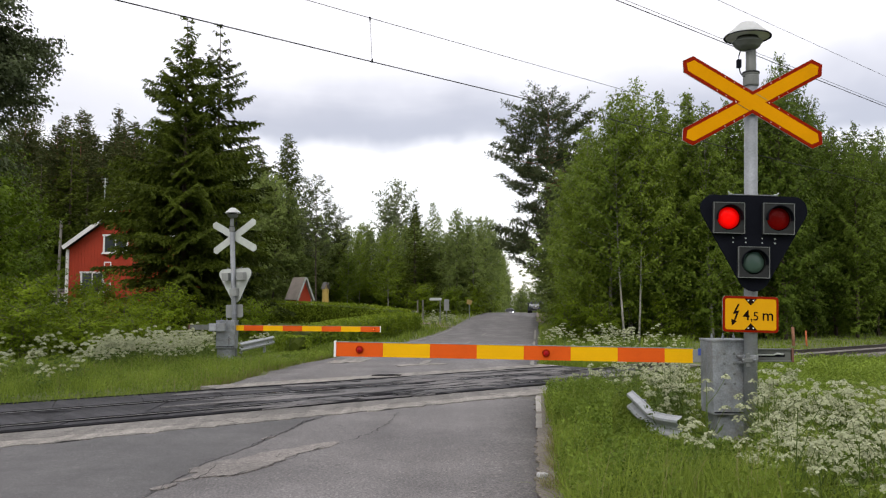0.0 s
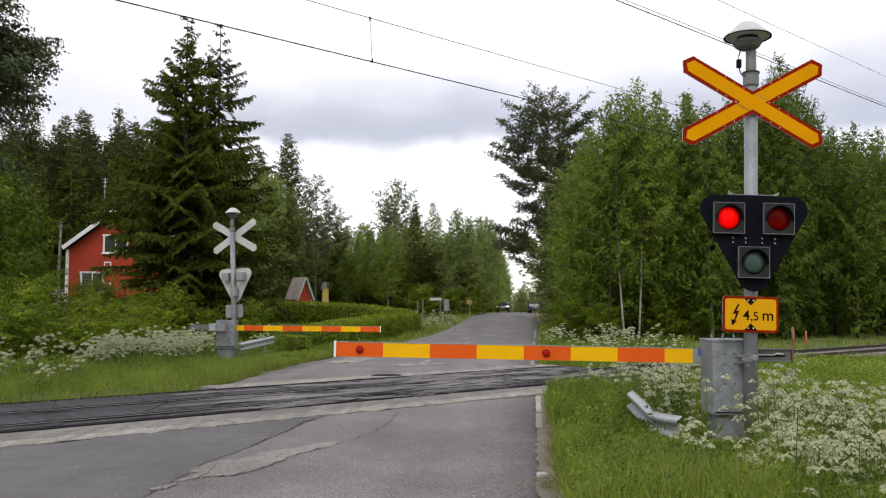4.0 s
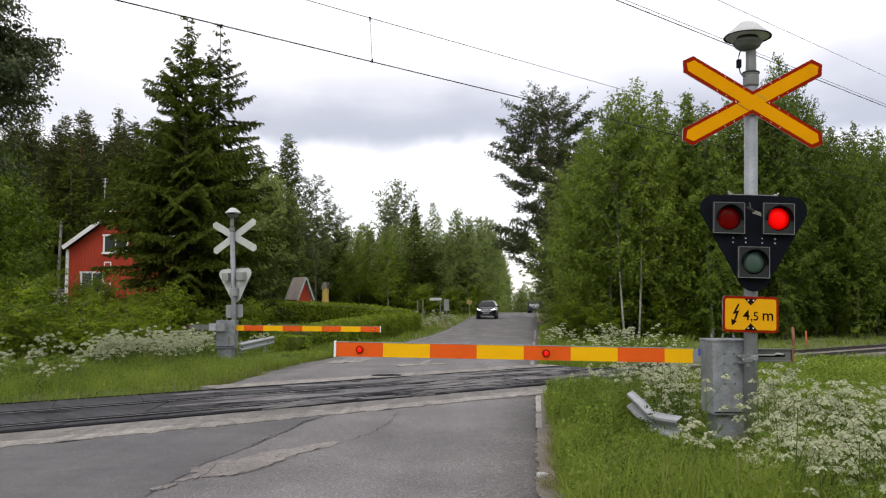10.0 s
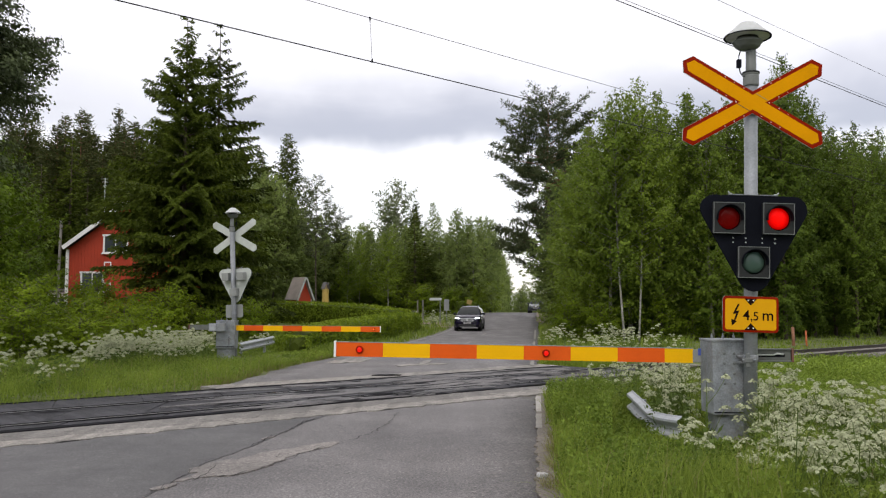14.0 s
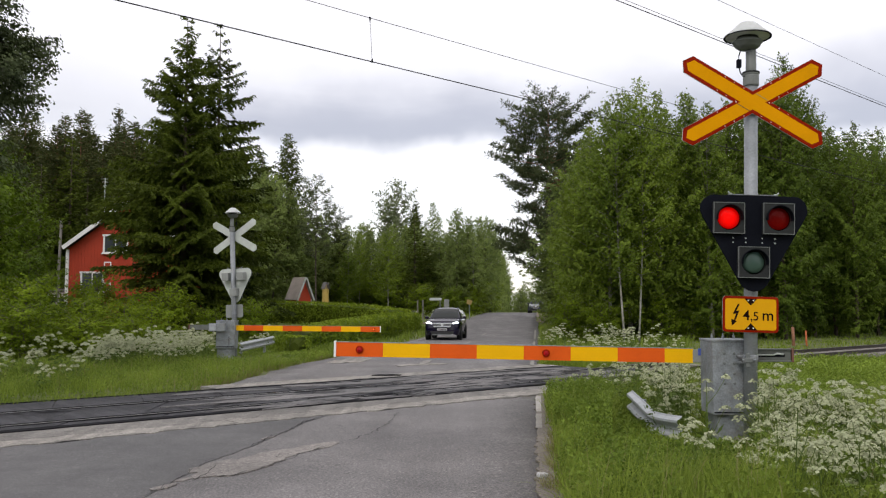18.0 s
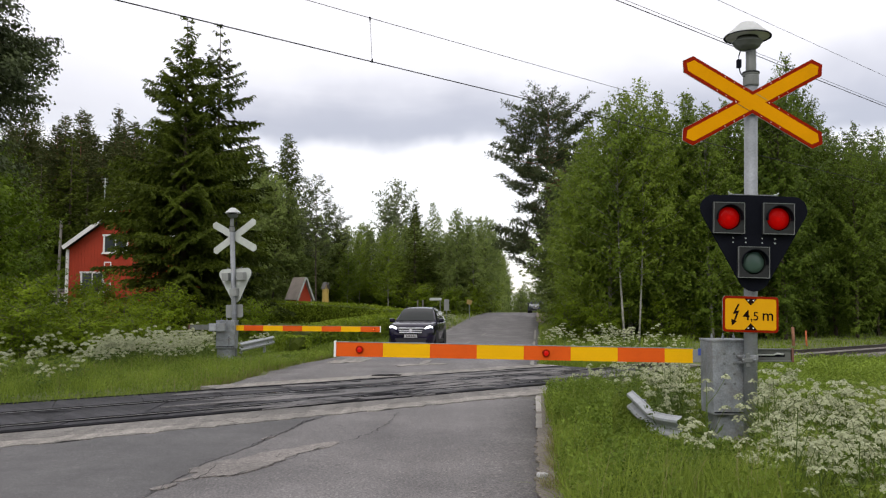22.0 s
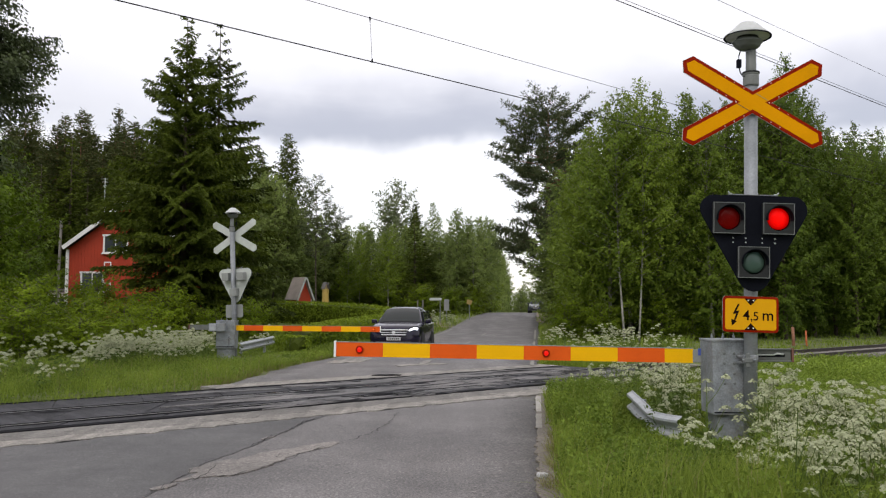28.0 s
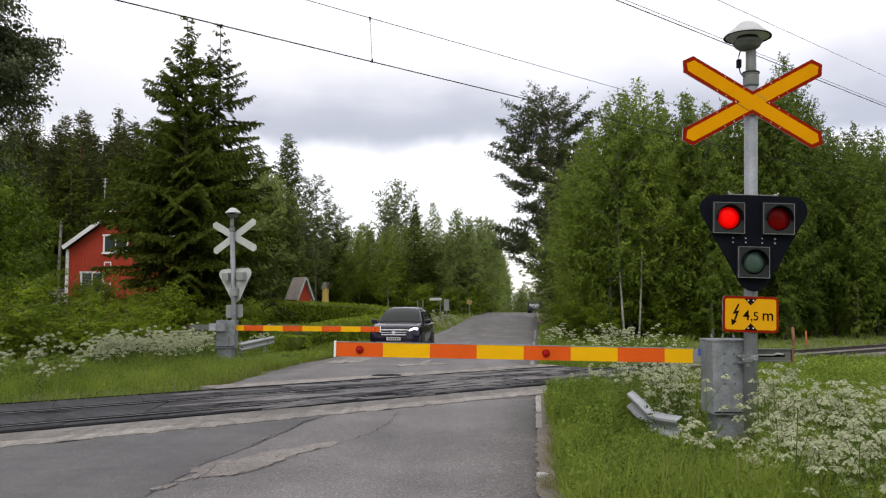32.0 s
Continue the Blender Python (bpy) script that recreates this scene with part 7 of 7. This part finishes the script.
def make_grass(name, seed, pts, h0, h1, width, material, label, lean=0.35):
    rng = np.random.default_rng(seed)
    n = len(pts)
    base = np.array([(x, y, ground_z(x, y) - 0.02) for x, y in pts])
    h = rng.uniform(h0, h1, n)
    clump = np.array([0.8 + 0.75 * noise.noise((x * 0.8, y * 0.8, 9)) + 0.35 * noise.noise((x * 2.6, y * 2.6, 4)) for x, y in pts])
    h *= np.clip(clump, 0.35, 1.3)
    h *= np.array([0.55 if y > 11 and x > 0.33 * y and y < 27 else 1.0 for x, y in pts])
    h *= np.array([0.45 if y >= 27 and x > 0.3 * y else 1.0 for x, y in pts])
    h *= np.array([0.25 if -8.0 < x < -4.6 and 24 < y < 32 else 1.0 for x, y in pts])
    # trodden down before the guard rail
    h *= np.array([0.30 if 0.2 < x / y < 0.3 and 7.8 < y < 12.4 else 0.28 if 0.3 <= x / y < 0.37 and 7.4 < y < 10 else 1.0 for x, y in pts])
    az = rng.uniform(0, 2 * math.pi, n)
    side = np.column_stack((np.cos(az), np.sin(az), np.zeros(n)))
    ln = rng.normal(0, lean, (n, 2)) + (0.08, 0.0)
    w = width * rng.uniform(0.6, 1.3, n)
    mid = base.copy()
    mid[:, :2] += ln * (h * 0.35)[:, None]
    mid[:, 2] += h * 0.6
    tip = base.copy()
    tip[:, :2] += ln * h[:, None]
    tip[:, 2] += h * (1 - 0.25 * np.abs(ln).sum(axis=1))
    V = np.empty((n, 6, 3))
    V[:, 0], V[:, 1] = base - side * w[:, None] / 2, base + side * w[:, None] / 2
    V[:, 2], V[:, 3] = mid + side * w[:, None] * 0.4, mid - side * w[:, None] * 0.4
    V[:, 4], V[:, 5] = tip + side * w[:, None] * 0.08, tip - side * w[:, None] * 0.08
    me = bpy.data.meshes.new(name)
    me.vertices.add(n * 6)
    me.vertices.foreach_set("co", V.astype(np.float32).reshape(-1))
    idx = (np.array((0, 1, 2, 3, 3, 2, 4, 5))[None, :] + 6 * np.arange(n)[:, None]).astype(np.int32).reshape(-1)
    me.loops.add(n * 8)
    me.loops.foreach_set("vertex_index", idx)
    me.polygons.add(n * 2)
    me.polygons.foreach_set("loop_start", np.arange(0, n * 8, 4, dtype=np.int32))
    me.materials.append(material)
    me.update()
    me.validate()
    ob = new(name, me)
    return tagged(ob, label, "grass", kind="stuff")


near_right = lambda x, y: x > (road_right(y) + 0.20 + 0.34 * noise.noise((y * 1.4, 8, 3)) if y < 12 else 0) and in_view(x, y)
far_left = lambda x, y: x < 4 and in_view(x, y, 2)
make_grass("tall_grass", 61, scatter_points(61, 60000, 0.5, 8, 5.2, 13, near_right), 0.20, 0.58, 0.008, M_GRASS, "tall green verge grass")
make_grass("tall_grass", 62, scatter_points(62, 36000, 1.0, 16, 12, 26, near_right), 0.16, 0.42, 0.016, M_GRASS_DEEP, "tall green verge grass")
make_grass("dry_stalks", 63, scatter_points(63, 3400, 0.5, 9, 5.2, 18, near_right), 0.30, 0.72, 0.0045, M_STRAW, "pale dry grass stalks", 0.2)
make_grass("meadow_grass", 64, scatter_points(64, 64000, -16, 3, 11.5, 34, far_left), 0.14, 0.42, 0.013, M_GRASS, "green verge grass beyond the track")
make_grass("meadow_grass", 65, scatter_points(65, 26000, -26, 34, 26, 62, lambda x, y: in_view(x, y, 2)), 0.2, 0.5, 0.05, M_GRASS, "green grass at the wood's edge")
make_grass("meadow_grass", 66, scatter_points(66, 9000, -26, 20, 58, 112, lambda x, y: in_view(x, y, 2)), 0.2, 0.45, 0.09, M_GRASS, "green grass along the far road")
make_grass("dry_stalks", 71, scatter_points(71, 7500, 0.4, 2.3, 4.8, 13, lambda x, y: road_right(y) - 0.02 < x < road_right(y) + 0.50 + 0.35 * noise.noise((y * 1.3, 3, 2))), 0.08, 0.26, 0.007, M_DRY, "short brownish grass along the road's edge", 0.6)
make_grass("dry_stalks", 72, scatter_points(72, 5200, -10, 0, 15, 34, lambda x, y: road_left(y) - 0.55 < x < road_left(y) or -2.9 < track_uv(x, y)[1] < -2.2), 0.08, 0.22, 0.012, M_DRY, "short brownish grass along the road's edge", 0.6)
make_grass("dry_stalks", 67, scatter_points(67, 1800, -16, 3, 16, 32, far_left), 0.3, 0.55, 0.008, M_STRAW, "pale dry grass stalks", 0.25)


def make_herbs(seed, pts, h, size, label):
    """Low broad leaves between the grass blades."""
    rng = np.random.default_rng(seed)
    c = np.array([(x, y, ground_z(x, y) + h * rng.uniform(0.1, 1.0) * (0.25 if -8.0 < x < -4.6 and 24 < y < 32 else 0.32 if 0.2 < x / y < 0.3 and 7.8 < y < 12.4 else 0.3 if 0.3 <= x / y < 0.37 and 7.4 < y < 10 else 1.0)) for x, y in pts])
    V = leaf_quads(rng, c, size, size * 0.45, np.tile((0.0, 0.0, 0.35), (len(pts), 1)), 0.9)
    tagged(new("herb_leaves", quads_mesh("herb_leaves", V, M_HERB)), label, "weeds", kind="stuff")


make_herbs(68, scatter_points(68, 26000, 0.5, 8, 5.2, 16, near_right), 0.42, 0.045, "small green weed leaves in the verge grass")
make_herbs(84, scatter_points(84, 9000, 1.2, 3.0, 9.3, 13.2, lambda x, y: 0.125 < x / y < 0.212 and noise.noise((x * 2.1, y * 1.3, 17)) > -0.05), 0.52, 0.055, "tall leafy weeds beside the road")
make_herbs(83, scatter_points(83, 11000, 0.8, 4.0, 5.0, 9.3, lambda x, y: near_right(x, y) and noise.noise((x * 2.6, y * 2.0, 23)) > 0.05), 0.52, 0.045, "leafy weed clumps in the verge")
make_herbs(82, scatter_points(82, 12000, 4.0, 16, 11, 24, lambda x, y: near_right(x, y) and x / y > 0.36 and noise.noise((x * 0.9, y * 0.7, 41)) > -0.1), 0.40, 0.075, "leafy weeds in the meadow beside the track")
make_herbs(81, scatter_points(81, 7000, 1.4, 3.4, 7.4, 11.0, lambda x, y: (0.19 < x / y < 0.225 or (y > 10.6 and x / y < 0.31)) and noise.noise((x * 1.6, y * 1.2, 51)) > -0.2), 0.40, 0.055, "deep green weeds round the guard rail")
make_herbs(69, scatter_points(69, 36000, -16, 3, 11.5, 34, far_left), 0.30, 0.055, "small green weed leaves beyond the track")


def umbel_shape(seed, r):
    """One flat-domed flower head of many small clusters, about its own origin."""
    rng = np.random.default_rng(seed)
    V = []
    for k in range(34):
        a, q = rng.uniform(0, 6.28), math.sqrt(rng.uniform(0, 1))
        c = np.array((r * q * math.cos(a), r * q * math.sin(a), 0.55 * r * (1 - q * q) - 0.1 * r + rng.normal(0, 0.004)))
        s = rng.uniform(0.010, 0.017)
        n = np.array((0.9 * math.cos(a) * q, 0.9 * math.sin(a) * q, 1.0)) + rng.normal(0, 0.3, 3)
        t1 = np.cross(n, (0.3, 1, 0.1))
        t1 /= np.linalg.norm(t1)
        t2 = np.cross(n, t1)
        t2 /= np.linalg.norm(t2)
        V.append([c - t1 * s, c - t2 * s, c + t1 * s, c + t2 * s])
    return np.array(V)


UMBELS = [umbel_shape(200 + k, r) for k, r in enumerate((0.042, 0.054, 0.068))]
UMBEL_MESHES = [quads_mesh("umbel", V, M_FLOWER) for V in UMBELS]


def umbel_plant(seed, h):
    """Cow parsley: forked stems, each with a white head; ferny leaves below."""
    rng = np.random.default_rng(seed)
    bm = bmesh.new()
    heads = []
    top = np.array((rng.normal(0, 0.05), rng.normal(0, 0.05), h))
    path_tube(bm, [(0, 0, 0), (top[0] * 0.4, top[1] * 0.4, h * 0.5), tuple(top)], [0.006, 0.005, 0.003], 4)
    heads.append((top, int(rng.integers(0, 3))))
    for k in range(int(rng.integers(4, 7))):
        f = rng.uniform(0.35, 0.8)
        st = np.array((top[0] * f, top[1] * f, h * f))
        az = rng.uniform(0, 6.28)
        e = st + np.array((math.cos(az) * 0.17, math.sin(az) * 0.17, h * rng.uniform(0.10, 0.38)))
        path_tube(bm, [tuple(st), tuple((st + e) / 2 + (0, 0, -0.02)), tuple(e)], [0.004, 0.003, 0.002], 3)
        heads.append((e, int(rng.integers(0, 3))))
    ferns = []
    for k in range(30):
        az, rad = rng.uniform(0, 6.28), rng.uniform(0.03, 0.18)
        ferns.append((math.cos(az) * rad, math.sin(az) * rad, h * rng.uniform(0.08, 0.6)))
    F = leaf_quads(rng, np.array(ferns), 0.10, 0.035)
    V = np.vstack([UMBELS[k] + e for e, k in heads])
    return finish("stem", bm, M_STEM), heads, quads_mesh("fern_foliage", F, M_STEM), V, F


SWAY = []


def make_flowers():
    rng = random.Random(90)
    kinds = [umbel_plant(70 + k, h) for k, h in enumerate((0.62, 0.75, 0.85, 0.55, 0.7, 0.66))]
    first = []
    for st, heads, fe, V, F in kinds:
        t = thing("cow_parsley", pose(0, 0, -50), "white-flowered cow parsley swaying in the verge", "wild flower", "cow parsley")
        part("stem", st, None, t)
        for e, k in heads:
            part("umbel", UMBEL_MESHES[k], None, t, m=Matrix.Translation(e) @ pose(0, 0, 0, rng.uniform(-14, 14), rng.uniform(-14, 14), rng.uniform(0, 360)))
        part("fern_foliage", fe, None, t)
        first.append(t)
    dense = lambda x, y: near_right(x, y) and x / y > 0.305
    near = scatter_points(91, 46, 2.6, 4.3, 8.2, 10.8, lambda x, y: dense(x, y) and (x / y > 0.36 or y > 10.3)) + scatter_points(92, 116, 2.2, 5.4, 5.4, 9.3, lambda x, y: dense(x, y) and x / y > 0.36)
    near += scatter_points(88, 5, 2.5, 3.5, 8.2, 9.5, lambda x, y: 0.312 < x / y < 0.375)
    near += scatter_points(93, 26, 2.3, 4.2, 12.5, 16, lambda x, y: near_right(x, y) and x / y < 0.34) + scatter_points(85, 22, 2.1, 3.6, 5.0, 6.6, lambda x, y: near_right(x, y) and x / y > 0.41) + scatter_points(94, 6, 1.9, 3.2, 6.4, 8.0, near_right)
    near += scatter_points(79, 34, 2.5, 4.0, 10.3, 13.2, lambda x, y: 0.25 < x / y < 0.315)
    used = set()
    for i, (x, y) in enumerate(near):
        if math.hypot(x - 3.33, y - 9.95) < 0.36 or math.hypot(x - 3.5, y - 9.65) < 0.2 or (0.328 < x / y < 0.375 and y < 9.9 and i % 5) or (x / y > 0.40 and i % 5 == 0):
            continue
        k = i % 6
        sc = rng.uniform(0.72, 1.08)
        m = Matrix.Translation((x, y, ground_z(x, y) - 0.02)) @ Matrix.Rotation(rng.uniform(0, 6.28), 4, "Z")
        if k not in used:
            used.add(k)
            t = first[k]
            t.matrix_basis = m
        else:
            t = copy_thing(first[k], m)
        t.scale = (sc, sc, sc)
        if i % 3 == 0:
            SWAY.append((t, m, i))
    # the many that stand further off
    far = scatter_points(95, 16, 3.6, 5.5, 9.5, 12, near_right) + scatter_points(96, 150, -10.6, -6.9, 21.8, 27, lambda x, y: far_left(x, y) and x / y < -0.268 and x / y > -0.42) + scatter_points(87, 40, -9.8, -6.4, 27, 32, far_left)
    far += scatter_points(97, 40, -11, -7.0, 15.5, 20, lambda x, y: far_left(x, y) and x / y < -0.40) + scatter_points(98, 50, 4.0, 8.4, 29, 42, near_right) + scatter_points(99, 12, 3.9, 6.5, 21, 28, near_right) + scatter_points(89, 40, -3, 1, 60, 78, far_left)
    W, G = [], []
    for x, y in far:
        st, heads, fe, V, F = kinds[rng.randrange(6)]
        sc = rng.uniform(0.8, 1.2)
        a = rng.uniform(0, 6.28)
        T = np.array(((math.cos(a), -math.sin(a), 0), (math.sin(a), math.cos(a), 0), (0, 0, 1))) * sc
        o = np.array((x, y, ground_z(x, y)))
        C = V.mean(axis=1, keepdims=True)
        W.append((C + (V - C) * (1.0 if y < 15 else 1.75)) @ T.T + o)
        G.append(F @ T.T + o)
    ob = new("flower_meadow", quads_mesh("flower_meadow", np.vstack(W), M_FLOWER))
    tagged(ob, "drifts of white cow parsley in the grass", "wild flowers", kind="stuff")
    part("fern_foliage", quads_mesh("fern_foliage", np.vstack(G), M_STEM), None, ob)


make_flowers()


def make_insect():
    """A small grey fly that darts past close by."""
    t = thing("flying_insect", pose(2.2, 1.0, 1.2), "small grey insect darting past in the air", "insect")
    part("body", lathe(bmesh.new(), [(0.0002, -0.006), (0.0016, -0.004), (0.002, 0.0), (0.0016, 0.003), (0.0003, 0.006)], 8, pose(0, 0, 0, 0, 90, 0)), M_HOUSING, t, smooth=True)
    for k in (-1, 1):
        part("wing", sheet(bmesh.new(), [(0.0, 0, 0.0005), (0.004 * k + 0.003, -0.002, 0.009), (0.006 * k + 0.006, -0.002, 0.008), (0.003 * k + 0.002, 0, 0.0)], 0.0003, (0, 1, 0)), M_WOOD_GREY, t, "pale grey wing", pose(0, 0, 0, 0, 40 * k, 0))
    return t


INSECT = make_insect()


# ------------------------------------------------------------- what moves
# the times at which the flashing changes over; before the first the left lamp is lit
CHANGES = [0.22, 0.62, 1.35, 1.74, 2.15, 2.82, 3.25, 3.80, 4.35, 4.90, 5.45, 5.95, 6.55, 7.02, 7.62, 8.15, 8.65, 9.22, 9.75, 10.32, 10.85, 11.25, 11.95, 12.35, 13.05, 13.45, 13.88,
           14.53, 15.05, 15.55, 16.05, 16.55, 17.15, 17.66, 18.25, 18.75, 19.35, 19.85, 20.38, 20.94, 21.47, 22.0, 22.55, 22.95, 23.65, 24.06, 24.75, 25.15, 25.70, 26.25, 26.85, 27.42,
           27.75, 28.43, 28.85, 29.36, 29.95, 30.45, 31.06, 31.55]
CAR_ROWS = [(0, 149, -0.1), (1, 141.5, -0.1), (2, 134, -0.1), (3, 126.5, -0.05), (4.5, 115.5, 0), (6, 105, 0), (7.5, 93.5, 0.05), (9, 83, 0.22), (10.5, 73.5, 0.28), (12, 65.3, 0.27), (13, 60.6, 0.26),
            (14, 56.5, 0.25), (15.5, 51, 0.20), (17, 46, 0.16), (18, 42.6, 0.15), (19, 39.4, 0.15), (20, 36.5, 0.16), (21, 34, 0.17), (22, 32, 0.17), (23, 30.6, 0.14), (24, 29.7, 0.09), (25, 29.25, 0.04),
            (26.5, 29.15, 0.01), (32, 29.15, 0.01)]


def motions():
    # a drum turns a quarter from dark to half lit and another quarter to fully lit, and on in the same way
    for drum, at, phase in DRUMS:
        lit = phase == 0
        ang = 180 if lit else 0
        rows = [(0.0, ang)]
        for t in CHANGES:
            f = round(t * 30)
            start, go_on = (f - 4, f) if lit else (f - 2, f + 2)
            for d, k in ((start, 0), (start + 1, 45), (start + 2, 90), (go_on, 90), (go_on + 1, 135), (go_on + 2, 180)):
                rows.append((d / 30, ang + k))
            ang += 180
            lit = not lit
        rows.append((32.0, ang))
        walk(drum, [(t, Matrix.Translation(at) @ Matrix.Rotation(radians(a), 4, "Z")) for t, a in rows])
    walk(CAR, [(t, car_pose(f, a)) for t, f, a in CAR_ROWS])
    ts = [k / 30 for k in range(0, 27 * 30)]
    fr = np.interp(ts, [r[0] for r in CAR_ROWS], [r[1] for r in CAR_ROWS])
    for w, at in WHEELS:
        walk(w, [(t, Matrix.Translation(at) @ Matrix.Rotation(-(150 - f) / 0.345 * -1.0, 4, "X")) for t, f in zip(ts, fr)] + [(32.0, Matrix.Translation(at) @ Matrix.Rotation((150 - fr[-1]) / 0.345, 4, "X"))])
    walk(INSECT, [(0, pose(2.2, 1.0, 1.2)), (9.5, pose(1.6, 1.0, 1.3)), (9.8, pose(0.95, 1.0, 1.45)), (9.9, pose(0.58, 1.0, 1.60, 0, 20, 0)), (10.0, pose(0.372, 1.0, 1.70, 0, 30, 0)), (10.1, pose(0.23, 1.0, 2.0, 0, 50, 0)),
                  (10.3, pose(0.2, 0.8, 2.8)), (12, pose(0.5, -1.0, 3.2)), (32, pose(2.0, -3.0, 3.0))])
    for k, c in enumerate(SWAYING):
        m = Matrix.LocRotScale(c.location, c.matrix_basis.to_quaternion(), None)
        a = 0.45 if c.location.x < 0.40 * c.location.y else 0.9
        walk(c, [(s, Matrix.Translation(m.translation) @ Matrix.Rotation(radians(a * (0.7 * math.sin(1.9 * s + 1.3 * k) + 0.3 * math.sin(4.1 * s + k))), 4, "Y") @ m.to_3x3().to_4x4()) for s in np.linspace(0, 32, 80)])
    for t, m, i in SWAY:
        walk(t, [(s, m @ pose(0, 0, 0, 2.2 * math.sin(s * 2.1 + i * 0.7) + 1.2 * math.sin(s * 3.7 + i), 2.5 * math.sin(s * 1.7 + i * 1.3), 0)) for s in np.linspace(0, 32, 54)])


motions()
